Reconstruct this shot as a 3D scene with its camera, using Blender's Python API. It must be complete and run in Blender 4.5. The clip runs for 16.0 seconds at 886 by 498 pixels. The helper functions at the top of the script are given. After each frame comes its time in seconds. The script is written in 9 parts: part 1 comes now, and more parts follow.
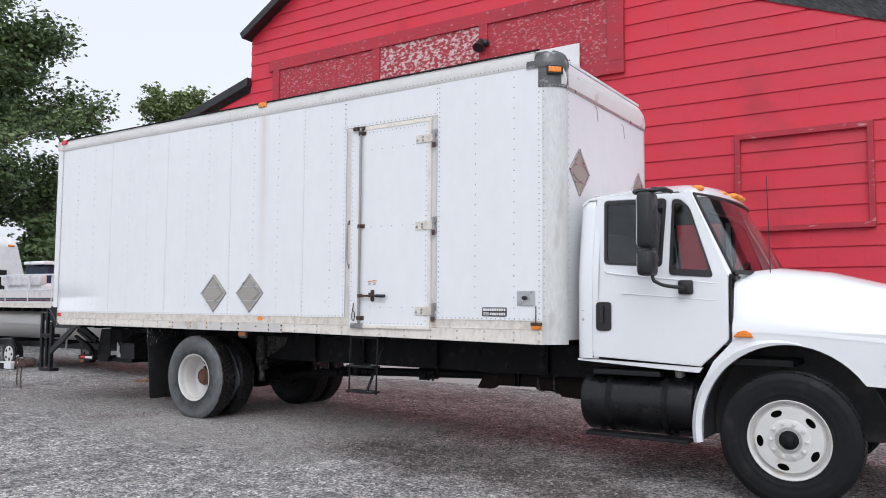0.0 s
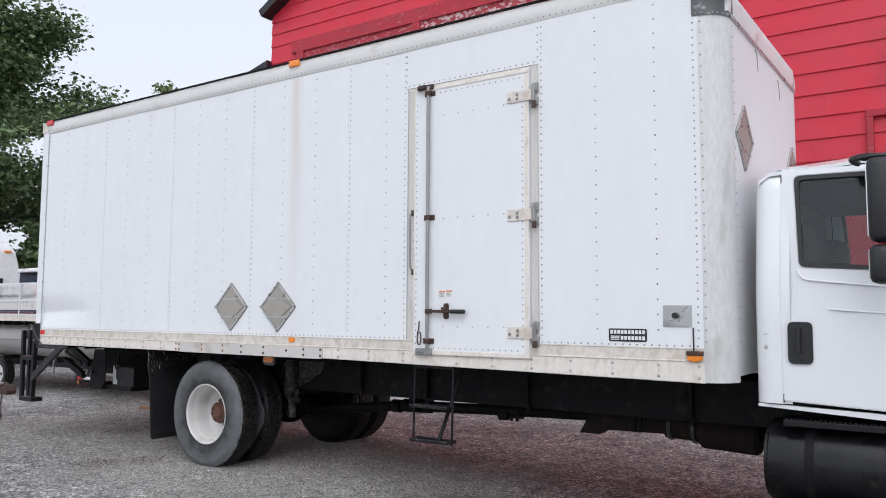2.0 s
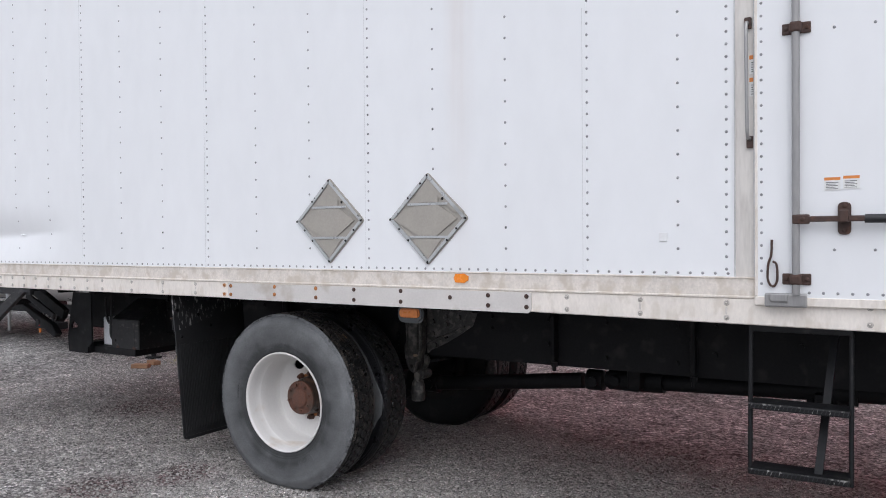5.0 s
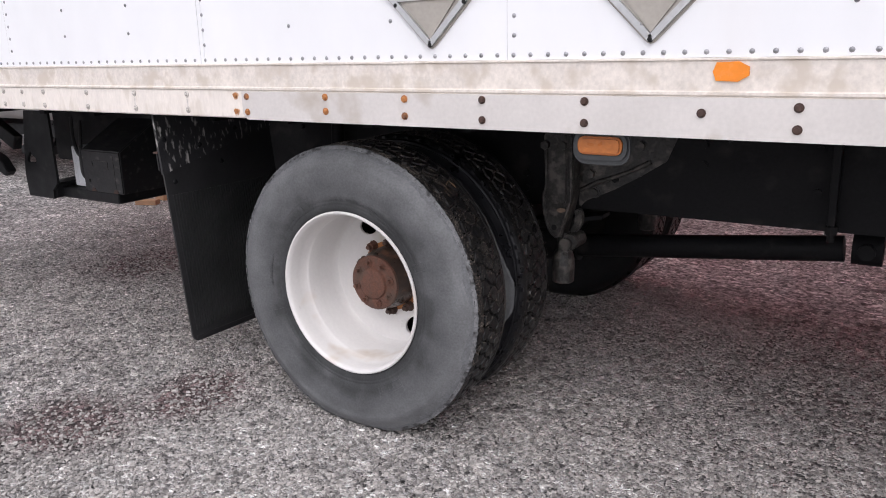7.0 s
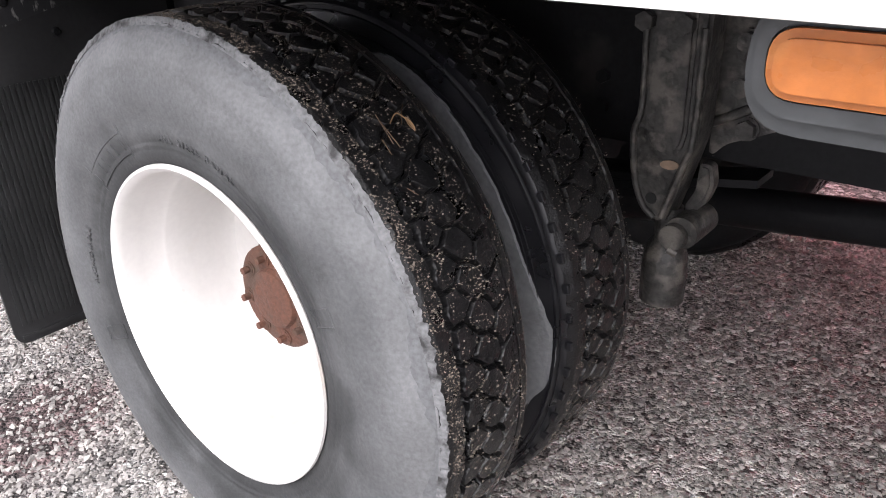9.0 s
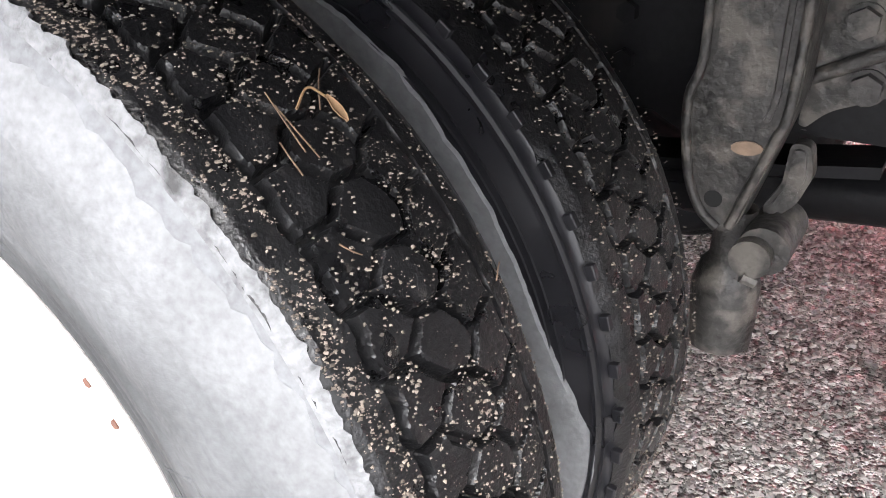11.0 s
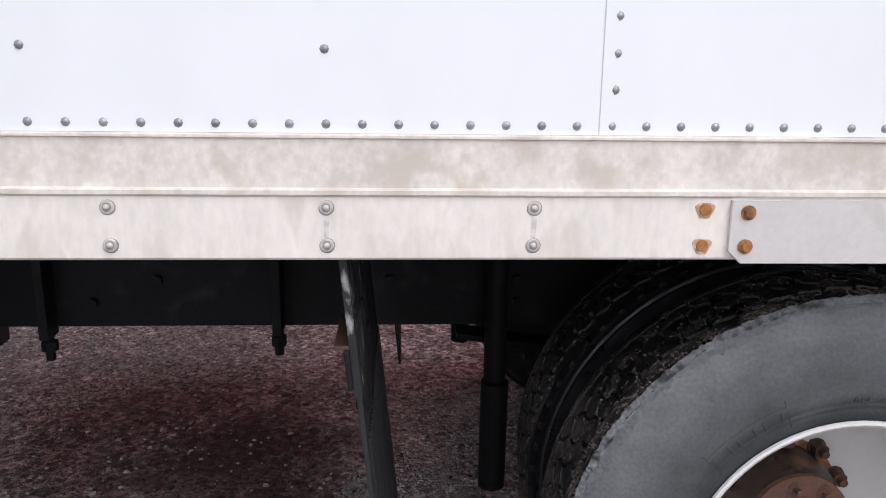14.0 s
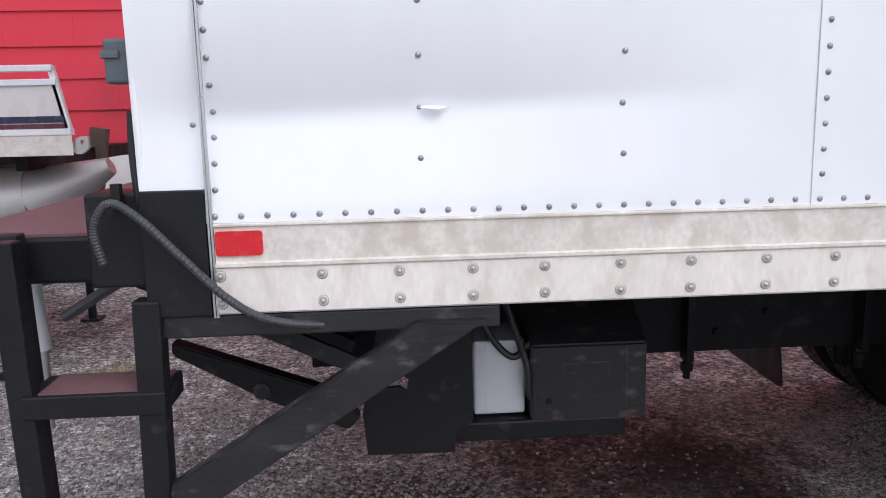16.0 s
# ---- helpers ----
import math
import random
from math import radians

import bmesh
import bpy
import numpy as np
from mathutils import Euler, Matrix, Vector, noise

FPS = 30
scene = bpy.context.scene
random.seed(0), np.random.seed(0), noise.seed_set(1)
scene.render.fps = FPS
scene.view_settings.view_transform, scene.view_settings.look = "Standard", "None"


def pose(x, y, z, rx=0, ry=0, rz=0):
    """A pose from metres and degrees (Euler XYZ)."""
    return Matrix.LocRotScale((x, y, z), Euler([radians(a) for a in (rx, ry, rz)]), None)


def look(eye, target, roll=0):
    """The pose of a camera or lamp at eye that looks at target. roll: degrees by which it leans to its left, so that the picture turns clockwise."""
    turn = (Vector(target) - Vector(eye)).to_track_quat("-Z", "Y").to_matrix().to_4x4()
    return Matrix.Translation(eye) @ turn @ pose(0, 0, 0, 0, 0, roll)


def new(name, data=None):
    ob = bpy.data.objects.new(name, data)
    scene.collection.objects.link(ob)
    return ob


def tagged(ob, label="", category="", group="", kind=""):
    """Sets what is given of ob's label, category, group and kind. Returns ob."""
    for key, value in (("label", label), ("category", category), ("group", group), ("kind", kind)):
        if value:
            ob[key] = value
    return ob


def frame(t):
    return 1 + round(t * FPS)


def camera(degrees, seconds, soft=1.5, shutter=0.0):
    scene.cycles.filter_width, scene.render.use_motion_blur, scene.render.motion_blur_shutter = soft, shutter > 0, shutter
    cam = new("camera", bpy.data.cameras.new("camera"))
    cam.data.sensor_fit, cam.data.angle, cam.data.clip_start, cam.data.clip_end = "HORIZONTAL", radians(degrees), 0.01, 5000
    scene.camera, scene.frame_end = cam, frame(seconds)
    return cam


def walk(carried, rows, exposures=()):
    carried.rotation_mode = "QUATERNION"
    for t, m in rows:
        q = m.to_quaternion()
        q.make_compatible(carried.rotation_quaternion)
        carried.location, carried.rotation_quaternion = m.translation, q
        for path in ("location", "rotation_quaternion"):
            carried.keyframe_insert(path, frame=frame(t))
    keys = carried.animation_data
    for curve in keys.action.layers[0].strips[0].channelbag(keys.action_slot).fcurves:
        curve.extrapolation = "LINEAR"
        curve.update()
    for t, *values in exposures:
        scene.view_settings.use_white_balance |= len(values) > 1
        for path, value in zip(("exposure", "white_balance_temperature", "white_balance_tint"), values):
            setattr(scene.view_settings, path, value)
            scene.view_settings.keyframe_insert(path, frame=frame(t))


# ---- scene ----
cam = camera(59.0, 16.0, soft=1.0)
PATH = [
    (0, (0.119, -0.42, 1.446), (-0.982, 1.243, 1.589), 0.4),
    (0.5, (-0.231, -0.087, 1.484), (-1.348, 1.565, 1.636), 0.6),
    (1, (-0.659, 0.296, 1.516), (-1.783, 1.942, 1.677), 0.5),
    (1.5, (-1.171, 0.635, 1.523), (-2.295, 2.281, 1.688), 0.4),
    (2, (-1.626, 1.008, 1.529), (-2.754, 2.652, 1.691), 0.3),
    (2.5, (-2.165, 1.304, 1.494), (-3.281, 2.955, 1.658), 0.4),
    (3, (-2.618, 1.635, 1.527), (-3.723, 3.294, 1.689), 0.5),
    (3.5, (-3.203, 1.904, 1.516), (-4.265, 3.591, 1.675), 0.6),
    (4, (-3.775, 2.136, 1.507), (-4.788, 3.855, 1.646), 0.8),
    (4.5, (-4.34, 2.444, 1.525), (-5.334, 4.179, 1.575), 0.0),
    (5, (-4.838, 2.729, 1.486), (-5.869, 4.442, 1.453), -0.5),
    (5.2, (-5.047, 2.871, 1.494), (-6.093, 4.574, 1.41), -0.8),
    (7.3, (-6.425, 4.401, 1.339), (-7.497, 5.991, 0.772), -1.3),
    (7.5, (-6.489, 4.557, 1.333), (-7.573, 6.124, 0.726), -1.1),
    (8, (-6.599, 4.944, 1.297), (-7.721, 6.447, 0.602), -0.9),
    (8.5, (-6.767, 5.272, 1.256), (-7.932, 6.698, 0.475), -1.0),
    (8.7, (-6.852, 5.401, 1.236), (-8.031, 6.795, 0.419), -1.1),
    (10.8, (-7.311, 5.958, 1.055), (-8.369, 7.368, 0.11), -2.3),
    (11, (-7.319, 5.948, 1.073), (-8.328, 7.387, 0.119), -2.0),
    (11.5, (-7.401, 5.807, 1.146), (-8.262, 7.345, 0.201), -1.6),
    (12, (-7.57, 5.613, 1.222), (-8.234, 7.26, 0.301), -1.3),
    (12.5, (-7.813, 5.474, 1.238), (-8.245, 7.223, 0.368), -0.8),
    (13, (-8.112, 5.263, 1.299), (-8.315, 7.106, 0.548), -0.4),
    (13.5, (-8.469, 5.067, 1.394), (-8.51, 6.977, 0.803), -0.0),
    (14, (-8.847, 4.978, 1.417), (-8.733, 6.916, 0.938), 0.8),
    (14.5, (-9.222, 4.819, 1.462), (-9.022, 6.752, 0.987), 1.3),
    (15, (-9.691, 4.721, 1.463), (-9.506, 6.666, 1.036), 0.9),
    (15.2, (-9.952, 4.675, 1.481), (-9.799, 6.626, 1.069), 0.5),
    (15.5, (-10.207, 4.6, 1.486), (-10.088, 6.558, 1.095), -0.1),
    (16, (-10.629, 4.55, 1.519), (-10.509, 6.515, 1.168), -1.3),
]
EXPOSURES = [
    (0.0, 0.05, 6050, 10.8), (4.0, -0.02, 6050, 10.8), (5.0, 0.01, 6100, 12.5), (7.5, 0.56, 6380, 17.0), (8.5, 1.05, 6430, 16.5), (10.8, 2.52, 6400, 12.0),
    (11.2, 2.56, 6400, 12.0), (12.0, 2.34, 6500, 13.0), (12.5, 2.0, 6500, 14.0), (13.0, 1.56, 6450, 15.0), (13.5, 0.46, 6300, 14.5), (14.0, 0.30, 6150, 14.5), (15.0, 0.18, 6050, 13.5), (16.0, 0.19, 6000, 14.5),
]
walk(cam, [(t, look(eye, target, roll)) for t, eye, target, roll in PATH], EXPOSURES)

# ---- light ----
world = bpy.data.worlds.new("world")
scene.world = world
world.use_nodes = True
wn, wl = world.node_tree.nodes, world.node_tree.links
sky = wn.new("ShaderNodeTexSky")
sky.sky_type, sky.sun_disc = "NISHITA", False
sky.sun_elevation, sky.sun_rotation = radians(50), radians(152)
sky.air_density, sky.dust_density, sky.ozone_density = 1.0, 6.0, 1.0
cloud = wn.new("ShaderNodeHueSaturation")
cloud.inputs["Saturation"].default_value = 0.28
wl.new(sky.outputs[0], cloud.inputs["Color"])
cloud.inputs["Value"].default_value = 0.36
veil = wn.new("ShaderNodeMix")          # an even white overcast over the clear sky
veil.data_type, veil.blend_type = "RGBA", "ADD"
veil.inputs["Factor"].default_value = 1.0
veil.inputs["B"].default_value = (4.74, 4.8, 4.96, 1)
wl.new(cloud.outputs[0], veil.inputs["A"])
wl.new(veil.outputs["Result"], wn["Background"].inputs["Color"])
wn["Background"].inputs["Strength"].default_value = 0.15
sun = new("sun", bpy.data.lights.new("sun", "SUN"))
sun.data.energy, sun.data.angle, sun.data.color = 0.6, radians(50), (1.0, 0.995, 0.985)
sun.matrix_world = look((3, -11, 22.9), (-6, 6, 0))


# ---- materials ----
def mat(name, base, rough=0.6, metal=0.0, vary=0.12, scale=6.0, fine=90.0, bump=0.15, dirt=None, dirt_at=0.62, dirt_scale=2.5, spec=0.5, coat=0.0, island=False, stretch=(1, 1, 1), rvar=0.15):
    """A painted, rubber or metal surface: two scales of noise in colour, stains of another colour, and fine relief."""
    m = bpy.data.materials.new(name)
    m.use_nodes = True
    n, l = m.node_tree.nodes, m.node_tree.links
    b = n["Principled BSDF"]
    tc = n.new("ShaderNodeTexCoord")
    mp = n.new("ShaderNodeMapping")
    mp.inputs["Scale"].default_value = stretch
    l.new(tc.outputs["Object"], mp.inputs["Vector"])

    def noise_tex(sc, detail=4.0):
        t = n.new("ShaderNodeTexNoise")
        t.inputs["Scale"].default_value, t.inputs["Detail"].default_value = sc, detail
        l.new(mp.outputs[0], t.inputs["Vector"])
        return t
    big, small = noise_tex(scale), noise_tex(fine, 6.0)
    mixn = n.new("ShaderNodeMath")
    mixn.operation = "ADD"
    l.new(big.outputs["Fac"], mixn.inputs[0])
    l.new(small.outputs["Fac"], mixn.inputs[1])
    if island:
        geo = n.new("ShaderNodeNewGeometry")
        add = n.new("ShaderNodeMath")
        add.operation = "ADD"
        l.new(mixn.outputs[0], add.inputs[0])
        l.new(geo.outputs["Random Per Island"], add.inputs[1])
        mixn = add
    mr = n.new("ShaderNodeMapRange")
    mr.inputs["From Min"].default_value, mr.inputs["From Max"].default_value = (0.6, 1.4) if not island else (0.6, 2.4)
    mr.inputs["To Min"].default_value, mr.inputs["To Max"].default_value = 1 - vary, 1 + vary
    l.new(mixn.outputs[0], mr.inputs["Value"])
    col = n.new("ShaderNodeMix")
    col.data_type, col.blend_type = "RGBA", "MULTIPLY"
    col.inputs["Factor"].default_value = 1.0
    col.inputs["A"].default_value = (*base, 1)
    l.new(mr.outputs[0], col.inputs["B"])
    out = col.outputs["Result"]
    if dirt:
        dn = noise_tex(dirt_scale, 8.0)
        dr = n.new("ShaderNodeMapRange")
        dr.inputs["From Min"].default_value, dr.inputs["From Max"].default_value = dirt_at, dirt_at + 0.14
        l.new(dn.outputs["Fac"], dr.inputs["Value"])
        mx = n.new("ShaderNodeMix")
        mx.data_type = "RGBA"
        l.new(dr.outputs[0], mx.inputs["Factor"])
        l.new(out, mx.inputs["A"])
        mx.inputs["B"].default_value = (*dirt, 1)
        out = mx.outputs["Result"]
    l.new(out, b.inputs["Base Color"])
    rr = n.new("ShaderNodeMapRange")
    rr.inputs["From Min"].default_value, rr.inputs["From Max"].default_value = 0.3, 0.7
    rr.inputs["To Min"].default_value, rr.inputs["To Max"].default_value = max(0.03, rough - rvar), min(1, rough + rvar)
    l.new(big.outputs["Fac"], rr.inputs["Value"])
    l.new(rr.outputs[0], b.inputs["Roughness"])
    b.inputs["Metallic"].default_value = metal
    b.inputs["Specular IOR Level"].default_value = spec
    b.inputs["Coat Weight"].default_value = coat
    if bump:
        bp = n.new("ShaderNodeBump")
        bp.inputs["Strength"].default_value, bp.inputs["Distance"].default_value = bump, 0.004
        l.new(small.outputs["Fac"], bp.inputs["Height"])
        l.new(bp.outputs[0], b.inputs["Normal"])
    return m


def gravel_material():
    """Crushed stone: cells of differing greys, tans and mauves with relief, over broad darker damp stains and painted
    truck shade.
    """
    m = bpy.data.materials.new("gravel")
    m.use_nodes = True
    n, l = m.node_tree.nodes, m.node_tree.links
    b = n["Principled BSDF"]
    tc = n.new("ShaderNodeTexCoord")

    def tex(kind, sc):
        t = n.new(kind)
        t.inputs["Scale"].default_value = sc
        l.new(tc.outputs["Object"], t.inputs["Vector"])
        return t
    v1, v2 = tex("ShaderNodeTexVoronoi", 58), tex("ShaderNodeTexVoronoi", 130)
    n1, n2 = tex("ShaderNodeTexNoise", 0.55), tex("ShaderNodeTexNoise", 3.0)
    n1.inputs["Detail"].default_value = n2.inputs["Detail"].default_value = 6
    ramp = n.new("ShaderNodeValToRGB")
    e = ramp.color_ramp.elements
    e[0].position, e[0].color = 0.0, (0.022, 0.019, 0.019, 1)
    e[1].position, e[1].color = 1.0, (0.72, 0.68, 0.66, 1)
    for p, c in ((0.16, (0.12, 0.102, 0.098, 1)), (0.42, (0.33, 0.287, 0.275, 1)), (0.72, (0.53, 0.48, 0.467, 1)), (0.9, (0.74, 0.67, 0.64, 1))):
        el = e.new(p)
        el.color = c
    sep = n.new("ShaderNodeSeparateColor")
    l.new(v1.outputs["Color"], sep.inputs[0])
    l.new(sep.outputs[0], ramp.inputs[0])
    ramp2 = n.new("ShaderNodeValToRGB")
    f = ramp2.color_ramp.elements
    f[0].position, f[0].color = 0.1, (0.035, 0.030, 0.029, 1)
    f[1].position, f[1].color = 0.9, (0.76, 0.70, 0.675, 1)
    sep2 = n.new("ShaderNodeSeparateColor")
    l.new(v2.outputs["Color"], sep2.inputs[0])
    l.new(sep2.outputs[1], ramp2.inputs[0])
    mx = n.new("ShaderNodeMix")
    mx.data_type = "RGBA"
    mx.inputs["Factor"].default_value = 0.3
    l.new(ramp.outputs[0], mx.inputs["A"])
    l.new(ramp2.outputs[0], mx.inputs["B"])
    stain = n.new("ShaderNodeValToRGB")
    g = stain.color_ramp.elements
    g[0].position, g[0].color = 0.36, (0.632, 0.648, 0.64, 1)
    g[1].position, g[1].color = 0.56, (1.09, 1.16, 1.16, 1)
    add = n.new("ShaderNodeMath")
    add.operation = "MULTIPLY_ADD"
    add.inputs[1].default_value = 0.3
    l.new(n2.outputs["Fac"], add.inputs[0])
    sc = n.new("ShaderNodeMath")
    sc.operation = "MULTIPLY"
    sc.inputs[1].default_value = 0.7
    l.new(n1.outputs["Fac"], sc.inputs[0])
    l.new(sc.outputs[0], add.inputs[2])
    l.new(add.outputs[0], stain.inputs[0])
    mul = n.new("ShaderNodeMix")
    mul.data_type, mul.blend_type = "RGBA", "MULTIPLY"
    mul.inputs["Factor"].default_value = 1.0
    l.new(mx.outputs["Result"], mul.inputs["A"])
    l.new(stain.outputs[0], mul.inputs["B"])
    out = mul.outputs["Result"]
    # single larger stones, lighter and darker than the rest
    v3 = tex("ShaderNodeTexVoronoi", 36)
    sep3 = n.new("ShaderNodeSeparateColor")
    l.new(v3.outputs["Color"], sep3.inputs[0])
    r3 = n.new("ShaderNodeMapRange")
    r3.inputs["To Min"].default_value, r3.inputs["To Max"].default_value = 0.5, 1.6
    l.new(sep3.outputs[2], r3.inputs["Value"])
    c3 = n.new("ShaderNodeMix")
    c3.data_type, c3.blend_type = "RGBA", "MULTIPLY"
    c3.inputs["Factor"].default_value = 1.0
    l.new(out, c3.inputs["A"])
    l.new(r3.outputs[0], c3.inputs["B"])
    out = c3.outputs["Result"]
    # clumps of coarser and finer stone
    for size, low in ((18, 0.80), (5, 0.72)):
        nm = tex("ShaderNodeTexNoise", size)
        nm.inputs["Detail"].default_value = 4
        cl = n.new("ShaderNodeMapRange")
        cl.inputs["From Min"].default_value, cl.inputs["From Max"].default_value = 0.34, 0.66
        cl.inputs["To Min"].default_value, cl.inputs["To Max"].default_value = low, 2.0 - low
        l.new(nm.outputs["Fac"], cl.inputs["Value"])
        cm = n.new("ShaderNodeMix")
        cm.data_type, cm.blend_type = "RGBA", "MULTIPLY"
        cm.inputs["Factor"].default_value = 1.0
        l.new(out, cm.inputs["A"])
        l.new(cl.outputs[0], cm.inputs["B"])
        out = cm.outputs["Result"]
    # old oil spills; damp and truck shade painted into gravel under its front half
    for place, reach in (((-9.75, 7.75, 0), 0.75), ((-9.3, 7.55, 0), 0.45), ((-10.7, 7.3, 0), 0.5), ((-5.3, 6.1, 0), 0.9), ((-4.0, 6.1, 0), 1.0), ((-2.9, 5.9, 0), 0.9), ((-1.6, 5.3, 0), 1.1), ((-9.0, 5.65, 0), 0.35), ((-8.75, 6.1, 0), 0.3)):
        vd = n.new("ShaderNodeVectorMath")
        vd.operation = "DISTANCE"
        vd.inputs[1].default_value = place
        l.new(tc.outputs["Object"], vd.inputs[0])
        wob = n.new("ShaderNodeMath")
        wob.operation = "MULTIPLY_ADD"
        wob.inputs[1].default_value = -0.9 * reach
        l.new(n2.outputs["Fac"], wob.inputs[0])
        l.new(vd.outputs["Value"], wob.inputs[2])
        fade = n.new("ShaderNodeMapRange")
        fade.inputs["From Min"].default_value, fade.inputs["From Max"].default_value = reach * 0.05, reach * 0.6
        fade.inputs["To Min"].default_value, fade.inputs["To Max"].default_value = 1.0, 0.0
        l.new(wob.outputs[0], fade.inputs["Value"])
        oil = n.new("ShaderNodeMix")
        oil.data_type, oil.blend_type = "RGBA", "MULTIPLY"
        # forward of x = -6 the tint is damp ground plus painted truck shade
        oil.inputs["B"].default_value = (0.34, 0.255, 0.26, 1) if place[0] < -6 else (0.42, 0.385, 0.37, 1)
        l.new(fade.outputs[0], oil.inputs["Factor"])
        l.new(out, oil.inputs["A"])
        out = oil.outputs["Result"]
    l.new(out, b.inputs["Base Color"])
    b.inputs["Roughness"].default_value = 0.85
    hh = n.new("ShaderNodeMath")
    hh.operation = "ADD"
    l.new(v1.outputs["Distance"], hh.inputs[0])
    l.new(v2.outputs["Distance"], hh.inputs[1])
    bp = n.new("ShaderNodeBump")
    bp.invert = True
    bp.inputs["Strength"].default_value, bp.inputs["Distance"].default_value = 1.0, 0.014
    l.new(hh.outputs[0], bp.inputs["Height"])
    l.new(bp.outputs[0], b.inputs["Normal"])
    return m


def glass_material(name, tint, rough=0.0):
    m = bpy.data.materials.new(name)
    m.use_nodes = True
    b = m.node_tree.nodes["Principled BSDF"]
    b.inputs["Base Color"].default_value = (*tint, 1)
    b.inputs["Roughness"].default_value, b.inputs["Transmission Weight"].default_value, b.inputs["IOR"].default_value = rough, 1.0, 1.45
    b.inputs["Specular IOR Level"].default_value = 0.9
    return m


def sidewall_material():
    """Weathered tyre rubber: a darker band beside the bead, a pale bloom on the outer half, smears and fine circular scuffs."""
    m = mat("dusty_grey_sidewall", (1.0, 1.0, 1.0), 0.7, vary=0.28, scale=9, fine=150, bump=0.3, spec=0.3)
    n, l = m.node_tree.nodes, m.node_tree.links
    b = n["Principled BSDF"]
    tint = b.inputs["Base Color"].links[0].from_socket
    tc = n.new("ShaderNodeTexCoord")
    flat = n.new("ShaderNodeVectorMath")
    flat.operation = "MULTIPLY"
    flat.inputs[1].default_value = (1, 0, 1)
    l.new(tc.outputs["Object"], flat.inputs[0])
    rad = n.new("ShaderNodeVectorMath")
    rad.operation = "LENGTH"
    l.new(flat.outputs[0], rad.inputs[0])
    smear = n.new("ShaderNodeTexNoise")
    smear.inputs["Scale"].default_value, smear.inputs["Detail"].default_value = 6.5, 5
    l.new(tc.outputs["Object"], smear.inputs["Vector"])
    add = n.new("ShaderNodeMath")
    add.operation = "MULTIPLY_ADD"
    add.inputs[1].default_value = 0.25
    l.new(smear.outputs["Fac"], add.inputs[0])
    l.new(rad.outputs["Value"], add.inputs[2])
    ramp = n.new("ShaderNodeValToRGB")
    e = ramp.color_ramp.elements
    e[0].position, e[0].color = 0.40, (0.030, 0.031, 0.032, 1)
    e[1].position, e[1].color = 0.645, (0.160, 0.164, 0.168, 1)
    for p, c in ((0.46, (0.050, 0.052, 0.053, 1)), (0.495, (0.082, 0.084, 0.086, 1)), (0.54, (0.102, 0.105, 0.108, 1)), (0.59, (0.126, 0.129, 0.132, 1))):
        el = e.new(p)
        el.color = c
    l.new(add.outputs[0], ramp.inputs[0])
    ring = n.new("ShaderNodeMath")
    ring.operation = "SINE"
    turns = n.new("ShaderNodeMath")
    turns.operation = "MULTIPLY"
    turns.inputs[1].default_value = 900.0
    l.new(add.outputs[0], turns.inputs[0])
    l.new(turns.outputs[0], ring.inputs[0])
    fine = n.new("ShaderNodeMapRange")
    fine.inputs["From Min"].default_value, fine.inputs["From Max"].default_value = -1, 1
    fine.inputs["To Min"].default_value, fine.inputs["To Max"].default_value = 0.985, 1.015
    l.new(ring.outputs[0], fine.inputs["Value"])
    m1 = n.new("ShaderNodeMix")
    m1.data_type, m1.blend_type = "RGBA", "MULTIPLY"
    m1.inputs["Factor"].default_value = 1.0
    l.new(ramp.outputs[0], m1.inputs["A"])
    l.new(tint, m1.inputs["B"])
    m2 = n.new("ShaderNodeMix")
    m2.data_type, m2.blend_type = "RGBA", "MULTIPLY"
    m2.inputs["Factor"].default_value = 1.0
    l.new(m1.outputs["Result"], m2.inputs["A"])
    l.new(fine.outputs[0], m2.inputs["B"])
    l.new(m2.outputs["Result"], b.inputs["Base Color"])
    return m


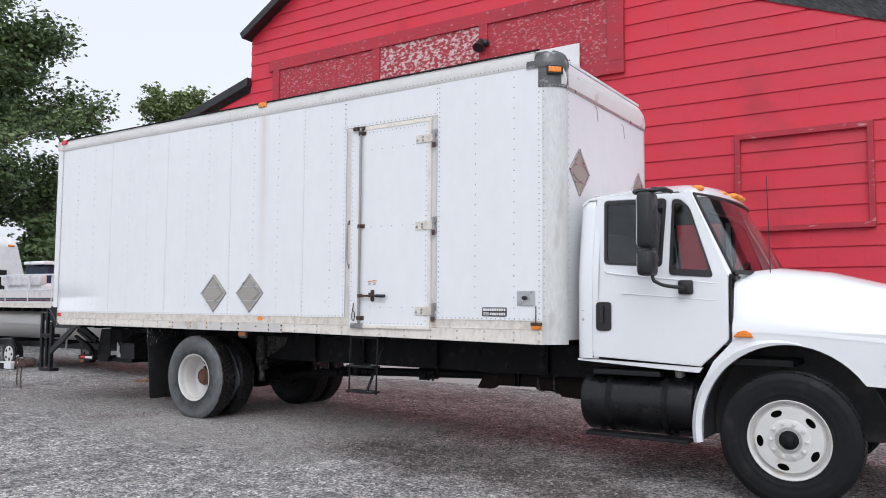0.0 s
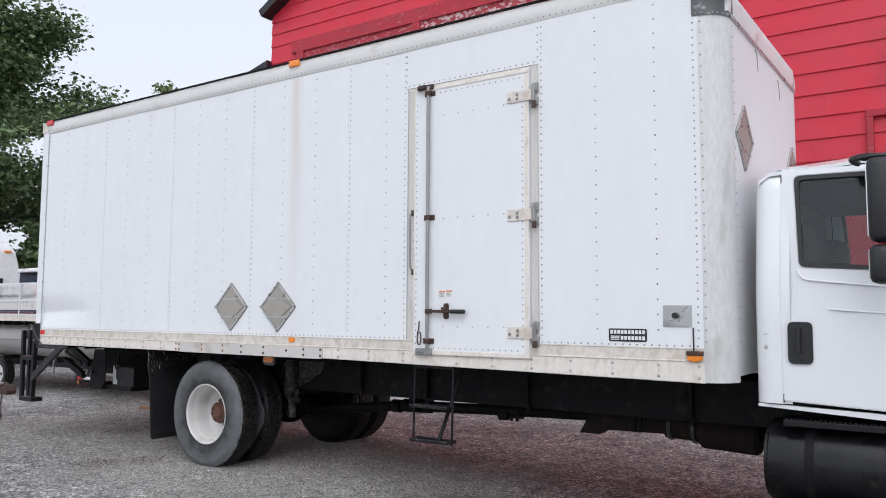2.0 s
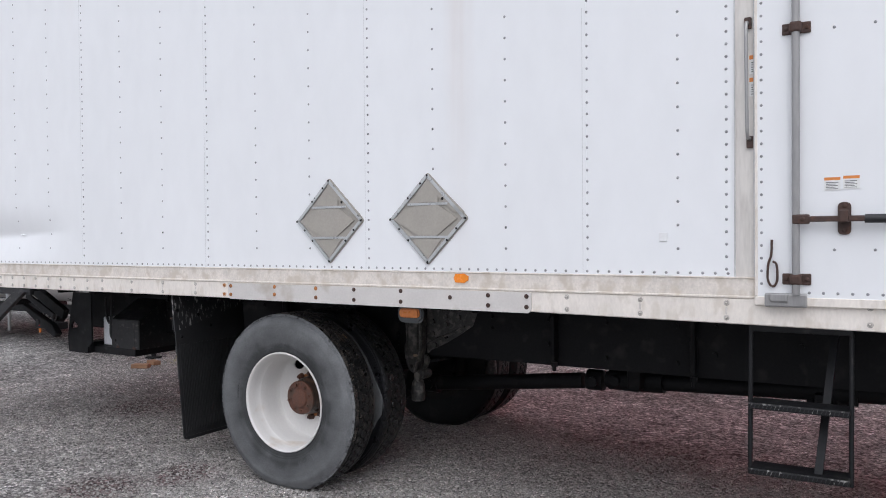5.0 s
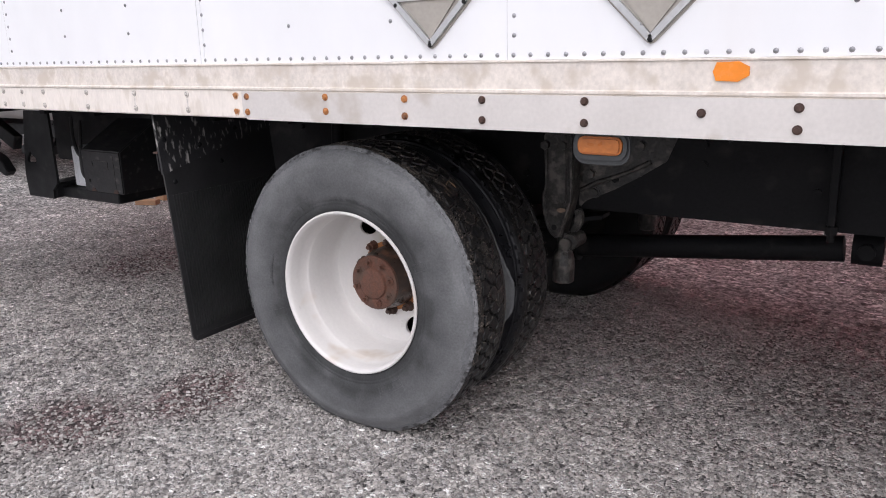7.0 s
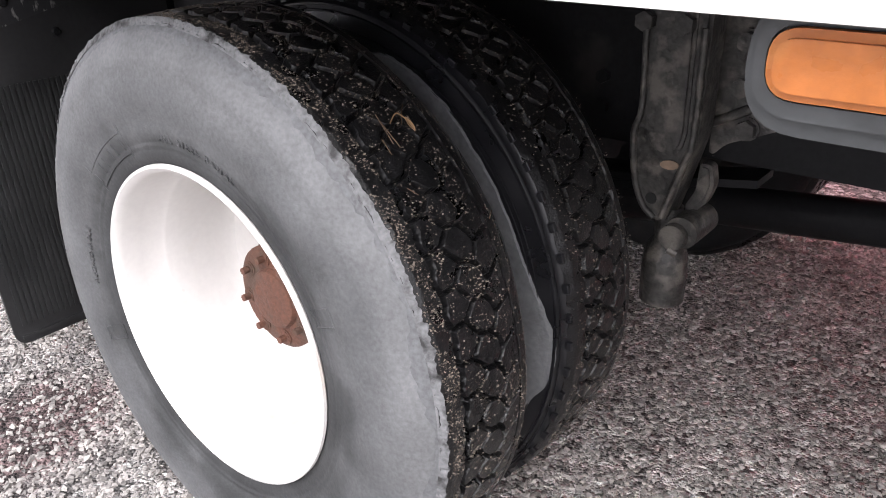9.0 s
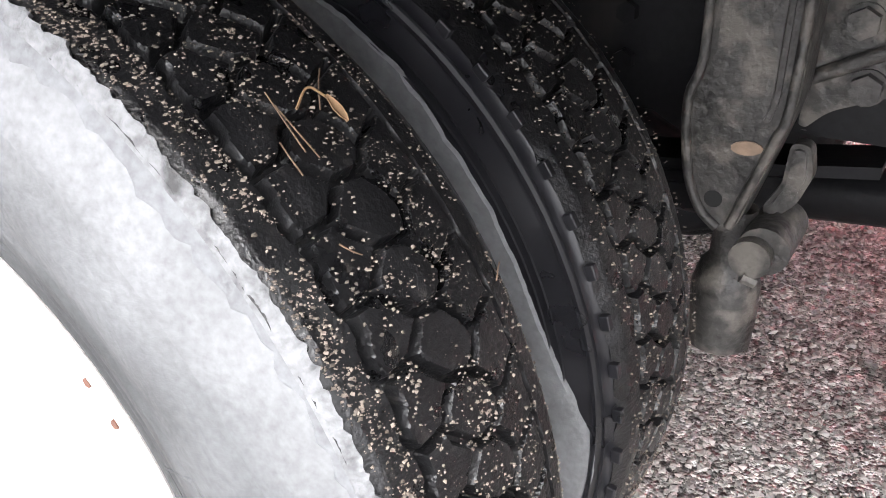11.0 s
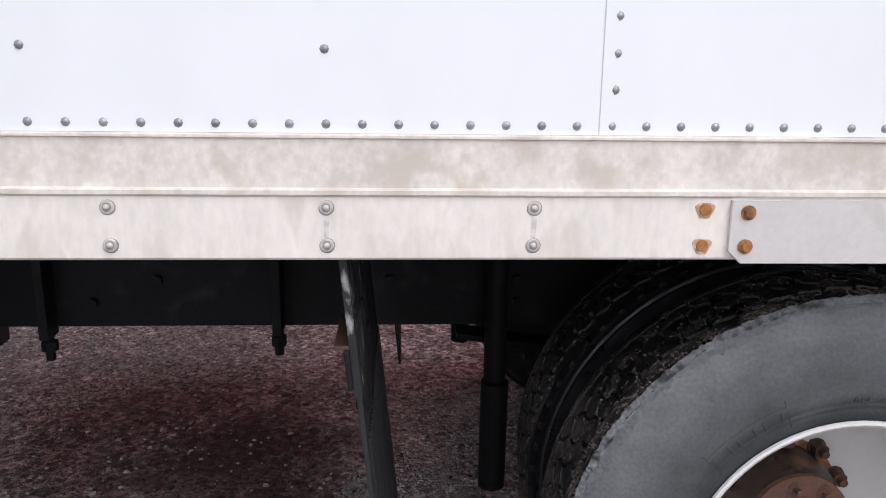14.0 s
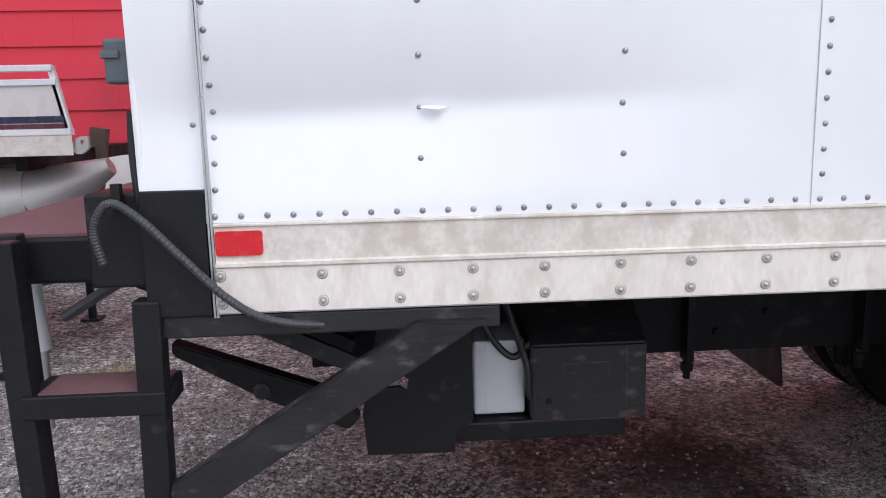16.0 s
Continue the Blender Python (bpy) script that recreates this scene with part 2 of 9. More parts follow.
def box_paint():
    """White sheet paint with a faint run of rust below the roof lamp."""
    m = mat("white_box_paint", (0.80, 0.81, 0.82), 0.46, vary=0.032, scale=1.0, fine=9, bump=0.01, dirt=(0.75, 0.725, 0.71), dirt_at=0.66, dirt_scale=1.1, stretch=(1, 1, 0.5))
    n, l = m.node_tree.nodes, m.node_tree.links
    b = n["Principled BSDF"]
    base = b.inputs["Base Color"].links[0].from_socket
    tc = n.new("ShaderNodeTexCoord")
    sep = n.new("ShaderNodeSeparateXYZ")
    l.new(tc.outputs["Object"], sep.inputs[0])
    mp = n.new("ShaderNodeMapping")
    mp.inputs["Scale"].default_value = (26, 1, 0.7)
    l.new(tc.outputs["Object"], mp.inputs["Vector"])
    streak = n.new("ShaderNodeTexNoise")
    streak.inputs["Scale"].default_value, streak.inputs["Detail"].default_value = 1.0, 4
    l.new(mp.outputs[0], streak.inputs["Vector"])
    off = n.new("ShaderNodeMath")
    off.operation = "ADD"
    off.inputs[1].default_value = 6.76
    l.new(sep.outputs["X"], off.inputs[0])
    far = n.new("ShaderNodeMath")
    far.operation = "ABSOLUTE"
    l.new(off.outputs[0], far.inputs[0])
    side = n.new("ShaderNodeMapRange")
    side.inputs["From Min"].default_value, side.inputs["From Max"].default_value = 0.01, 0.10
    side.inputs["To Min"].default_value, side.inputs["To Max"].default_value = 1.0, 0.0
    l.new(far.outputs[0], side.inputs["Value"])
    run = n.new("ShaderNodeMapRange")
    run.inputs["From Min"].default_value, run.inputs["From Max"].default_value = 1.7, 3.5
    run.inputs["To Min"].default_value, run.inputs["To Max"].default_value = 0.10, 0.62
    l.new(sep.outputs["Z"], run.inputs["Value"])
    k1 = n.new("ShaderNodeMath")
    k1.operation = "MULTIPLY"
    l.new(side.outputs[0], k1.inputs[0])
    l.new(run.outputs[0], k1.inputs[1])
    k2 = n.new("ShaderNodeMath")
    k2.operation = "MULTIPLY"
    l.new(k1.outputs[0], k2.inputs[0])
    l.new(streak.outputs["Fac"], k2.inputs[1])
    mx = n.new("ShaderNodeMix")
    mx.data_type = "RGBA"
    l.new(k2.outputs[0], mx.inputs["Factor"])
    l.new(base, mx.inputs["A"])
    mx.inputs["B"].default_value = (0.56, 0.42, 0.34, 1)
    l.new(mx.outputs["Result"], b.inputs["Base Color"])
    return m


M_WHITE = box_paint()
M_CABW = mat("white_cab_paint", (0.80, 0.81, 0.82), 0.22, vary=0.02, scale=2, fine=60, bump=0.0, coat=0.6, rvar=0.05)
M_CORNER = mat("scuffed_corner_aluminium", (0.64, 0.64, 0.625), 0.42, metal=0.12, vary=0.16, scale=2.2, fine=50, bump=0.06, dirt=(0.44, 0.425, 0.40), dirt_at=0.57, dirt_scale=3.5, stretch=(1, 1, 0.3))
M_RAIL = mat("weathered_aluminium", (0.70, 0.645, 0.585), 0.50, metal=0.05, vary=0.20, scale=14, fine=120, bump=0.06, dirt=(0.59, 0.525, 0.45), dirt_at=0.50, dirt_scale=20, stretch=(0.8, 1, 0.7))
M_SILL = mat("worn_white_rail", (0.79, 0.735, 0.67), 0.45, metal=0.05, vary=0.10, scale=14, fine=110, bump=0.04, dirt=(0.68, 0.62, 0.545), dirt_at=0.53, dirt_scale=21, stretch=(1, 1, 0.45))
M_TOPR = mat("pale_top_rail", (0.72, 0.71, 0.69), 0.48, metal=0.06, vary=0.08, scale=5, fine=60, bump=0.03, dirt=(0.60, 0.575, 0.54), dirt_at=0.56, dirt_scale=7, stretch=(0.4, 1, 1))
M_GRIME = mat("dark_grime", (0.31, 0.285, 0.26), 0.7, vary=0.3, scale=60, bump=0.1)
M_SMUDGE = mat("grey_drip_smudge", (0.60, 0.56, 0.52), 0.5, vary=0.2, scale=60, bump=0.05, dirt=(0.72, 0.67, 0.62), dirt_at=0.5, dirt_scale=90)
M_RUSTP = mat("pale_rust_bleed", (0.55, 0.33, 0.19), 0.7, vary=0.25, scale=60, bump=0.05, dirt=(0.68, 0.60, 0.52), dirt_at=0.52, dirt_scale=120)
M_SEAM = mat("dark_seam_line", (0.54, 0.54, 0.54), 0.6, vary=0.2, scale=30, bump=0.0)
M_PATCH = mat("painted_patch_plate", (0.64, 0.61, 0.58), 0.45, metal=0.12, vary=0.08, scale=8, bump=0.04, dirt=(0.49, 0.44, 0.385), dirt_at=0.57, dirt_scale=6)
M_ALU = mat("bare_aluminium", (0.55, 0.56, 0.56), 0.36, metal=0.75, vary=0.12, scale=12, bump=0.05, dirt=(0.36, 0.36, 0.35), dirt_at=0.62, dirt_scale=7)
M_RIVET = mat("zinc_rivet", (0.30, 0.30, 0.31), 0.36, metal=0.5, vary=0.3, bump=0.0, island=True)
M_RUST = mat("rusty_steel", (0.118, 0.052, 0.034), 0.8, vary=0.4, scale=22, fine=160, bump=0.6, dirt=(0.09, 0.055, 0.04), dirt_at=0.5, dirt_scale=18)
M_RBOLT = mat("pale_rail_bolt", (0.56, 0.525, 0.485), 0.40, metal=0.35, vary=0.2, scale=30, bump=0.1, dirt=(0.36, 0.33, 0.30), dirt_at=0.6, dirt_scale=40)
M_CHAN = mat("dull_jamb_aluminium", (0.66, 0.63, 0.59), 0.5, metal=0.15, vary=0.12, scale=9, bump=0.05, dirt=(0.36, 0.33, 0.30), dirt_at=0.58, dirt_scale=8, stretch=(1, 1, 0.15))
M_RODS = mat("weathered_steel_rod", (0.33, 0.325, 0.32), 0.42, metal=0.5, vary=0.15, scale=20, bump=0.1, dirt=(0.24, 0.20, 0.17), dirt_at=0.6, dirt_scale=14, stretch=(1, 1, 0.2))
M_RUSTO = mat("orange_rust", (0.38, 0.16, 0.055), 0.85, vary=0.4, scale=30, fine=150, bump=0.5, dirt=(0.17, 0.08, 0.045), dirt_at=0.48, dirt_scale=26)
M_FRAME = mat("black_chassis_paint", (0.010, 0.010, 0.011), 0.55, vary=0.3, scale=8, bump=0.2, dirt=(0.024, 0.0225, 0.022), dirt_at=0.57, dirt_scale=9, spec=0.13)
M_BLACK = mat("black_steel", (0.0105, 0.0108, 0.012), 0.5, vary=0.3, scale=9, bump=0.15, dirt=(0.05, 0.047, 0.044), dirt_at=0.63, dirt_scale=14, spec=0.28)
M_CHIP = mat("chipped_black_paint", (0.019, 0.019, 0.021), 0.5, vary=0.3, scale=20, bump=0.3, dirt=(0.40, 0.39, 0.37), dirt_at=0.565, dirt_scale=60, stretch=(1, 1, 0.4))
M_PLASTIC = mat("black_plastic", (0.016, 0.016, 0.017), 0.45, vary=0.2, scale=20, bump=0.1)
M_FLAP = mat("black_rubber_flap", (0.017, 0.017, 0.018), 0.55, vary=0.3, scale=8, bump=0.1)
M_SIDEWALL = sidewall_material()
M_RUBBER = mat("black_tyre_rubber", (0.0065, 0.0065, 0.0072), 0.36, vary=0.5, scale=30, fine=260, bump=0.35, dirt=(0.030, 0.027, 0.025), dirt_at=0.62, dirt_scale=70)
M_SHINE = mat("glossy_black_rubber", (0.010, 0.010, 0.012), 0.35, vary=0.2, scale=14, bump=0.05)
M_FTYRE = mat("front_tyre_rubber", (0.010, 0.010, 0.011), 0.62, vary=0.25, scale=8, bump=0.25, dirt=(0.024, 0.023, 0.022), dirt_at=0.58, dirt_scale=6, spec=0.22)
M_RIM = mat("white_wheel_paint", (0.66, 0.645, 0.625), 0.40, vary=0.05, scale=7, fine=80, bump=0.05, dirt=(0.53, 0.46, 0.385), dirt_at=0.60, dirt_scale=5)
# wheel steel with the shade under the truck put into its base colour
M_RIMD = mat("shaded_wheel_steel", (0.022, 0.020, 0.019), 0.7, vary=0.3, scale=9, bump=0.2, dirt=(0.05, 0.045, 0.04), dirt_at=0.6, dirt_scale=12, spec=0.2)
M_DARK = mat("dark_hole", (0.008, 0.008, 0.008), 0.8, vary=0.1, bump=0)
M_RED = mat("red_barn_paint", (0.60, 0.028, 0.053), 0.55, vary=0.09, scale=1.7, fine=45, bump=0.12, dirt=(0.46, 0.025, 0.045), dirt_at=0.58, dirt_scale=1.1)
M_PEEL = mat("peeling_red_panel", (0.38, 0.032, 0.048), 0.7, vary=0.35, scale=5, fine=60, bump=0.4, dirt=(0.50, 0.20, 0.215), dirt_at=0.535, dirt_scale=15, stretch=(1, 1, 1.6))
M_PEEL2 = mat("flaking_red_and_white_panel", (0.36, 0.035, 0.05), 0.7, vary=0.3, scale=6, fine=60, bump=0.4, dirt=(0.62, 0.47, 0.465), dirt_at=0.47, dirt_scale=12, stretch=(1, 1, 1.6))
M_TRIMR = mat("worn_red_trim", (0.40, 0.028, 0.045), 0.65, vary=0.25, scale=7, bump=0.3, dirt=(0.60, 0.36, 0.36), dirt_at=0.62, dirt_scale=16, stretch=(0.4, 1, 1))
M_FASCIA = mat("black_roof_fascia", (0.018, 0.019, 0.021), 0.5, vary=0.2, bump=0.1)
M_FOUND = mat("whitewashed_foundation", (0.72, 0.70, 0.68), 0.8, vary=0.12, bump=0.3)
M_AMBER = mat("amber_lens", (0.85, 0.25, 0.015), 0.22, vary=0.10, scale=40, bump=0.05, coat=0.5)
M_AMBERW = mat("weathered_amber_lens", (0.42, 0.135, 0.03), 0.35, vary=0.2, scale=30, bump=0.15, dirt=(0.45, 0.17, 0.04), dirt_at=0.55, dirt_scale=22)
M_REDL = mat("red_lens", (0.62, 0.012, 0.02), 0.25, vary=0.08, scale=30, bump=0.02, coat=0.5)
M_GREYP = mat("grey_placard_aluminium", (0.37, 0.345, 0.305), 0.48, metal=0.08, vary=0.10, scale=10, bump=0.05)
M_GALV = mat("galvanised_steel", (0.46, 0.46, 0.45), 0.42, metal=0.6, vary=0.2, scale=14, bump=0.1, dirt=(0.34, 0.30, 0.27), dirt_at=0.62, dirt_scale=10)
M_STICK = mat("white_sticker", (0.78, 0.78, 0.76), 0.45, vary=0.05, bump=0)
M_STICKO = mat("orange_sticker_band", (0.70, 0.24, 0.05), 0.45, vary=0.1, bump=0)
M_INK = mat("black_ink", (0.015, 0.015, 0.017), 0.5, vary=0.1, bump=0)
M_WINK = mat("white_ink", (0.78, 0.78, 0.78), 0.5, vary=0.05, bump=0)
M_BATT = mat("white_battery_plastic", (0.70, 0.71, 0.73), 0.45, vary=0.06, bump=0.05, dirt=(0.50, 0.49, 0.48), dirt_at=0.62, dirt_scale=12)
M_LEAF = mat("dark_maple_leaf", (0.120, 0.175, 0.068), 0.5, vary=0.5, scale=0.9, fine=6, bump=0, island=True)
M_LEAF2 = mat("light_ash_leaf", (0.17, 0.22, 0.08), 0.5, vary=0.4, scale=0.9, fine=6, bump=0, island=True)
M_BARK = mat("bark", (0.07, 0.06, 0.05), 0.9, vary=0.3, scale=6, fine=40, bump=0.8)
M_BOATF = mat("cream_boat_panel", (0.66, 0.62, 0.60), 0.35, vary=0.05, bump=0)
M_STRIPE = mat("navy_stripe", (0.020, 0.022, 0.06), 0.35, vary=0.1, bump=0)
M_MAROON = mat("maroon_stripe", (0.10, 0.018, 0.035), 0.35, vary=0.1, bump=0)
M_BLUE = mat("navy_canvas", (0.012, 0.020, 0.045), 0.6, vary=0.2, bump=0.2)
M_TUBE = mat("pontoon_aluminium", (0.40, 0.385, 0.375), 0.42, metal=0.5, vary=0.15, scale=3, bump=0.05)
M_WOODD = mat("worn_deck_mauve", (0.15, 0.075, 0.08), 0.7, vary=0.2, scale=8, bump=0.3)
M_RVW = mat("rv_gelcoat", (0.80, 0.80, 0.80), 0.3, vary=0.03, bump=0)
M_TAN = mat("tan_rust_spot", (0.24, 0.17, 0.12), 0.8, vary=0.3, scale=60, bump=0.3)
M_CHAFE = mat("grey_chafed_rubber", (0.125, 0.128, 0.132), 0.7, vary=0.3, scale=16, fine=120, bump=0.4)
M_LINER = mat("dusty_arch_liner", (0.075, 0.075, 0.076), 0.85, vary=0.3, scale=5, fine=60, bump=0.2, dirt=(0.11, 0.108, 0.105), dirt_at=0.5, dirt_scale=4)
M_TANK = mat("glossy_black_tank", (0.007, 0.007, 0.008), 0.32, vary=0.3, scale=6, bump=0.12, dirt=(0.03, 0.028, 0.027), dirt_at=0.62, dirt_scale=9, spec=0.35)
M_SEATD = mat("dark_cab_lining", (0.022, 0.022, 0.024), 0.9, vary=0.2, bump=0.2)
M_SEAT = mat("grey_cab_fabric", (0.05, 0.05, 0.055), 0.9, vary=0.2, bump=0.2)
M_HOSE = mat("corrugated_hose", (0.045, 0.046, 0.05), 0.4, vary=0.2, bump=0.1)
M_STONE = mat("loose_stones", (0.322, 0.304, 0.286), 0.85, vary=0.88, scale=8, fine=60, bump=0.2, island=True)
M_PEBBLE = mat("tread_grit", (0.165, 0.138, 0.115), 0.85, vary=0.95, scale=8, fine=60, bump=0.2, island=True)
M_SOOT = mat("sooty_exhaust_steel", (0.022, 0.016, 0.015), 0.8, vary=0.4, scale=10, bump=0.3, dirt=(0.045, 0.028, 0.022), dirt_at=0.55, dirt_scale=9, spec=0.15)
M_CAST = mat("worn_cast_iron", (0.036, 0.034, 0.032), 0.46, vary=0.8, scale=12, fine=90, bump=0.9, dirt=(0.110, 0.100, 0.088), dirt_at=0.50, dirt_scale=28, spec=0.45)
M_BRKT = mat("blue_grey_bracket", (0.060, 0.064, 0.066), 0.45, metal=0.3, vary=0.15, scale=20, bump=0.1, dirt=(0.34, 0.17, 0.10), dirt_at=0.60, dirt_scale=16)
M_STRAW = mat("dry_weeds", (0.36, 0.33, 0.14), 0.8, vary=0.4, bump=0, island=True)
M_BARREL = mat("oily_brown_hub", (0.035, 0.020, 0.014), 0.35, vary=0.4, scale=20, bump=0.3, dirt=(0.12, 0.055, 0.03), dirt_at=0.55, dirt_scale=22)
M_RUSTD = mat("dark_brown_rust", (0.060, 0.032, 0.024), 0.65, vary=0.4, scale=25, fine=140, bump=0.4, dirt=(0.13, 0.06, 0.035), dirt_at=0.60, dirt_scale=30)
M_JAMB = mat("pale_hinge_strip", (0.62, 0.60, 0.57), 0.45, metal=0.1, vary=0.15, scale=10, bump=0.05, stretch=(1, 1, 0.2))
M_LATCH = mat("dark_grey_latch", (0.10, 0.12, 0.13), 0.45, metal=0.2, vary=0.2, scale=20, bump=0.1)
M_SCUFF = mat("pale_scuffed_rubber", (0.125, 0.129, 0.134), 0.8, vary=0.4, scale=20, fine=130, bump=0.5, dirt=(0.05, 0.05, 0.05), dirt_at=0.66, dirt_scale=60)
M_SCUFFB = mat("scuffed_black_bar", (0.014, 0.014, 0.0155), 0.45, vary=0.4, scale=12, bump=0.3, dirt=(0.085, 0.08, 0.075), dirt_at=0.58, dirt_scale=26, stretch=(0.5, 1, 1))
M_TWIG = mat("dry_twig", (0.13, 0.085, 0.055), 0.75, vary=0.3, bump=0.2)
M_LEAFDRY = mat("dry_leaf", (0.25, 0.155, 0.085), 0.7, vary=0.3, bump=0.2)
M_WORN = mat("worn_grey_shoulder", (0.15, 0.153, 0.157), 0.75, vary=0.5, scale=22, fine=140, bump=0.8, dirt=(0.03, 0.03, 0.03), dirt_at=0.52, dirt_scale=34)
M_GLASS = glass_material("cab_glass", (0.55, 0.62, 0.62))
M_GRAVEL = gravel_material()


# ---- building helpers ----
def thing(name, at, label, category, group="", kind=""):
    e = new(name)
    e.location = at
    e.empty_display_size = 0.2
    return tagged(e, label, category, group, kind)


def finish(name, bm, material, smooth=0.0):
    me = bpy.data.meshes.new(name)
    bm.to_mesh(me)
    bm.free()
    me.materials.append(material)
    if smooth:
        for p in me.polygons:
            p.use_smooth = True
        me.set_sharp_from_angle(angle=radians(smooth))
    return me


def offset_of(parent):
    """The world place of a chain of unrotated parents."""
    v = Vector((0, 0, 0))
    while parent is not None:
        v += parent.location
        parent = parent.parent
    return v


def part(name, bm, material, parent=None, label="", smooth=0.0, at=None, kind=""):
    """Links a bmesh, or a mesh, as one object under parent. Without at, its vertices are in the world's metres."""
    me = finish(name, bm, material, smooth) if isinstance(bm, bmesh.types.BMesh) else bm
    ob = new(name, me)
    if parent is not None:
        ob.parent = parent
        if at is None:
            ob.location = -offset_of(parent)
        else:
            ob.location = Vector(at) - offset_of(parent)
    elif at is not None:
        ob.location = at
    return tagged(ob, label, kind=kind)


def box(bm, x0, x1, y0, y1, z0, z1, bevel=0.0, m=None):
    vs = [bm.verts.new((x, y, z)) for x in (x0, x1) for y in (y0, y1) for z in (z0, z1)]
    fs = [bm.faces.new([vs[i] for i in q]) for q in ((0, 1, 3, 2), (4, 6, 7, 5), (0, 4, 5, 1), (2, 3, 7, 6), (0, 2, 6, 4), (1, 5, 7, 3))]
    if bevel:
        es = list({e for f in fs for e in f.edges})
        r = bmesh.ops.bevel(bm, geom=es, offset=bevel, segments=2, profile=0.5, affect="EDGES")
        vs = list({v for f in r["faces"] for v in f.verts} | {v for v in vs if v.is_valid})
    if m is not None:
        bmesh.ops.transform(bm, matrix=m, verts=[v for v in vs if v.is_valid])
    return vs


def beam(bm, a, b, w, h, up=(0, 0, 1), bevel=0.0):
    """A straight bar of section w x h from a to b."""
    a, b = Vector(a), Vector(b)
    d = b - a
    z = d.normalized()
    x = Vector(up).cross(z)
    x = x.normalized() if x.length > 1e-4 else Vector((1, 0, 0))
    y = z.cross(x)
    m = Matrix((x, y, z)).transposed().to_4x4()
    m.translation = a
    box(bm, -w / 2, w / 2, -h / 2, h / 2, 0, d.length, bevel, m)


def rod(bm, a, b, r, seg=12, r2=None, caps=True):
    a, b = Vector(a), Vector(b)
    d = b - a
    q = d.to_track_quat("Z", "Y").to_matrix().to_4x4()
    q.translation = (a + b) / 2
    bmesh.ops.create_cone(bm, cap_ends=caps, segments=seg, radius1=r, radius2=r if r2 is None else r2, depth=d.length, matrix=q)


def tube(bm, pts, r, seg=8, ridged=0.0):
    """A bent pipe through pts; ridged gives corrugation."""
    pts = [Vector(p) for p in pts]
    rings = []
    for i, p in enumerate(pts):
        d = (pts[min(i + 1, len(pts) - 1)] - pts[max(i - 1, 0)]).normalized()
        x = d.cross(Vector((0.13, 0.97, 0.2))).normalized()
        y = d.cross(x)
        rr = r * (1 + (ridged if i % 2 else 0))
        rings.append([bm.verts.new(p + rr * (math.cos(a) * x + math.sin(a) * y)) for a in (math.tau * k / seg for k in range(seg))])
    for u, v in zip(rings, rings[1:]):
        for k in range(seg):
            bm.faces.new((u[k], u[(k + 1) % seg], v[(k + 1) % seg], v[k]))
    bm.faces.new(rings[0][::-1])
    bm.faces.new(rings[-1])


def bend(points, n=8):
    """A smooth line through the points."""
    P = [Vector(p) for p in points]
    P = [2 * P[0] - P[1]] + P + [2 * P[-1] - P[-2]]
    out = []
    for i in range(1, len(P) - 2):
        for k in range(n):
            t = k / n
            a, b, c, d = P[i - 1], P[i], P[i + 1], P[i + 2]
            out.append(0.5 * (2 * b + (c - a) * t + (2 * a - 5 * b + 4 * c - d) * t * t + (3 * b - a - 3 * c + d) * t ** 3))
    return out + [P[-2]]


def lathe(bm, profile, seg=48, closed=False):
    """Turns (radius, y) pairs round the y axis."""
    rings = []
    for r, y in profile:
        rings.append([bm.verts.new((r * math.cos(a), y, r * math.sin(a))) for a in (math.tau * k / seg for k in range(seg))])
    pairs = list(zip(rings, rings[1:])) + ([(rings[-1], rings[0])] if closed else [])
    for u, v in pairs:
        for k in range(seg):
            bm.faces.new((u[k], u[(k + 1) % seg], v[(k + 1) % seg], v[k]))
    bmesh.ops.recalc_face_normals(bm, faces=bm.faces)
    return rings


def plate(bm, outer, holes, put, thick):
    """A sheet with holes: outlines in (u, v); put(u, v, w) gives the place, w the depth from 0 to thick."""
    sides = {}
    for w in (0.0, thick):
        edges, loops = [], []
        for loop in (outer, *holes):
            vs = [bm.verts.new(put(u, v, w)) for u, v in loop]
            loops.append(vs)
            edges += [bm.edges.new((vs[i], vs[(i + 1) % len(vs)])) for i in range(len(vs))]
        bmesh.ops.triangle_fill(bm, edges=edges, use_beauty=True)
        sides[w] = loops
    for a, b in zip(sides[0.0], sides[thick]):
        for i in range(len(a)):
            j = (i + 1) % len(a)
            bm.faces.new((a[i], a[j], b[j], b[i]))
    bmesh.ops.recalc_face_normals(bm, faces=bm.faces)


def rounded(points, r, n=4):
    """A polygon with its corners rounded by r."""
    out = []
    N = len(points)
    for i in range(N):
        p, a, b = Vector(points[i]), Vector(points[i - 1]), Vector(points[(i + 1) % N])
        da, db = (a - p), (b - p)
        ra = min(r, da.length * 0.45, db.length * 0.45)
        s, e = p + da.normalized() * ra, p + db.normalized() * ra
        for k in range(n + 1):
            t = k / n
            out.append(tuple((1 - t) ** 2 * s + 2 * t * (1 - t) * p + t * t * e))
    return out


def oval(cx, cz, a, b, turn, n=14):
    c, s = math.cos(turn), math.sin(turn)
    return [(cx + a * math.cos(t) * c - b * math.sin(t) * s, cz + a * math.cos(t) * s + b * math.sin(t) * c) for t in (math.tau * k / n for k in range(n))]


def circle(r, n=40):
    return [(r * math.cos(math.tau * k / n), r * math.sin(math.tau * k / n)) for k in range(n)]


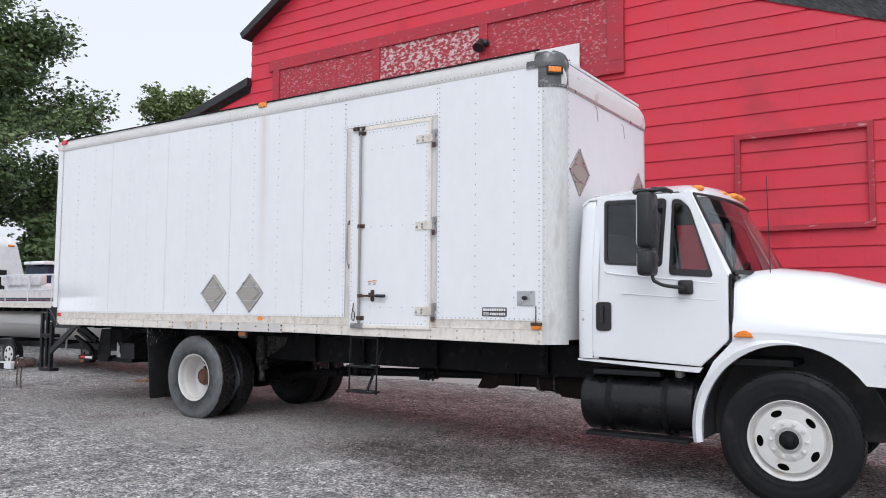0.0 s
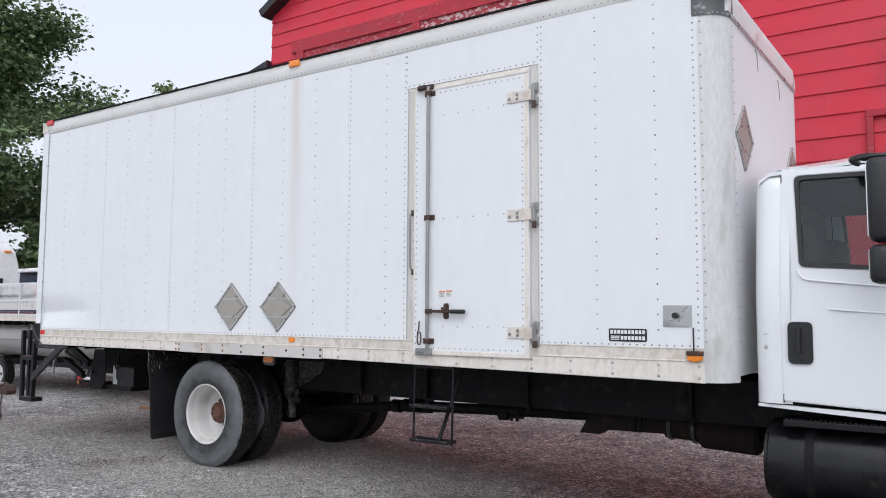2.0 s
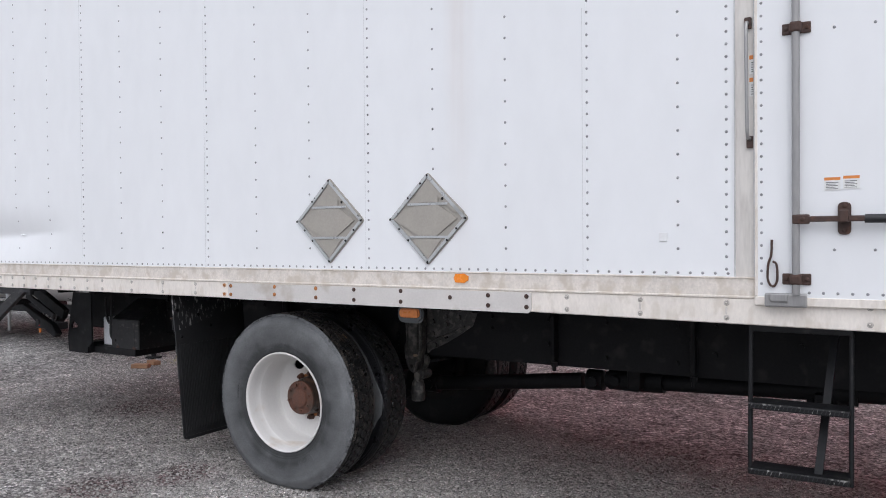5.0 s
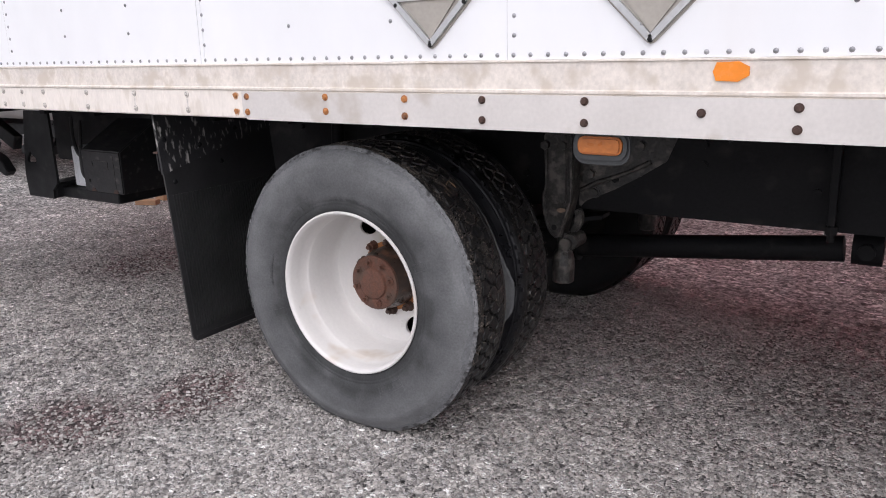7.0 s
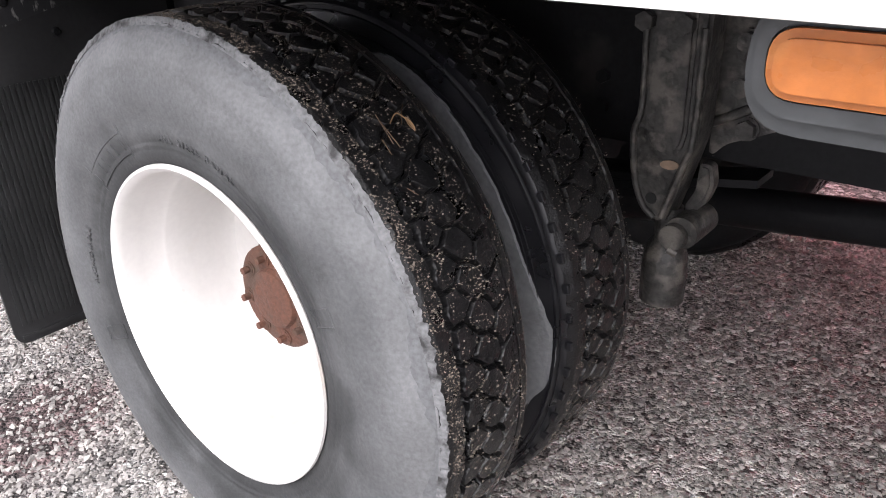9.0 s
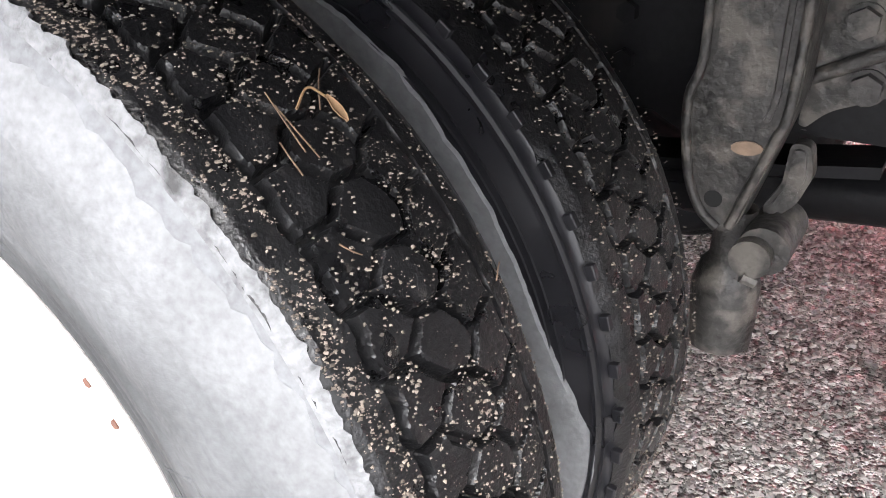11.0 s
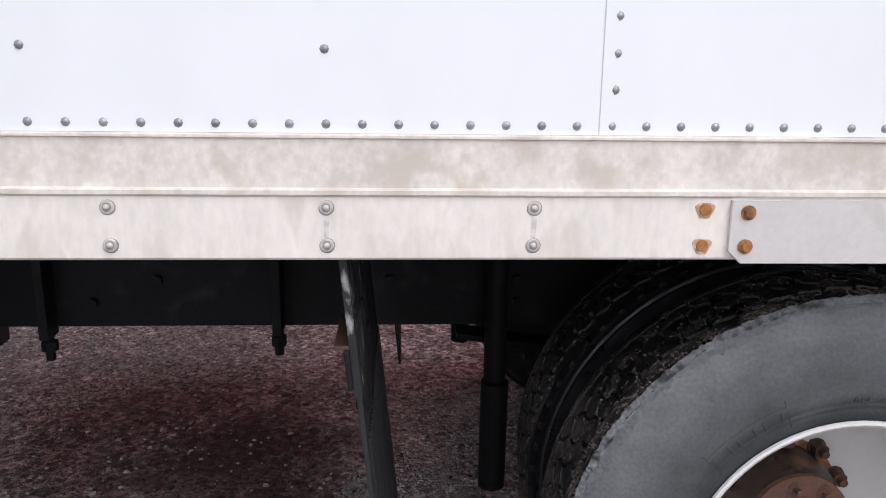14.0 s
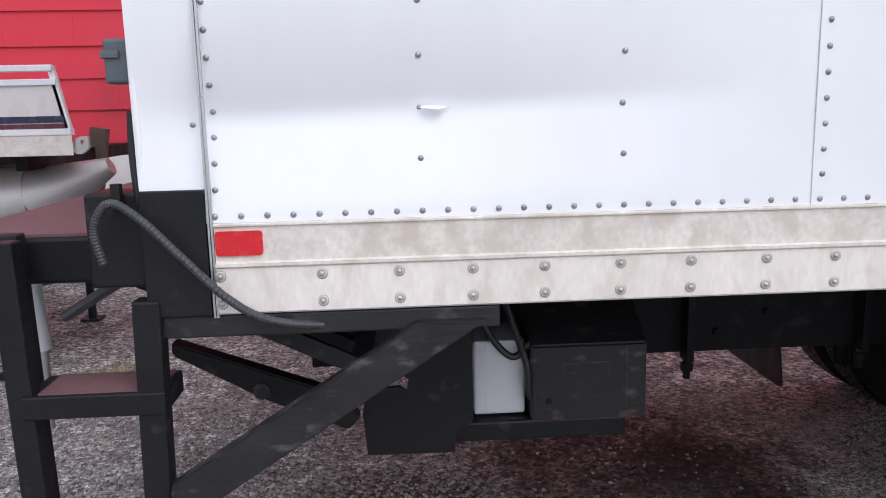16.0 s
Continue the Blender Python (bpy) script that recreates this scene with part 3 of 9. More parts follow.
def dome(bm, at, r, h, axis, seg=8):
    """A rivet's head."""
    n = Vector(axis).normalized()
    x = n.orthogonal().normalized()
    y = n.cross(x)
    at = Vector(at)
    rings = [[bm.verts.new(at + rr * (math.cos(t) * x + math.sin(t) * y) + hh * n) for t in (math.tau * k / seg for k in range(seg))] for rr, hh in ((r, 0), (r * 0.72, h * 0.75))]
    top = bm.verts.new(at + h * n)
    a, b = rings
    for k in range(seg):
        j = (k + 1) % seg
        bm.faces.new((a[k], a[j], b[j], b[k]))
        bm.faces.new((b[k], b[j], top))


def grain(p, s, seed=0.0):
    return noise.noise(Vector(p) * s + Vector((seed, seed * 1.7, 0)))


def scatter_stones(name, spots, material, parent=None, label="", category="", kind="stuff", seed=3):
    """Small angular stones at (place, size) spots, joined."""
    rng = np.random.default_rng(seed)
    P = np.array([p for p, s in spots], float)
    S = np.array([s for p, s in spots], float)
    base = np.array([(1, 0, -0.35), (-0.5, 0.87, -0.35), (-0.5, -0.87, -0.35), (0.55, 0.5, 0.55), (-0.75, 0.1, 0.5), (0.25, -0.7, 0.6)])
    tri = np.array([(0, 1, 3), (1, 4, 3), (1, 2, 4), (2, 5, 4), (2, 0, 5), (0, 3, 5), (3, 4, 5)])
    n = len(P)
    ang = rng.uniform(0, math.tau, n)
    V = base[None] * (1 + rng.uniform(-0.3, 0.3, (n, 6, 3)))
    V = V * np.stack([rng.uniform(0.7, 1.3, n), rng.uniform(0.6, 1.1, n), rng.uniform(0.5, 0.95, n)], 1)[:, None, :]
    c, s = np.cos(ang)[:, None], np.sin(ang)[:, None]
    X = V[..., 0] * c - V[..., 1] * s
    Yy = V[..., 0] * s + V[..., 1] * c
    V = np.stack([X, Yy, V[..., 2]], -1) * S[:, None, None] * 0.5 + P[:, None, :]
    F = (tri[None] + 6 * np.arange(n)[:, None, None]).reshape(-1, 3)
    me = bpy.data.meshes.new(name)
    me.from_pydata(V.reshape(-1, 3).tolist(), [], F.tolist())
    me.materials.append(material)
    ob = part(name, me, material, parent)
    return tagged(ob, label, category, kind=kind)


def slope(x, y):
    """The height of the yard, which falls a little towards the truck's nose."""
    return -0.0135 * min(max(x + 8.0, 0.0), 12.0)


# ---- ground ----
def build_ground():
    bm = bmesh.new()
    xs = [-900, -400, -150, -60, -40, -30] + [-24 + 0.5 * i for i in range(61)] + [12, 20, 40, 120, 400, 900]
    ys = [-900, -400, -120, -50, -25, -12] + [-8 + 0.5 * i for i in range(45)] + [20, 30, 50, 100, 300, 900]
    grid = []
    for x in xs:
        row = []
        for y in ys:
            near = abs(x) < 40 and abs(y) < 40
            z = slope(x, y) + (0.012 * grain((x, y, 0), 0.8) if near else 0)
            row.append(bm.verts.new((x, y, z)))
        grid.append(row)
    for i in range(len(xs) - 1):
        for j in range(len(ys) - 1):
            bm.faces.new((grid[i][j], grid[i + 1][j], grid[i + 1][j + 1], grid[i][j + 1]))
    tagged(part("ground", bm, M_GRAVEL, smooth=60), "grey crushed-gravel yard with dark damp stains and painted truck shade", "ground", kind="structure")
    rng = random.Random(5)
    spots = []
    for count, xa, xb, ya, yb, sizes in ((112000, -9.4, -5.0, 4.6, 8.6, (0.007, 0.009, 0.011, 0.012, 0.014, 0.017, 0.021)),
                                         (56000, -13.0, -8.9, 5.2, 9.6, (0.008, 0.010, 0.012, 0.014, 0.018, 0.022)),
                                         (26000, -12.0, 1.5, 0.8, 11.9, (0.011, 0.014, 0.018, 0.024))):
        for _ in range(count):
            x, y = rng.uniform(xa, xb), rng.uniform(ya, yb)
            rim = min(x - xa, xb - x, y - ya, yb - y) / 0.9 + 0.5 * grain((x, y, 5), 1.3)
            if rng.random() > rim:
                continue
            if math.hypot(x + 9.6, (y - 7.7) * 1.4) < 0.75 + 0.2 * grain((x, y, 2), 3.0) and rng.random() < 0.94:
                continue
            size = rng.choice(sizes)
            spots.append(((x, y, slope(x, y) + 0.012 * grain((x, y, 0), 0.8) + 0.12 * size), size))
    scatter_stones("loose_gravel", spots, M_STONE, None, "loose grey crushed stones lying on the yard", "gravel")


build_ground()


# ---- barn ----
BARN_Y = 12.0


def build_barn():
    barn = thing("barn", (-6, BARN_Y, 0), "red clapboard barn gable with black roof edge", "barn")
    # the gable's outline: left eave and peak
    peak = (-7.0, 11.3)
    left = (-13.5, 7.60)

    def top_at(x):
        if x < left[0]:
            return 6.43 + (x + 13.14) * 0.253
        if x < peak[0]:
            return left[1] + (x - left[0]) * (peak[1] - left[1]) / (peak[0] - left[0])
        return 6.149 + (x + 2.308) * (5.489 - 6.149) / (2.308 - 0.642) if x > -2.4 else peak[1] + (x - peak[0]) * (6.185 - peak[1]) / (-2.4 - peak[0])
    x_lo, x_hi = -19.0, 3.5
    split = -5.0
    rows_a = [1.16, 1.283, 1.585, 1.869, 2.158, 2.467] + [2.467 + 0.2953 * k for k in range(1, 15)] + [6.959, 7.22, 7.474, 7.748, 8.016, 8.273]
    rows_b = [1.16] + [1.442 + 0.2953 * k for k in range(0, 24)]
    for rows in (rows_a, rows_b):
        while rows[-1] < 11.0:
            rows.append(rows[-1] + 0.27)
    courses = [(x_lo, split - 0.002, a, b) for a, b in zip(rows_a, rows_a[1:])] + [(split + 0.002, x_hi, a, b) for a, b in zip(rows_b, rows_b[1:])]
    bm = bmesh.new()
    box(bm, x_lo, x_hi, BARN_Y + 0.05, BARN_Y + 0.2, 0.0, 1.5)
    # the sheathing behind the boards
    pts = [(x_lo, 1.4), (x_hi, 1.4), (x_hi, top_at(x_hi))] + [(x, top_at(x)) for x in (-2.4, peak[0], left[0] + 0.001, left[0] - 0.001, x_lo)]
    plate(bm, pts, [], lambda u, v, w: (u, BARN_Y + 0.06 + w, v), 0.12)
    wall = part("wall", bm, M_RED, barn)
    rng = random.Random(11)
    for x_from, x_to, z0, z1 in courses:
        x = x_from + rng.uniform(-1.2, 0)
        while x < x_to:
            w = rng.choice((2.44, 3.66, 4.88)) if z0 > 2.4 else rng.choice((0.61, 1.22, 1.22))
            a, b = max(x, x_from), min(x + w - 0.0015, x_to)
            if a < left[0] - 0.05 < b and z0 > 5.5:
                w = left[0] + 0.002 - x
                b = left[0] - 0.002
            x += w
            if b - a < 0.05:
                continue
            n = max(2, int((b - a) / 0.3))
            bm = bmesh.new()
            f, g = [], []
            for i in range(n + 1):
                xx = a + (b - a) * i / n
                zt = min(z1 + 0.02, top_at(xx))
                zb = min(z0, zt - 0.001)
                wob = 0.006 * grain((xx, z0, 3), 1.1)
                f.append([bm.verts.new((xx, BARN_Y + 0.006 + wob * 0.4, zb + wob)), bm.verts.new((xx, BARN_Y + 0.028, zt))])
                g.append([bm.verts.new((xx, BARN_Y + 0.055, zb + wob)), bm.verts.new((xx, BARN_Y + 0.055, zt))])
            for i in range(n):
                bm.faces.new((f[i][0], f[i + 1][0], f[i + 1][1], f[i][1]))
                bm.faces.new((f[i][0], g[i][0], g[i + 1][0], f[i + 1][0]))
            bm.faces.new((f[0][0], f[0][1], g[0][1], g[0][0]))
            bm.faces.new((f[n][0], g[n][0], g[n][1], f[n][1]))
            if max(v.co.z for v in bm.verts) - min(v.co.z for v in bm.verts) > 0.06:
                part("clapboard", bm, M_RED, wall)
            else:
                bm.free()
    bm = bmesh.new()
    box(bm, x_lo, x_hi, BARN_Y + 0.0, BARN_Y + 0.3, -0.1, 1.17)
    part("foundation", bm, M_FOUND, barn, "whitewashed masonry foundation")
    # roofs
    bm = bmesh.new()
    for a, b in (((left[0] - 0.06, left[1] - 0.04), peak), (peak, (x_hi, top_at(x_hi)))):
        d = Vector((b[0] - a[0], b[1] - a[1]))
        nrm = Vector((-d.y, d.x)).normalized() * 0.16
        q = [(a[0], a[1]), (b[0], b[1]), (b[0] + nrm.x, b[1] + nrm.y), (a[0] + nrm.x, a[1] + nrm.y)]
        plate(bm, q, [], lambda u, v, w: (u, BARN_Y - 0.24 + w, v), 12.0)
    part("roof", bm, M_FASCIA, barn, "black roof with a dark fascia board")
    bm = bmesh.new()
    a, b = (x_lo, top_at(x_lo) + 0.05), (left[0] + 0.02, top_at(left[0] - 0.01) + 0.14)
    plate(bm, [a, b, (b[0], b[1] + 0.19), (a[0], a[1] + 0.19)], [], lambda u, v, w: (u, BARN_Y - 0.12 + w, v), 10.0)
    part("lean_to_roof", bm, M_FASCIA, barn, "black lean-to roof edge")
    # boarded-up band of old windows
    t0, t1 = -12.85, -4.47
    za, zb = 5.48, 6.98

    def band_top(x):
        return 6.98 + (x - t0) * (-0.02)
    panels = ((-12.55, -9.84, M_PEEL), (-9.68, -7.27, M_PEEL2), (-7.13, -4.75, M_PEEL))
    for xa, xb, m in panels:
        bm = bmesh.new()
        box(bm, xa - 0.02, xb + 0.02, BARN_Y - 0.022, BARN_Y + 0.02, za + 0.08, 6.72)
        part("boarded_panel", bm, m, barn, "flaking painted board in a blocked window")
    for xa, xb, z0, z1 in ((t0, t1, 6.70, 6.95), (t0 + 0.2, t1, za - 0.12, za + 0.1), (-12.72, -12.52, za + 0.1, 6.70), (-9.84, -9.66, za + 0.1, 6.70), (-7.29, -7.11, za + 0.1, 6.70), (-4.76, t1, za + 0.1, 6.70)):
        bm = bmesh.new()
        box(bm, xa, xb, BARN_Y - 0.06, BARN_Y + 0.02, z0, z1, 0.006)
        part("window_trim", bm, M_TRIMR, barn, "worn red trim board with white scrapes")
    # blocked window low on the wall
    for xa, xb, z0, z1 in ((-2.72, -0.84, 4.0, 4.09), (-2.72, -0.84, 2.58, 2.66), (-2.72, -2.64, 2.66, 4.0), (-0.92, -0.84, 2.66, 4.0)):
        bm = bmesh.new()
        box(bm, xa, xb, BARN_Y - 0.05, BARN_Y + 0.02, z0, z1, 0.006)
        part("window_trim", bm, M_TRIMR, barn, "worn red trim board with white scrapes")
    # wall lamp
    bm = bmesh.new()
    rod(bm, (-7.2, BARN_Y - 0.03, 6.32), (-7.2, BARN_Y - 0.16, 6.34), 0.02)
    rod(bm, (-7.2, BARN_Y - 0.12, 6.38), (-7.2, BARN_Y - 0.24, 6.20), 0.05, 14, 0.11)
    bmesh.ops.create_uvsphere(bm, u_segments=12, v_segments=8, radius=0.07, matrix=Matrix.Translation((-7.12, BARN_Y - 0.1, 6.32)))
    part("wall_lamp", bm, M_PLASTIC, barn, "small black floodlight", 40)
    # sign board on the wall behind the box roof
    bm = bmesh.new()
    box(bm, -6.15, -5.25, BARN_Y - 0.10, BARN_Y - 0.06, 4.9, 5.98, 0.004)
    sb = part("sign_board", bm, M_WINK, barn, "white painted sign board with a red wedge")
    bm = bmesh.new()
    plate(bm, [(-5.95, 5.25), (-5.45, 5.25), (-5.42, 5.72), (-5.75, 5.62)], [], lambda u, v, w: (u, BARN_Y - 0.106 + w, v), 0.005)
    part("painted_wedge", bm, M_REDL, sb)


build_barn()


# ---- box truck ----
Y0 = 6.094            # near side of the box
Y1 = 8.60             # far side
MID = (Y0 + Y1) / 2
X_REAR, X_CORNER, X_FRONT = -11.12, -3.118, -2.925
X_S0, SHEET = -10.98, 1.219
Z_PANEL, Z_RIDGE, Z_RAIL = 1.309, 1.2265, 1.126
Z_TOP, Z_ROOF = 3.69, 3.84
truck = thing("box_truck", (-6, MID, 0), "white box truck with riveted aluminium body", "truck")


def dent(x, z):
    """How far the side sheet is pushed in: gentle waves, and a long crease near the tail."""
    d = 0.0016 * grain((x, z, 0), 2.1, 4.0) + 0.0012 * grain((x, z, 0), 0.9, 9.0)
    u = min(max((x + 11.2) / 0.25, 0), 1) * min(max((-9.85 - x) / 0.7, 0), 1)
    zc = 1.525 + 0.012 * math.sin(3.0 * (x + 10.5))
    if z > zc:
        d += 0.048 * u * max(0, 1 - (z - zc) / 0.26) ** 2.0
    else:
        d += 0.048 * u * max(0, 1 - (zc - z) / 0.19) ** 1.05
    e = math.exp(-((x + 6.85) / 0.45) ** 2 - ((z - 3.0) / 0.28) ** 2)
    d += 0.006 * e * grain((x, z, 1), 5.0, 2.0)
    return d


def sheet(bm, x0, x1, z0, z1, step=0.05, y=Y0, thick=0.003):
    nx, nz = max(1, round((x1 - x0) / step)), max(1, round((z1 - z0) / step))
    g = [[bm.verts.new((x0 + (x1 - x0) * i / nx, y + dent(x0 + (x1 - x0) * i / nx, z0 + (z1 - z0) * k / nz), z0 + (z1 - z0) * k / nz)) for k in range(nz + 1)] for i in range(nx + 1)]
    for i in range(nx):
        for k in range(nz):
            bm.faces.new((g[i][k], g[i + 1][k], g[i + 1][k + 1], g[i][k + 1]))
    rim = [r[0] for r in g] + g[-1][1:] + [r[-1] for r in g[-2::-1]] + g[0][-2:0:-1]
    back = [bm.verts.new(v.co + Vector((0, thick, 0))) for v in rim]
    for i in range(len(rim)):
        j = (i + 1) % len(rim)
        bm.faces.new((rim[i], back[i], back[j], rim[j]))


def rivets_at(bm, pts, r=0.0066, h=0.0034, y=Y0):
    for x, z in pts:
        dome(bm, (x, y + dent(x, z), z), r, h, (0, -1, 0))


def steps(a, b, d):
    n = round(abs(b - a) / d)
    return [a + (b - a) * i / n for i in range(n + 1)]


def build_side():
    edges = [X_REAR + 0.125] + [X_S0 + SHEET * k for k in range(1, 5)] + [-5.47]
    edges[0] = -10.998
    for k, (a, b) in enumerate(zip(edges, edges[1:])):
        bm = bmesh.new()
        off = 0.0022 if k % 2 else 0.0
        sheet(bm, a - (0.018 if k else 0), b, Z_PANEL + 0.0003, Z_TOP + 0.03, 0.02 if k == 0 else 0.04, Y0 - off)
        p = part("side_panel", bm, M_WHITE, truck, "white riveted sheet with shallow waves" if k else "white riveted sheet, creased low near the tail", 35)
        if k:
            bm = bmesh.new()
            box(bm, a - 0.0192, a - 0.0178, Y0 - 0.0026, Y0 + 0.004, Z_PANEL + 0.001, Z_TOP + 0.02)
            part("lap_seam", bm, M_SEAM, p, "thin dark lap seam")
        bm = bmesh.new()
        x0 = X_S0 + SHEET * k
        pts = [(x0 + 0.0508 * i, 1.322) for i in range(0, 24) if x0 + 0.0508 * i < b - 0.01]
        pts += [(x0 + 0.0508 * i, Z_TOP + 0.012) for i in range(0, 24) if x0 + 0.0508 * i < b - 0.01]
        pts += [(x0 + 0.002, z) for z in steps(1.373, Z_TOP - 0.04, 0.0508)]
        for c in (1, 2):
            xc = x0 + SHEET * c / 3
            if xc < b - 0.03:
                pts += [(xc, z) for z in steps(1.424, Z_TOP - 0.06, 0.1016)]
        if k == 4:
            pts += [(b - 0.03, z) for z in steps(1.34, Z_TOP - 0.04, 0.0508)]
        rivets_at(bm, pts, y=Y0 - off)
        part("rivets", bm, M_RIVET, p, "domed grey rivets", 75, kind="stuff")
    # rear sheet wrapping to the corner post
    bm = bmesh.new()
    sheet(bm, X_REAR, -10.992, 1.376, Z_ROOF - 0.01, 0.04, Y0 - 0.004, 0.01)
    rp = part("rear_corner_post", bm, M_WHITE, truck, "white rear corner post", 35)
    bm = bmesh.new()
    rivets_at(bm, [(-11.016, z) for z in steps(1.50, 3.6, 0.3)], y=Y0 - 0.004)
    part("rivets", bm, M_RIVET, rp, "", 75, kind="stuff")
    bm = bmesh.new()
    box(bm, -10.994, -10.990, Y0 - 0.008, Y0, 1.12, Z_TOP, 0.0)
    box(bm, -10.9885, -10.984, Y0 - 0.007, Y0, 1.12, Z_TOP, 0.0)
    part("rear_bead", bm, M_ALU, truck, "thin aluminium edge bead")
    # small torn lip on the crease
    bm = bmesh.new()
    plate(bm, [(-10.575, 1.524), (-10.555, 1.528), (-10.515, 1.524), (-10.54, 1.520)], [], lambda u, v, w: (u, Y0 + 0.018 + w + (0.016 if v > 1.522 else 0.0), v), 0.002)
    part("torn_lip", bm, M_WHITE, truck, "small torn metal lip on the crease")
    # sheet above the door and sheet ahead of it
    bm = bmesh.new()
    sheet(bm, -5.49, -4.262, 3.375, Z_TOP + 0.03, 0.05, Y0 - 0.003)
    p = part("over_door_panel", bm, M_WHITE, truck, "white riveted sheet over the side door", 35)
    bm = bmesh.new()
    rivets_at(bm, [(x, Z_TOP + 0.012) for x in steps(-5.48, -4.28, 0.0508)] + [(x, 3.395) for x in steps(-5.46, -4.3, 0.0508)] + [(x, z) for x in (-5.484, -4.272) for z in steps(3.43, 3.65, 0.0508)], y=Y0 - 0.003)
    part("rivets", bm, M_RIVET, p, "", 75, kind="stuff")
    bm = bmesh.new()
    sheet(bm, -4.262, -3.092, Z_PANEL + 0.0003, Z_TOP + 0.03, 0.05, Y0 - 0.006)
    p = part("side_panel", bm, M_WHITE, truck, "white riveted sheet ahead of the side door", 35)
    bm = bmesh.new()
    pts = [(x, 1.322) for x in steps(-4.24, -3.13, 0.0508)] + [(x, Z_TOP + 0.012) for x in steps(-4.24, -3.13, 0.0508)]
    pts += [(x, z) for x in (-4.242, -3.125) for z in steps(1.373, Z_TOP - 0.04, 0.0508)]
    pts += [(x, z) for x in (-3.816, -3.388) for z in steps(1.424, Z_TOP - 0.06, 0.1016)]
    rivets_at(bm, pts, y=Y0 - 0.006)
    part("rivets", bm, M_RIVET, p, "", 75, kind="stuff")


def build_shell():
    bm = bmesh.new()
    box(bm, X_REAR, X_FRONT - 0.25, Y1 - 0.03, Y1, 1.13, Z_ROOF - 0.02)
    part("far_side_wall", bm, M_WHITE, truck)
    bm = bmesh.new()
    box(bm, X_REAR + 0.03, X_FRONT - 0.28, Y0 + 0.06, Y1 - 0.03, 1.14, 1.24)
    part("cargo_floor", bm, M_FRAME, truck, "dark underside of the cargo floor")
    # cross sills under the floor
    for k in range(20):
        x = -10.9 + k * 0.4064
        bm = bmesh.new()
        box(bm, x - 0.02, x + 0.02, Y0 + 0.28, Y1 - 0.28, 1.075, 1.14)
        part("cross_sill", bm, M_FRAME, truck)
    # rear door
    bm = bmesh.new()
    box(bm, X_REAR - 0.02, X_REAR + 0.03, Y0 + 0.13, Y1 - 0.13, 1.25, Z_ROOF - 0.15)
    part("rear_door", bm, M_WHITE, truck, "white roll-up rear door")
    bm = bmesh.new()
    for y in (Y0 + 0.065, Y1 - 0.065):
        box(bm, X_REAR - 0.004, X_REAR + 0.01, y - 0.062, y + 0.062, 1.376, Z_ROOF - 0.02, 0.006)
    box(bm, X_REAR - 0.03, X_REAR + 0.01, Y0 + 0.13, Y1 - 0.13, Z_ROOF - 0.15, Z_ROOF - 0.02, 0.006)
    part("rear_frame", bm, M_WHITE, truck, "white rear door frame")
    bm = bmesh.new()
    box(bm, X_REAR - 0.062, X_REAR - 0.004, Y0 + 0.05, Y0 + 0.10, 1.582, 1.668, 0.006)
    box(bm, X_REAR - 0.066, X_REAR - 0.03, Y0 + 0.044, Y0 + 0.05, 1.63, 1.645, 0.002)
    part("latch_plate", bm, M_LATCH, truck, "grey latch plate on the rear post")
    bm = bmesh.new()
    tube(bm, bend([(X_REAR - 0.012, Y0 + 0.03, 1.35), (X_REAR - 0.016, Y0 + 0.03, 1.45), (X_REAR - 0.012, Y0 + 0.03, 1.53)]), 0.008)
    part("grab_bar", bm, M_PLASTIC, truck, "", 40)
    # roof, with its side rail in aluminium
    bm = bmesh.new()
    box(bm, X_REAR, X_FRONT - 0.10, Y0 + 0.05, Y1 - 0.05, Z_ROOF - 0.012, Z_ROOF + 0.012)
    part("roof_skin", bm, M_WHITE, truck)
    bm = bmesh.new()
    for x0, x1 in ((X_REAR + 0.10, -7.35), (-7.345, X_CORNER - 0.05)):
        pr = [(Y0 - 0.006, Z_TOP + 0.004), (Y0 - 0.014, Z_TOP + 0.02), (Y0 - 0.014, Z_ROOF - 0.05), (Y0 - 0.004, Z_ROOF - 0.01), (Y0 + 0.03, Z_ROOF + 0.012), (Y0 + 0.07, Z_ROOF + 0.016), (Y0 + 0.07, Z_TOP + 0.004)]
        plate(bm, pr, [], lambda u, v, w, x0=x0: (x0 + w, u, v), x1 - x0)
    tr = part("top_rail", bm, M_TOPR, truck, "dull aluminium top rail", 30)
    bm = bmesh.new()
    for x in steps(-10.9, -3.25, 0.0508):
        dome(bm, (x, Y0 - 0.014, Z_TOP + 0.03), 0.006, 0.003, (0, -1, 0))
    part("rivets", bm, M_RIVET, tr, kind="stuff")
    bm = bmesh.new()
    box(bm, X_REAR, X_CORNER, Y0 - 0.02, Y0 + 0.012, Z_ROOF + 0.004, Z_ROOF + 0.016, 0.003)
    part("roof_drip_edge", bm, M_FRAME, truck, "dark drip edge along the roof")
    bm = bmesh.new()
    box(bm, X_REAR - 0.02, X_REAR + 0.10, Y0 - 0.012, Y0 + 0.05, Z_TOP + 0.02, Z_ROOF + 0.016, 0.006)
    part("rear_corner_cap", bm, M_RAIL, truck)
    # rounded front corner and front wall
    rc = X_FRONT - X_CORNER

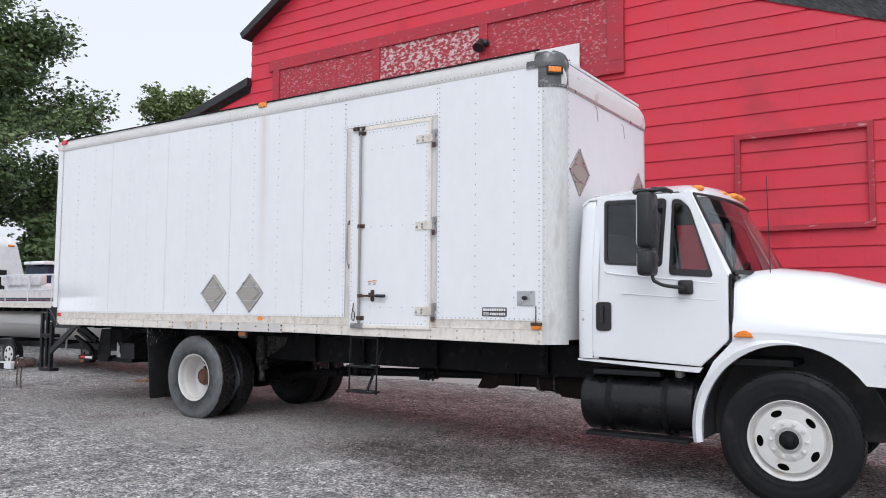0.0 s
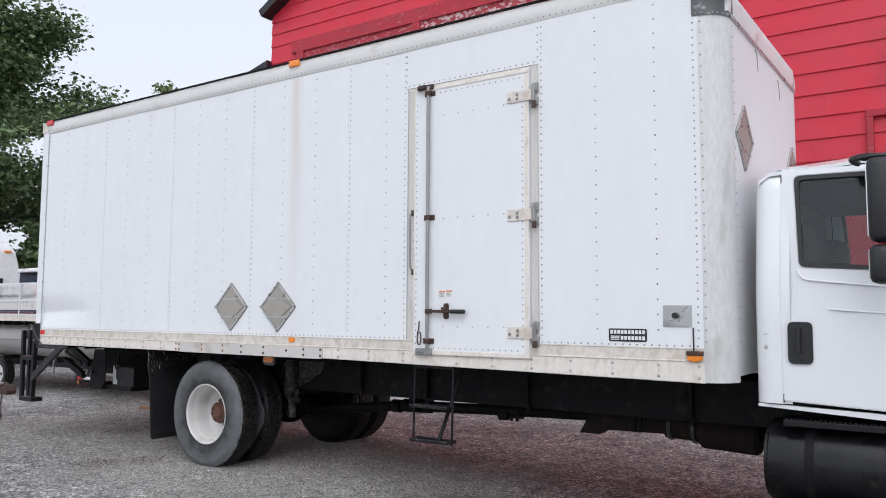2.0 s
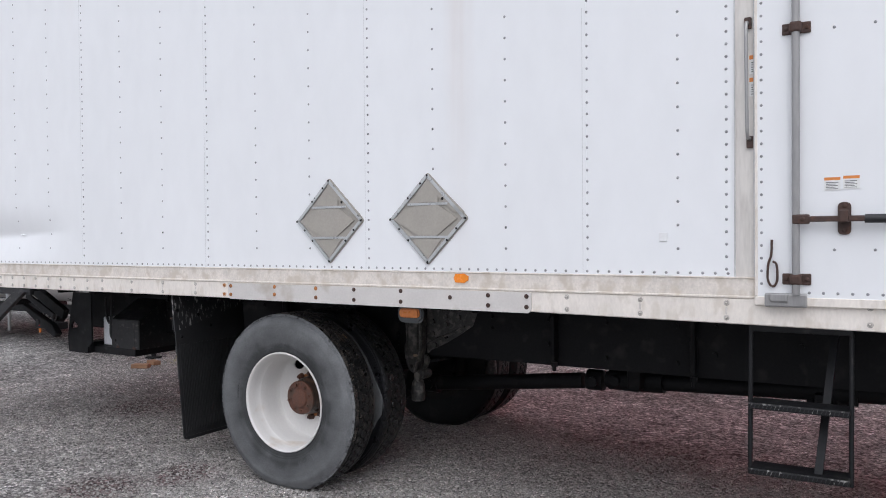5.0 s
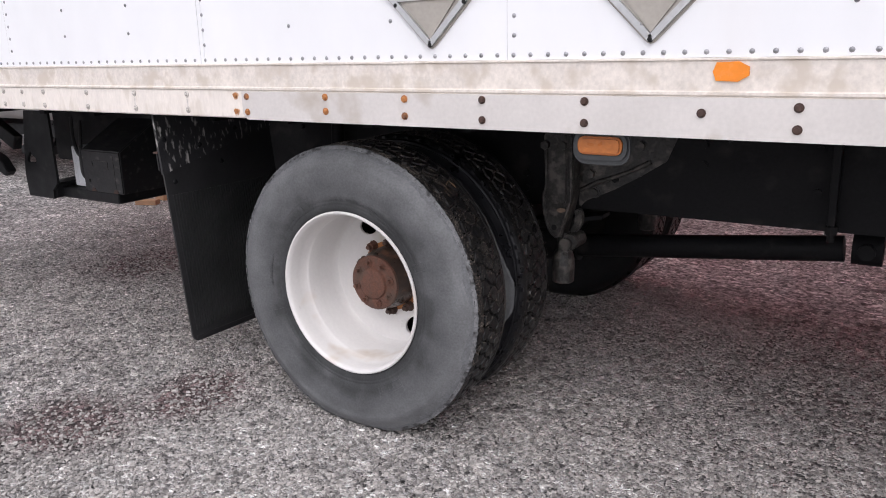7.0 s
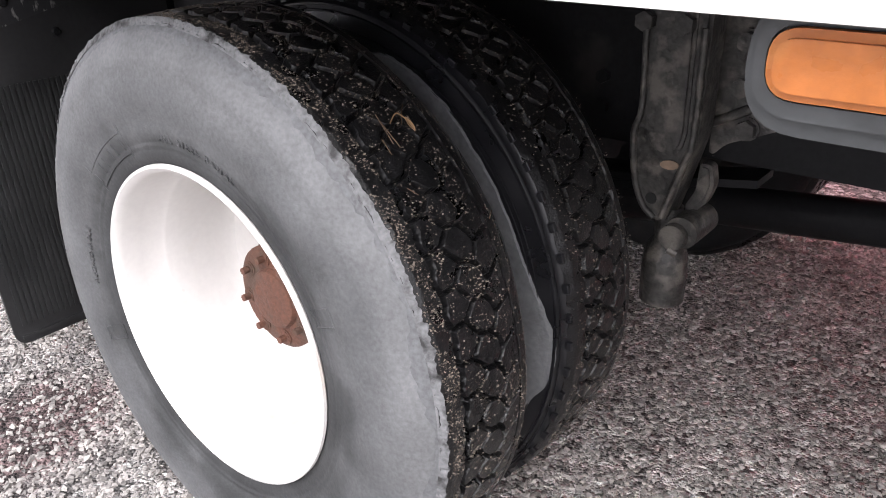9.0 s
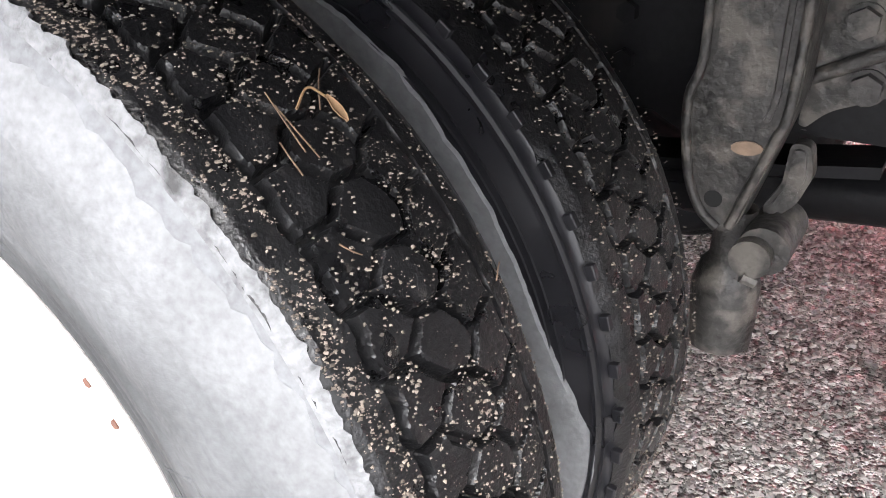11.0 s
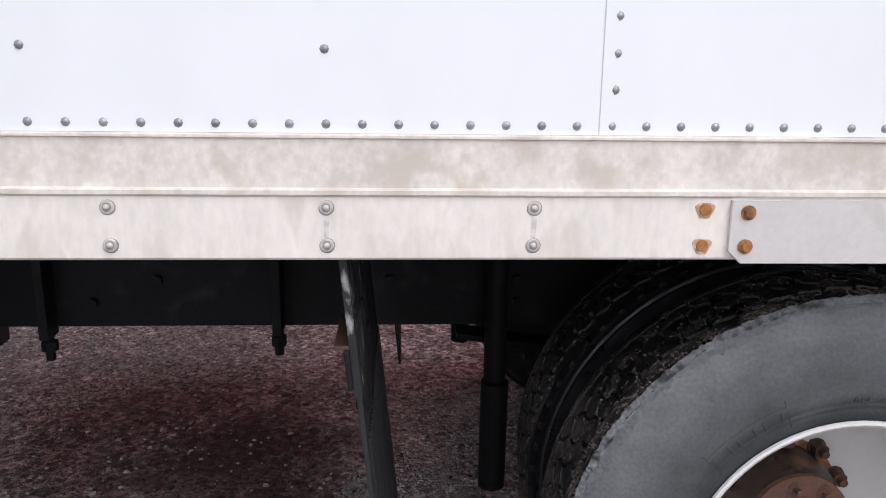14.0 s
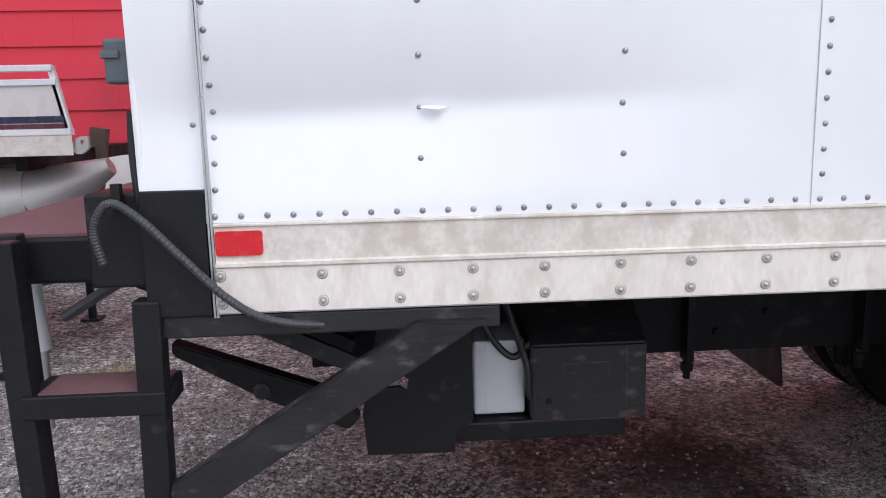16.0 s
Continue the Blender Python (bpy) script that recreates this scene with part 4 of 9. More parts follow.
    def corner(bm, z0, z1, grow=0.0, n=10, x_in=0.0):
        pr = [(X_CORNER - x_in, Y0 - grow)]
        pr += [(X_CORNER + (rc + grow) * math.sin(a), Y0 + rc - (rc + grow) * math.cos(a)) for a in (math.pi / 2 * i / n for i in range(n + 1))]
        lo = [bm.verts.new((x, y, z0)) for x, y in pr]
        hi = [bm.verts.new((x, y, z1)) for x, y in pr]
        for i in range(len(pr) - 1):
            bm.faces.new((lo[i], lo[i + 1], hi[i + 1], hi[i]))
        return pr
    bm = bmesh.new()
    corner(bm, Z_RAIL - 0.034, Z_TOP + 0.08, 0.004, x_in=0.0)
    cp = part("corner_post", bm, M_CORNER, truck, "rounded bare-aluminium front corner, scuffed low down", 60)
    bm = bmesh.new()
    rivets_at(bm, [(-3.078, z) for z in steps(1.35, 3.6, 0.0762)], y=Y0 + 0.0005)
    for z in steps(1.35, 3.6, 0.0762):
        dome(bm, (X_FRONT + 0.004, Y0 + rc + 0.012, z), 0.0065, 0.003, (1, 0, 0))
    part("rivets", bm, M_RIVET, cp, kind="stuff")
    bm = bmesh.new()
    corner(bm, 1.128, 1.322, 0.003)
    part("kick_band", bm, M_CORNER, cp, "scuffed lower band of the corner post", 50)
    bm = bmesh.new()
    corner(bm, Z_TOP - 0.20, Z_ROOF - 0.115, 0.012, x_in=0.01)
    corner(bm, Z_ROOF - 0.16, Z_ROOF - 0.115, 0.018, x_in=0.13)
    # the cap's crown bends over onto the roof
    n = 10
    rings = []
    for t in range(6):
        a = math.pi / 2 * t / 5
        g = 0.018 - 0.15 * (1 - math.cos(a))
        z = Z_ROOF - 0.115 + 0.148 * math.sin(a)
        pr = [(X_CORNER - 0.13, Y0 - g)] + [(X_CORNER + (rc + g) * math.sin(b), Y0 + rc - (rc + g) * math.cos(b)) for b in (math.pi / 2 * i / n for i in range(n + 1))]
        rings.append([bm.verts.new((x, y, z)) for x, y in pr])
    for u, v in zip(rings, rings[1:]):
        for i in range(len(u) - 1):
            bm.faces.new((u[i], u[i + 1], v[i + 1], v[i]))
    cc = part("corner_cap", bm, mat("scraped_corner_cap", (0.11, 0.11, 0.112), 0.42, metal=0.5, vary=0.3, scale=14, bump=0.2, dirt=(0.42, 0.42, 0.41), dirt_at=0.58, dirt_scale=10), truck, "scraped dark metal corner cap", 60)
    bm = bmesh.new()
    for i in range(9):
        b = math.pi / 2 * (i + 0.5) / 9
        dome(bm, (X_CORNER + (rc + 0.012) * math.sin(b), Y0 + rc - (rc + 0.012) * math.cos(b), Z_TOP - 0.185), 0.0065, 0.003, (math.sin(b), -math.cos(b), 0))
    part("rivets", bm, M_RIVET, cc, kind="stuff")
    bm = bmesh.new()
    box(bm, X_FRONT - 0.03, X_FRONT, Y0 + rc, Y1 - rc, 1.13, Z_TOP)
    part("front_wall", bm, M_WHITE, truck, "white front wall of the box")
    bm = bmesh.new()
    nn = 8
    pr = [(X_FRONT + 0.008, Z_TOP - 0.17), (X_FRONT + 0.010, Z_TOP - 0.13)] + [(X_FRONT - 0.24 + 0.25 * math.cos(a), Z_TOP - 0.10 + 0.268 * math.sin(a)) for a in (math.pi / 2 * i / nn for i in range(nn + 1))] + [(X_FRONT - 0.35, Z_ROOF + 0.018), (X_FRONT - 0.35, Z_TOP - 0.17)]
    plate(bm, pr, [], lambda u, v, w: (u, Y0 + rc - 0.10 + w, v), Y1 - Y0 - 2 * rc + 0.1)
    part("front_roof_bow", bm, mat("pale_roof_bow", (0.76, 0.76, 0.755), 0.4, metal=0.04, vary=0.08, scale=4, bump=0.05), truck, "pale rounded roof edge", 50)
    bow_paint = bpy.data.materials["pale_roof_bow"]
    bm = bmesh.new()
    cols = []
    for i in range(9):
        a = math.pi / 2 * i / 8
        cols.append([bm.verts.new((X_CORNER + max(0.002, rc + u - X_FRONT) * math.cos(a), Y1 - rc + max(0.002, rc + u - X_FRONT) * math.sin(a), v)) for u, v in pr[:-2]])
    for p, q in zip(cols, cols[1:]):
        for k in range(len(p) - 1):
            bm.faces.new((p[k], q[k], q[k + 1], p[k + 1]))
    bmesh.ops.recalc_face_normals(bm, faces=bm.faces)
    part("roof_corner", bm, bow_paint, truck, "pale rounded far roof corner", 50)
    bm = bmesh.new()
    box(bm, X_FRONT, X_FRONT + 0.012, Y0 + rc - 0.03, Y1 - rc, Z_TOP - 0.20, Z_TOP - 0.172, 0.003)
    fb = part("front_trim", bm, M_ALU, truck, "riveted trim strip across the front")
    bm = bmesh.new()
    for y in steps(Y0 + rc, Y1 - rc, 0.06):
        dome(bm, (X_FRONT + 0.012, y, Z_TOP - 0.186), 0.007, 0.004, (1, 0, 0))
    part("rivets", bm, M_RIVET, fb, kind="stuff")
    bm = bmesh.new()
    lo = Y1 - rc
    pr = [(X_CORNER + rc * math.sin(a), lo + rc * math.cos(a)) for a in (math.pi / 2 * i / 8 for i in range(9))]
    plate(bm, pr + [(X_CORNER, lo)], [], lambda u, v, w: (u, v, 1.13 + w), Z_TOP - 0.165 - 1.13)
    part("far_corner_post", bm, M_CORNER, truck, "", 50)
    # stains and scratches on the front wall
    for y, z, ln in ((7.0, 3.50, 0.12), (7.75, 3.46, 0.12)):
        bm = bmesh.new()
        tube(bm, bend([(X_FRONT + 0.001, y - 0.05, z - 0.03), (X_FRONT + 0.001, y, z - 0.05), (X_FRONT + 0.001, y + 0.03, z - 0.05 - ln)]), 0.005, 5)
        part("scrape_mark", bm, M_GRIME, truck)


def rail_drop(x):
    """The lower flange deepens a little towards the cab."""
    return 0.0115 * max(0.0, x + 6.4)


def build_rail():
    bm = bmesh.new()
    x0, x1 = -10.983, -3.092
    pr = [(Y0 - 0.0065, Z_PANEL - 0.0002), (Y0 - 0.0105, Z_PANEL - 0.002), (Y0 - 0.0105, Z_PANEL - 0.0055), (Y0 - 0.0062, Z_PANEL - 0.0075), (Y0 - 0.006, Z_RIDGE + 0.006), (Y0 - 0.013, Z_RIDGE + 0.003), (Y0 - 0.013, Z_RIDGE - 0.003), (Y0 - 0.010, Z_RIDGE - 0.006), (Y0 + 0.02, Z_RIDGE - 0.006), (Y0 + 0.02, Z_PANEL - 0.0002)]
    plate(bm, pr, [], lambda u, v, w: (x0 + w, u, v), x1 - x0)
    rail = part("bottom_rail", bm, M_RAIL, truck, "stained aluminium bottom rail with a raised rib", 25)
    bm = bmesh.new()
    pr = [(Y0 - 0.008, Z_RIDGE - 0.0065), (Y0 - 0.008, Z_RAIL + 0.004), (Y0 - 0.004, Z_RAIL), (Y0 + 0.04, Z_RAIL), (Y0 + 0.04, Z_RIDGE - 0.0065)]
    x_mid = -6.4
    plate(bm, pr, [], lambda u, v, w: (x0 + w, u, v), x_mid - x0)
    plate(bm, pr, [], lambda u, v, w: (x_mid + w, u, v - (rail_drop(x_mid + w) if v < 1.15 else 0.0)), x1 - x_mid)
    part("lower_rail", bm, M_SILL, rail, "pale scuffed lower flange", 25)
    xs = [-10.976, -10.777, -10.624, -10.476, -10.330, -10.174, -10.028, -9.869, -9.723, -9.561, -9.256, -8.950, -8.650]
    xs += [-6.20, -5.86, -5.50, -4.98, -4.66, -4.33, -4.02, -3.71, -3.39, -3.125]
    for i, x in enumerate(xs):
        for z in (1.2045 - 0.25 * rail_drop(x), 1.149 - 0.75 * rail_drop(x)):
            bm = bmesh.new()
            rod(bm, (x, Y0 - 0.007, z), (x, Y0 - 0.0102, z), 0.0102, 16)
            rod(bm, (x, Y0 - 0.0102, z), (x, Y0 - 0.0112, z), 0.0098, 16, 0.0086)
            bolt = part("rail_bolt", bm, M_RBOLT, rail, "", 40)
            bm = bmesh.new()
            rod(bm, (x, Y0 - 0.0112, z), (x, Y0 - 0.0118, z), 0.0064, 14)
            part("grimy_ring", bm, M_GRIME, bolt)
            bm = bmesh.new()
            dome(bm, (x, Y0 - 0.0118, z), 0.0048, 0.004, (0, -1, 0), 10)
            part("bolt_head", bm, M_RBOLT, bolt, "", 60)
            bm = bmesh.new()
            plate(bm, oval(x + 0.0005, z - 0.0008, 0.0112, 0.0116, 0.2 * i, 14), [], lambda u, v, w: (u, Y0 - 0.0086 + w, v), 0.0008)
            part("dirt_ring", bm, M_GRIME, bolt)
        if i % 3 != 1 and x > -9.4:
            bm = bmesh.new()
            zm = 1.177 - 0.5 * rail_drop(x)
            plate(bm, [(x - 0.004, zm - 0.016), (x + 0.003, zm - 0.019), (x + 0.0045, zm + 0.012), (x - 0.003, zm + 0.016)], [], lambda u, v, w: (u, Y0 - 0.0084 + w, v), 0.0006)
            part("drip_stain", bm, M_SMUDGE, rail)
    # repair plate over the wheel
    bm = bmesh.new()
    px0, px1 = -8.359, -6.375
    plate(bm, [(px0, Z_RAIL + 0.016), (px0 + 0.02, Z_RAIL - 0.003), (px1 - 0.015, Z_RAIL - 0.006), (px1, Z_RAIL + 0.008), (px1, Z_RIDGE - 0.009), (px0, Z_RIDGE - 0.009)], [], lambda u, v, w: (u, Y0 - 0.0165 + w, v), 0.008)
    pp = part("patch_plate", bm, M_PATCH, truck, "painted repair plate with rusty bolts")
    for x, zs in ((-8.335, (1.200, 1.149)), (-7.985, (1.203, 1.159)), (-7.678, (1.202, 1.152)), (-7.414, (1.203, 1.148)), (-7.111, (1.204, 1.149)), (-6.815, (1.181,)), (-6.602, (1.198, 1.149)), (-6.398, (1.199, 1.149))):
        for z in zs:
            bm = bmesh.new()
            rod(bm, (x, Y0 - 0.0165, z), (x, Y0 - 0.019, z), 0.0112, 12)
            rod(bm, (x, Y0 - 0.019, z), (x, Y0 - 0.0245, z), 0.0078, 6, 0.007)
            part("rusty_bolt", bm, M_RUSTO if x < -7.6 else M_RUSTD, pp, "", 30)
    for z in (1.203, 1.149):
        bm = bmesh.new()
        rod(bm, (-8.397, Y0 - 0.008, z), (-8.397, Y0 - 0.0125, z), 0.0088, 10)
        rb = part("rusty_bolt", bm, M_RUSTO, rail, "", 30)
        bm = bmesh.new()
        plate(bm, [(-8.397 + 0.0135 * (1 + 0.25 * math.sin(3 * t)) * math.cos(t), z - 0.002 + 0.015 * (1 + 0.2 * math.cos(2 * t)) * math.sin(t)) for t in (math.tau * q / 16 for q in range(16))], [], lambda u, v, w: (u, Y0 - 0.0088 + w, v), 0.001)
        part("rust_bleed", bm, M_RUSTP, rb)
    # reflectors and lamps on the rail
    bm = bmesh.new()
    plate(bm, [(-6.788, 1.256), (-6.738, 1.254), (-6.714, 1.268), (-6.714, 1.288), (-6.738, 1.300), (-6.788, 1.298), (-6.796, 1.277)], [], lambda u, v, w: (u, Y0 - 0.0105 + w, v), 0.004)
    part("amber_reflector", bm, M_AMBER, truck, "amber stick-on reflector")
    bm = bmesh.new()
    plate(bm, rounded([(-10.981, 1.245), (-10.889, 1.245), (-10.889, 1.294), (-10.981, 1.294)], 0.008), [], lambda u, v, w: (u, Y0 - 0.011 + w, v), 0.005)
    part("red_reflector", bm, M_REDL, truck, "red rear side reflector")
    bm = bmesh.new()
    bowl = [(-3.198, 1.262), (-3.096, 1.262), (-3.098, 1.244), (-3.112, 1.230), (-3.147, 1.222), (-3.182, 1.230), (-3.196, 1.244)]
    plate(bm, bowl, [], lambda u, v, w: (u, Y0 - 0.034 + w, v), 0.026)
    bmesh.ops.bevel(bm, geom=[e for e in bm.edges if e.calc_face_angle(0) > 1.2], offset=0.005, segments=2, affect="EDGES")
    ml = part("side_marker_lamp", bm, M_AMBER, truck, "amber bowl-shaped marker lamp with a rusty bracket", 40)
    bm = bmesh.new()
    box(bm, -3.200, -3.094, Y0 - 0.036, Y0 - 0.006, 1.263, 1.292, 0.003)
    for x in (-3.185, -3.109):
        dome(bm, (x, Y0 - 0.036, 1.279), 0.008, 0.004, (0, -1, 0), 8)
    part("bracket", bm, M_RUSTD, ml)
    bm = bmesh.new()
    tube(bm, bend([(-3.155, Y0 - 0.015, 1.285), (-3.155, Y0 - 0.014, 1.36), (-3.158, Y0 - 0.008, 1.44)]), 0.005)
    part("cable", bm, M_PLASTIC, ml)
    # clearance lamps along the roof
    for x, m, lab in ((-6.78, M_AMBER, "amber clearance lamp"), (-10.95, M_REDL, "red clearance lamp")):
        bm = bmesh.new()
        box(bm, x - 0.065, x + 0.065, Y0 - 0.035, Y0 - 0.012, Z_ROOF - 0.05, Z_ROOF + 0.012, 0.01)
        part("clearance_lamp", bm, m, truck, lab)
    bm = bmesh.new()
    b = math.radians(40)
    m = pose(X_CORNER + 0.222 * math.sin(b), Y0 + 0.193 - 0.222 * math.cos(b), Z_TOP - 0.045, 0, 0, math.degrees(b))
    box(bm, -0.062, 0.062, -0.018, 0.01, -0.026, 0.026, 0.008, m)
    part("clearance_lamp", bm, M_AMBER, truck, "amber clearance lamp in the corner cap")
    bm = bmesh.new()
    box(bm, -0.080, 0.080, -0.008, 0.008, -0.042, 0.042, 0.006, m)
    part("lamp_bezel", bm, M_PLASTIC, truck)


def placard(x, z, axis="y", at=Y0):
    """A diamond placard holder: rim, sloping plates and clips."""
    r = 0.238

    def put(u, v, w):
        if axis == "y":
            return (x + u, at - w, z + v)
        return (at + w, x + u, z + v)
    bm = bmesh.new()
    d = [(0, -r), (r, 0), (0, r), (-r, 0)]
    plate(bm, rounded(d, 0.02), [], put, 0.004)
    base = part("placard_holder", bm, M_GREYP, truck, "grey flip-panel placard holder")
    bm = bmesh.new()
    rr = r - 0.020
    plate(bm, [(-rr + 0.006, 0.0), (-0.068, 0.045 + 0.022), (0.068, 0.067), (rr - 0.045, 0.0), (0.055, -0.085), (-0.055, -0.085)], [], lambda u, v, w: put(u, v, w + 0.006), 0.006)
    part("flip_plate", bm, M_GREYP, base)
    bm = bmesh.new()
    plate(bm, [(-0.095, 0.083), (0, rr - 0.012), (0.062, 0.118), (0.062, 0.083)], [], lambda u, v, w: put(u, v, w + 0.005), 0.004)
    part("flip_plate", bm, M_GREYP, base)
    bm = bmesh.new()
    plate(bm, [(-0.085, -0.10), (0.085, -0.10), (0, -rr + 0.014)], [], lambda u, v, w: put(u, v, w + 0.005), 0.004)
    part("flip_plate", bm, M_GREYP, base)
    bm = bmesh.new()
    for a, b in (((-rr, 0), (0, rr)), ((-rr, 0), (0, -rr)), ((0, -rr), (rr, 0)), ((0, rr), (rr, 0))):
        beam(bm, put(*a, 0.008), put(*b, 0.008), 0.012, 0.016)
    for v in (0.075, -0.092):
        beam(bm, put(-0.12, v, 0.008), put(0.12, v, 0.008), 0.009, 0.012)
    part("rim", bm, M_ALU, base)
    bm = bmesh.new()
    plate(bm, [(0.012, rr + 0.004), (rr * 0.9 + 0.02, 0.03), (rr * 0.72, 0.03), (0.0, rr * 0.78)], [], lambda u, v, w: put(u, v, w + 0.008), 0.003)
    part("retaining_flap", bm, M_GREYP, base)
    for u, v in ((0, r - 0.018), (r - 0.018, 0), (0, -r + 0.018), (-r + 0.012, 0), (0.09, 0.10), (-0.115, 0.108), (-0.115, -0.108), (0.115, -0.108), (-0.04, 0.18), (0.17, -0.05), (-0.17, -0.05)):
        bm = bmesh.new()
        dome(bm, put(u, v, 0.012), 0.008, 0.004, (0, -1, 0) if axis == "y" else (1, 0, 0), 8)
        part("rivet", bm, M_DARK, base)


def build_door():
    xl, xr, zb, zt = -5.388, -4.335, 1.205, 3.345
    # jamb channels on both sides and across the top
    bm = bmesh.new()
    box(bm, -5.468, -5.391, Y0 + 0.004, Y0 + 0.012, 1.30, 3.375)
    part("jamb_channel", bm, M_CHAN, truck, "bare aluminium door jamb channel")
    bm = bmesh.new()
    box(bm, -4.332, -4.264, Y0 - 0.002, Y0 + 0.01, 1.24, 3.375)
    part("jamb_channel", bm, M_CHAN, truck, "bare aluminium door jamb channel")
    # the shade in the gaps beside the jambs, put in as tinted strips
    for x0, x1 in ((-5.469, -5.465), (-5.394, -5.390), (-4.3335, -4.329)):
        bm = bmesh.new()
        box(bm, x0, x1, Y0 - 0.0065, Y0 + 0.008, 1.30, 3.37)
        part("gap_strip", bm, M_SEAM, truck, "thin strip tinted for the dark gap beside the jamb")
    bm = bmesh.new()
    box(bm, -5.776, -5.742, Y0 - 0.006, Y0 - 0.0005, 1.456, 1.492, 0.001)
    part("tape_patch", bm, M_WINK, truck, "small white tape patch")
    bm = bmesh.new()
    box(bm, -5.468, -4.264, Y0 - 0.001, Y0 + 0.012, zt + 0.004, 3.38)
    part("head_trim", bm, M_SILL, truck, "dull pale trim over the side door")
    # the panel's shadow line and its grime, drawn as one dark strip
    bm = bmesh.new()
    box(bm, -5.49, -4.262, Y0 - 0.0052, Y0 + 0.002, 3.3712, 3.3745)
    part("shadow_line", bm, M_GRIME, truck, "dark strip for the shadow and grime under the panel over the door")
    bm = bmesh.new()
    box(bm, xl, xr, Y0 - 0.022, Y0 + 0.03, zb, zt, 0.003)
    door = part("side_door", bm, M_WHITE, truck, "white riveted side door, closed and latched")
    bm = bmesh.new()
    box(bm, xl + 0.001, xl + 0.012, Y0 - 0.026, Y0 - 0.018, zb + 0.03, zt - 0.03, 0.002)
    box(bm, xr - 0.035, xr - 0.004, Y0 - 0.026, Y0 - 0.018, zb + 0.03, zt - 0.03, 0.002)
    box(bm, xl, xr, Y0 - 0.027, Y0 - 0.018, zb - 0.006, zb + 0.028, 0.002)
    box(bm, xl, xr, Y0 - 0.027, Y0 - 0.018, zt - 0.026, zt, 0.002)
    part("door_edge_trim", bm, M_SILL, door, "dull pale edging")
    bm = bmesh.new()
    y = Y0 - 0.022
    pts = [(xl + 0.026, z) for z in steps(zb + 0.08, zt - 0.13, 0.0508)] + [(xr - 0.055, z) for z in steps(zb + 0.08, zt - 0.13, 0.0508)]
    pts += [(x, zb + 0.047) for x in steps(xl + 0.2, xr - 0.1, 0.0508)] + [(x, zt - 0.055) for x in steps(xl + 0.15, xr - 0.08, 0.0508)]
    pts += [(x, z) for z in (1.42, 2.27, 3.10) for x in steps(-5.10, -4.55, 0.135)]
    for x, z in pts:
        dome(bm, (x, y, z), 0.006, 0.003, (0, -1, 0))
    part("rivets", bm, M_RIVET, door, kind="stuff")
    # lock rod with clips, cams and the handle
    xr_ = -5.232
    bm = bmesh.new()
    rod(bm, (xr_, Y0 - 0.05, 1.245), (xr_, Y0 - 0.05, 3.345), 0.0145, 14)
    lock = part("lock_rod", bm, M_RODS, door, "galvanised lock rod", 40)
    for z in (3.29, 2.283, 1.305):
        bm = bmesh.new()
        box(bm, xr_ - 0.052, xr_ + 0.052, Y0 - 0.030, Y0 - 0.022, z - 0.022, z + 0.022, 0.004)
        box(bm, xr_ - 0.022, xr_ + 0.022, Y0 - 0.068, Y0 - 0.028, z - 0.021, z + 0.021, 0.009)
        for dx in (-0.038, 0.038):
            dome(bm, (xr_ + dx, Y0 - 0.030, z), 0.009, 0.005, (0, -1, 0), 8)
        part("rod_clip", bm, M_RUSTD, lock, "rusty rod clip")
    for z, s in ((1.235, -1), (3.35, 1)):
        bm = bmesh.new()
        box(bm, xr_ - 0.115, xr_ + 0.038, Y0 - 0.05, Y0 - 0.018, z - (0.040 if s < 0 else 0.022), z + 0.014, 0.006)
        box(bm, xr_ - 0.095, xr_ - 0.03, Y0 - 0.062, Y0 - 0.04, z - 0.02, z + 0.015, 0.006)
        dome(bm, (xr_ - 0.09, Y0 - 0.05, z - 0.004), 0.009, 0.005, (0, -1, 0), 8)
        part("cam_keeper", bm, M_RODS if s < 0 else M_RUSTD, lock, "worn cam keeper")
    bm = bmesh.new()
    box(bm, xr_ - 0.012, xr_ + 0.05, Y0 - 0.068, Y0 - 0.045, 1.520, 1.558, 0.006)
    beam(bm, (xr_ + 0.04, Y0 - 0.06, 1.539), (-4.985, Y0 - 0.062, 1.539), 0.018, 0.022, bevel=0.004)
    dome(bm, (xr_ + 0.025, Y0 - 0.068, 1.539), 0.010, 0.005, (0, -1, 0), 8)
    handle = part("handle", bm, M_RUSTD, door, "rusty swing handle with a black grip")
    bm = bmesh.new()
    rod(bm, (-4.995, Y0 - 0.062, 1.538), (-4.875, Y0 - 0.062, 1.537), 0.0165, 12)
    part("grip", bm, M_PLASTIC, handle, "black rubber grip", 40)
    bm = bmesh.new()
    plate(bm, rounded([(-5.088, 1.478), (-5.042, 1.478), (-5.042, 1.602), (-5.088, 1.602)], 0.02), [], lambda u, v, w: (u, Y0 - 0.031 + w, v), 0.009)
    box(bm, -5.082, -5.048, Y0 - 0.078, Y0 - 0.03, 1.525, 1.572, 0.006)
    for z in (1.494, 1.588):
        dome(bm, (-5.065, Y0 - 0.031, z), 0.009, 0.005, (0, -1, 0), 8)
    part("handle_keeper", bm, M_RUSTD, handle)
    bm = bmesh.new()
    box(bm, -4.296, -4.268, Y0 - 0.010, Y0 - 0.001, 1.30, 3.37, 0.002)
    part("hinge_strip", bm, M_JAMB, truck, "grey aluminium strip behind the hinges")
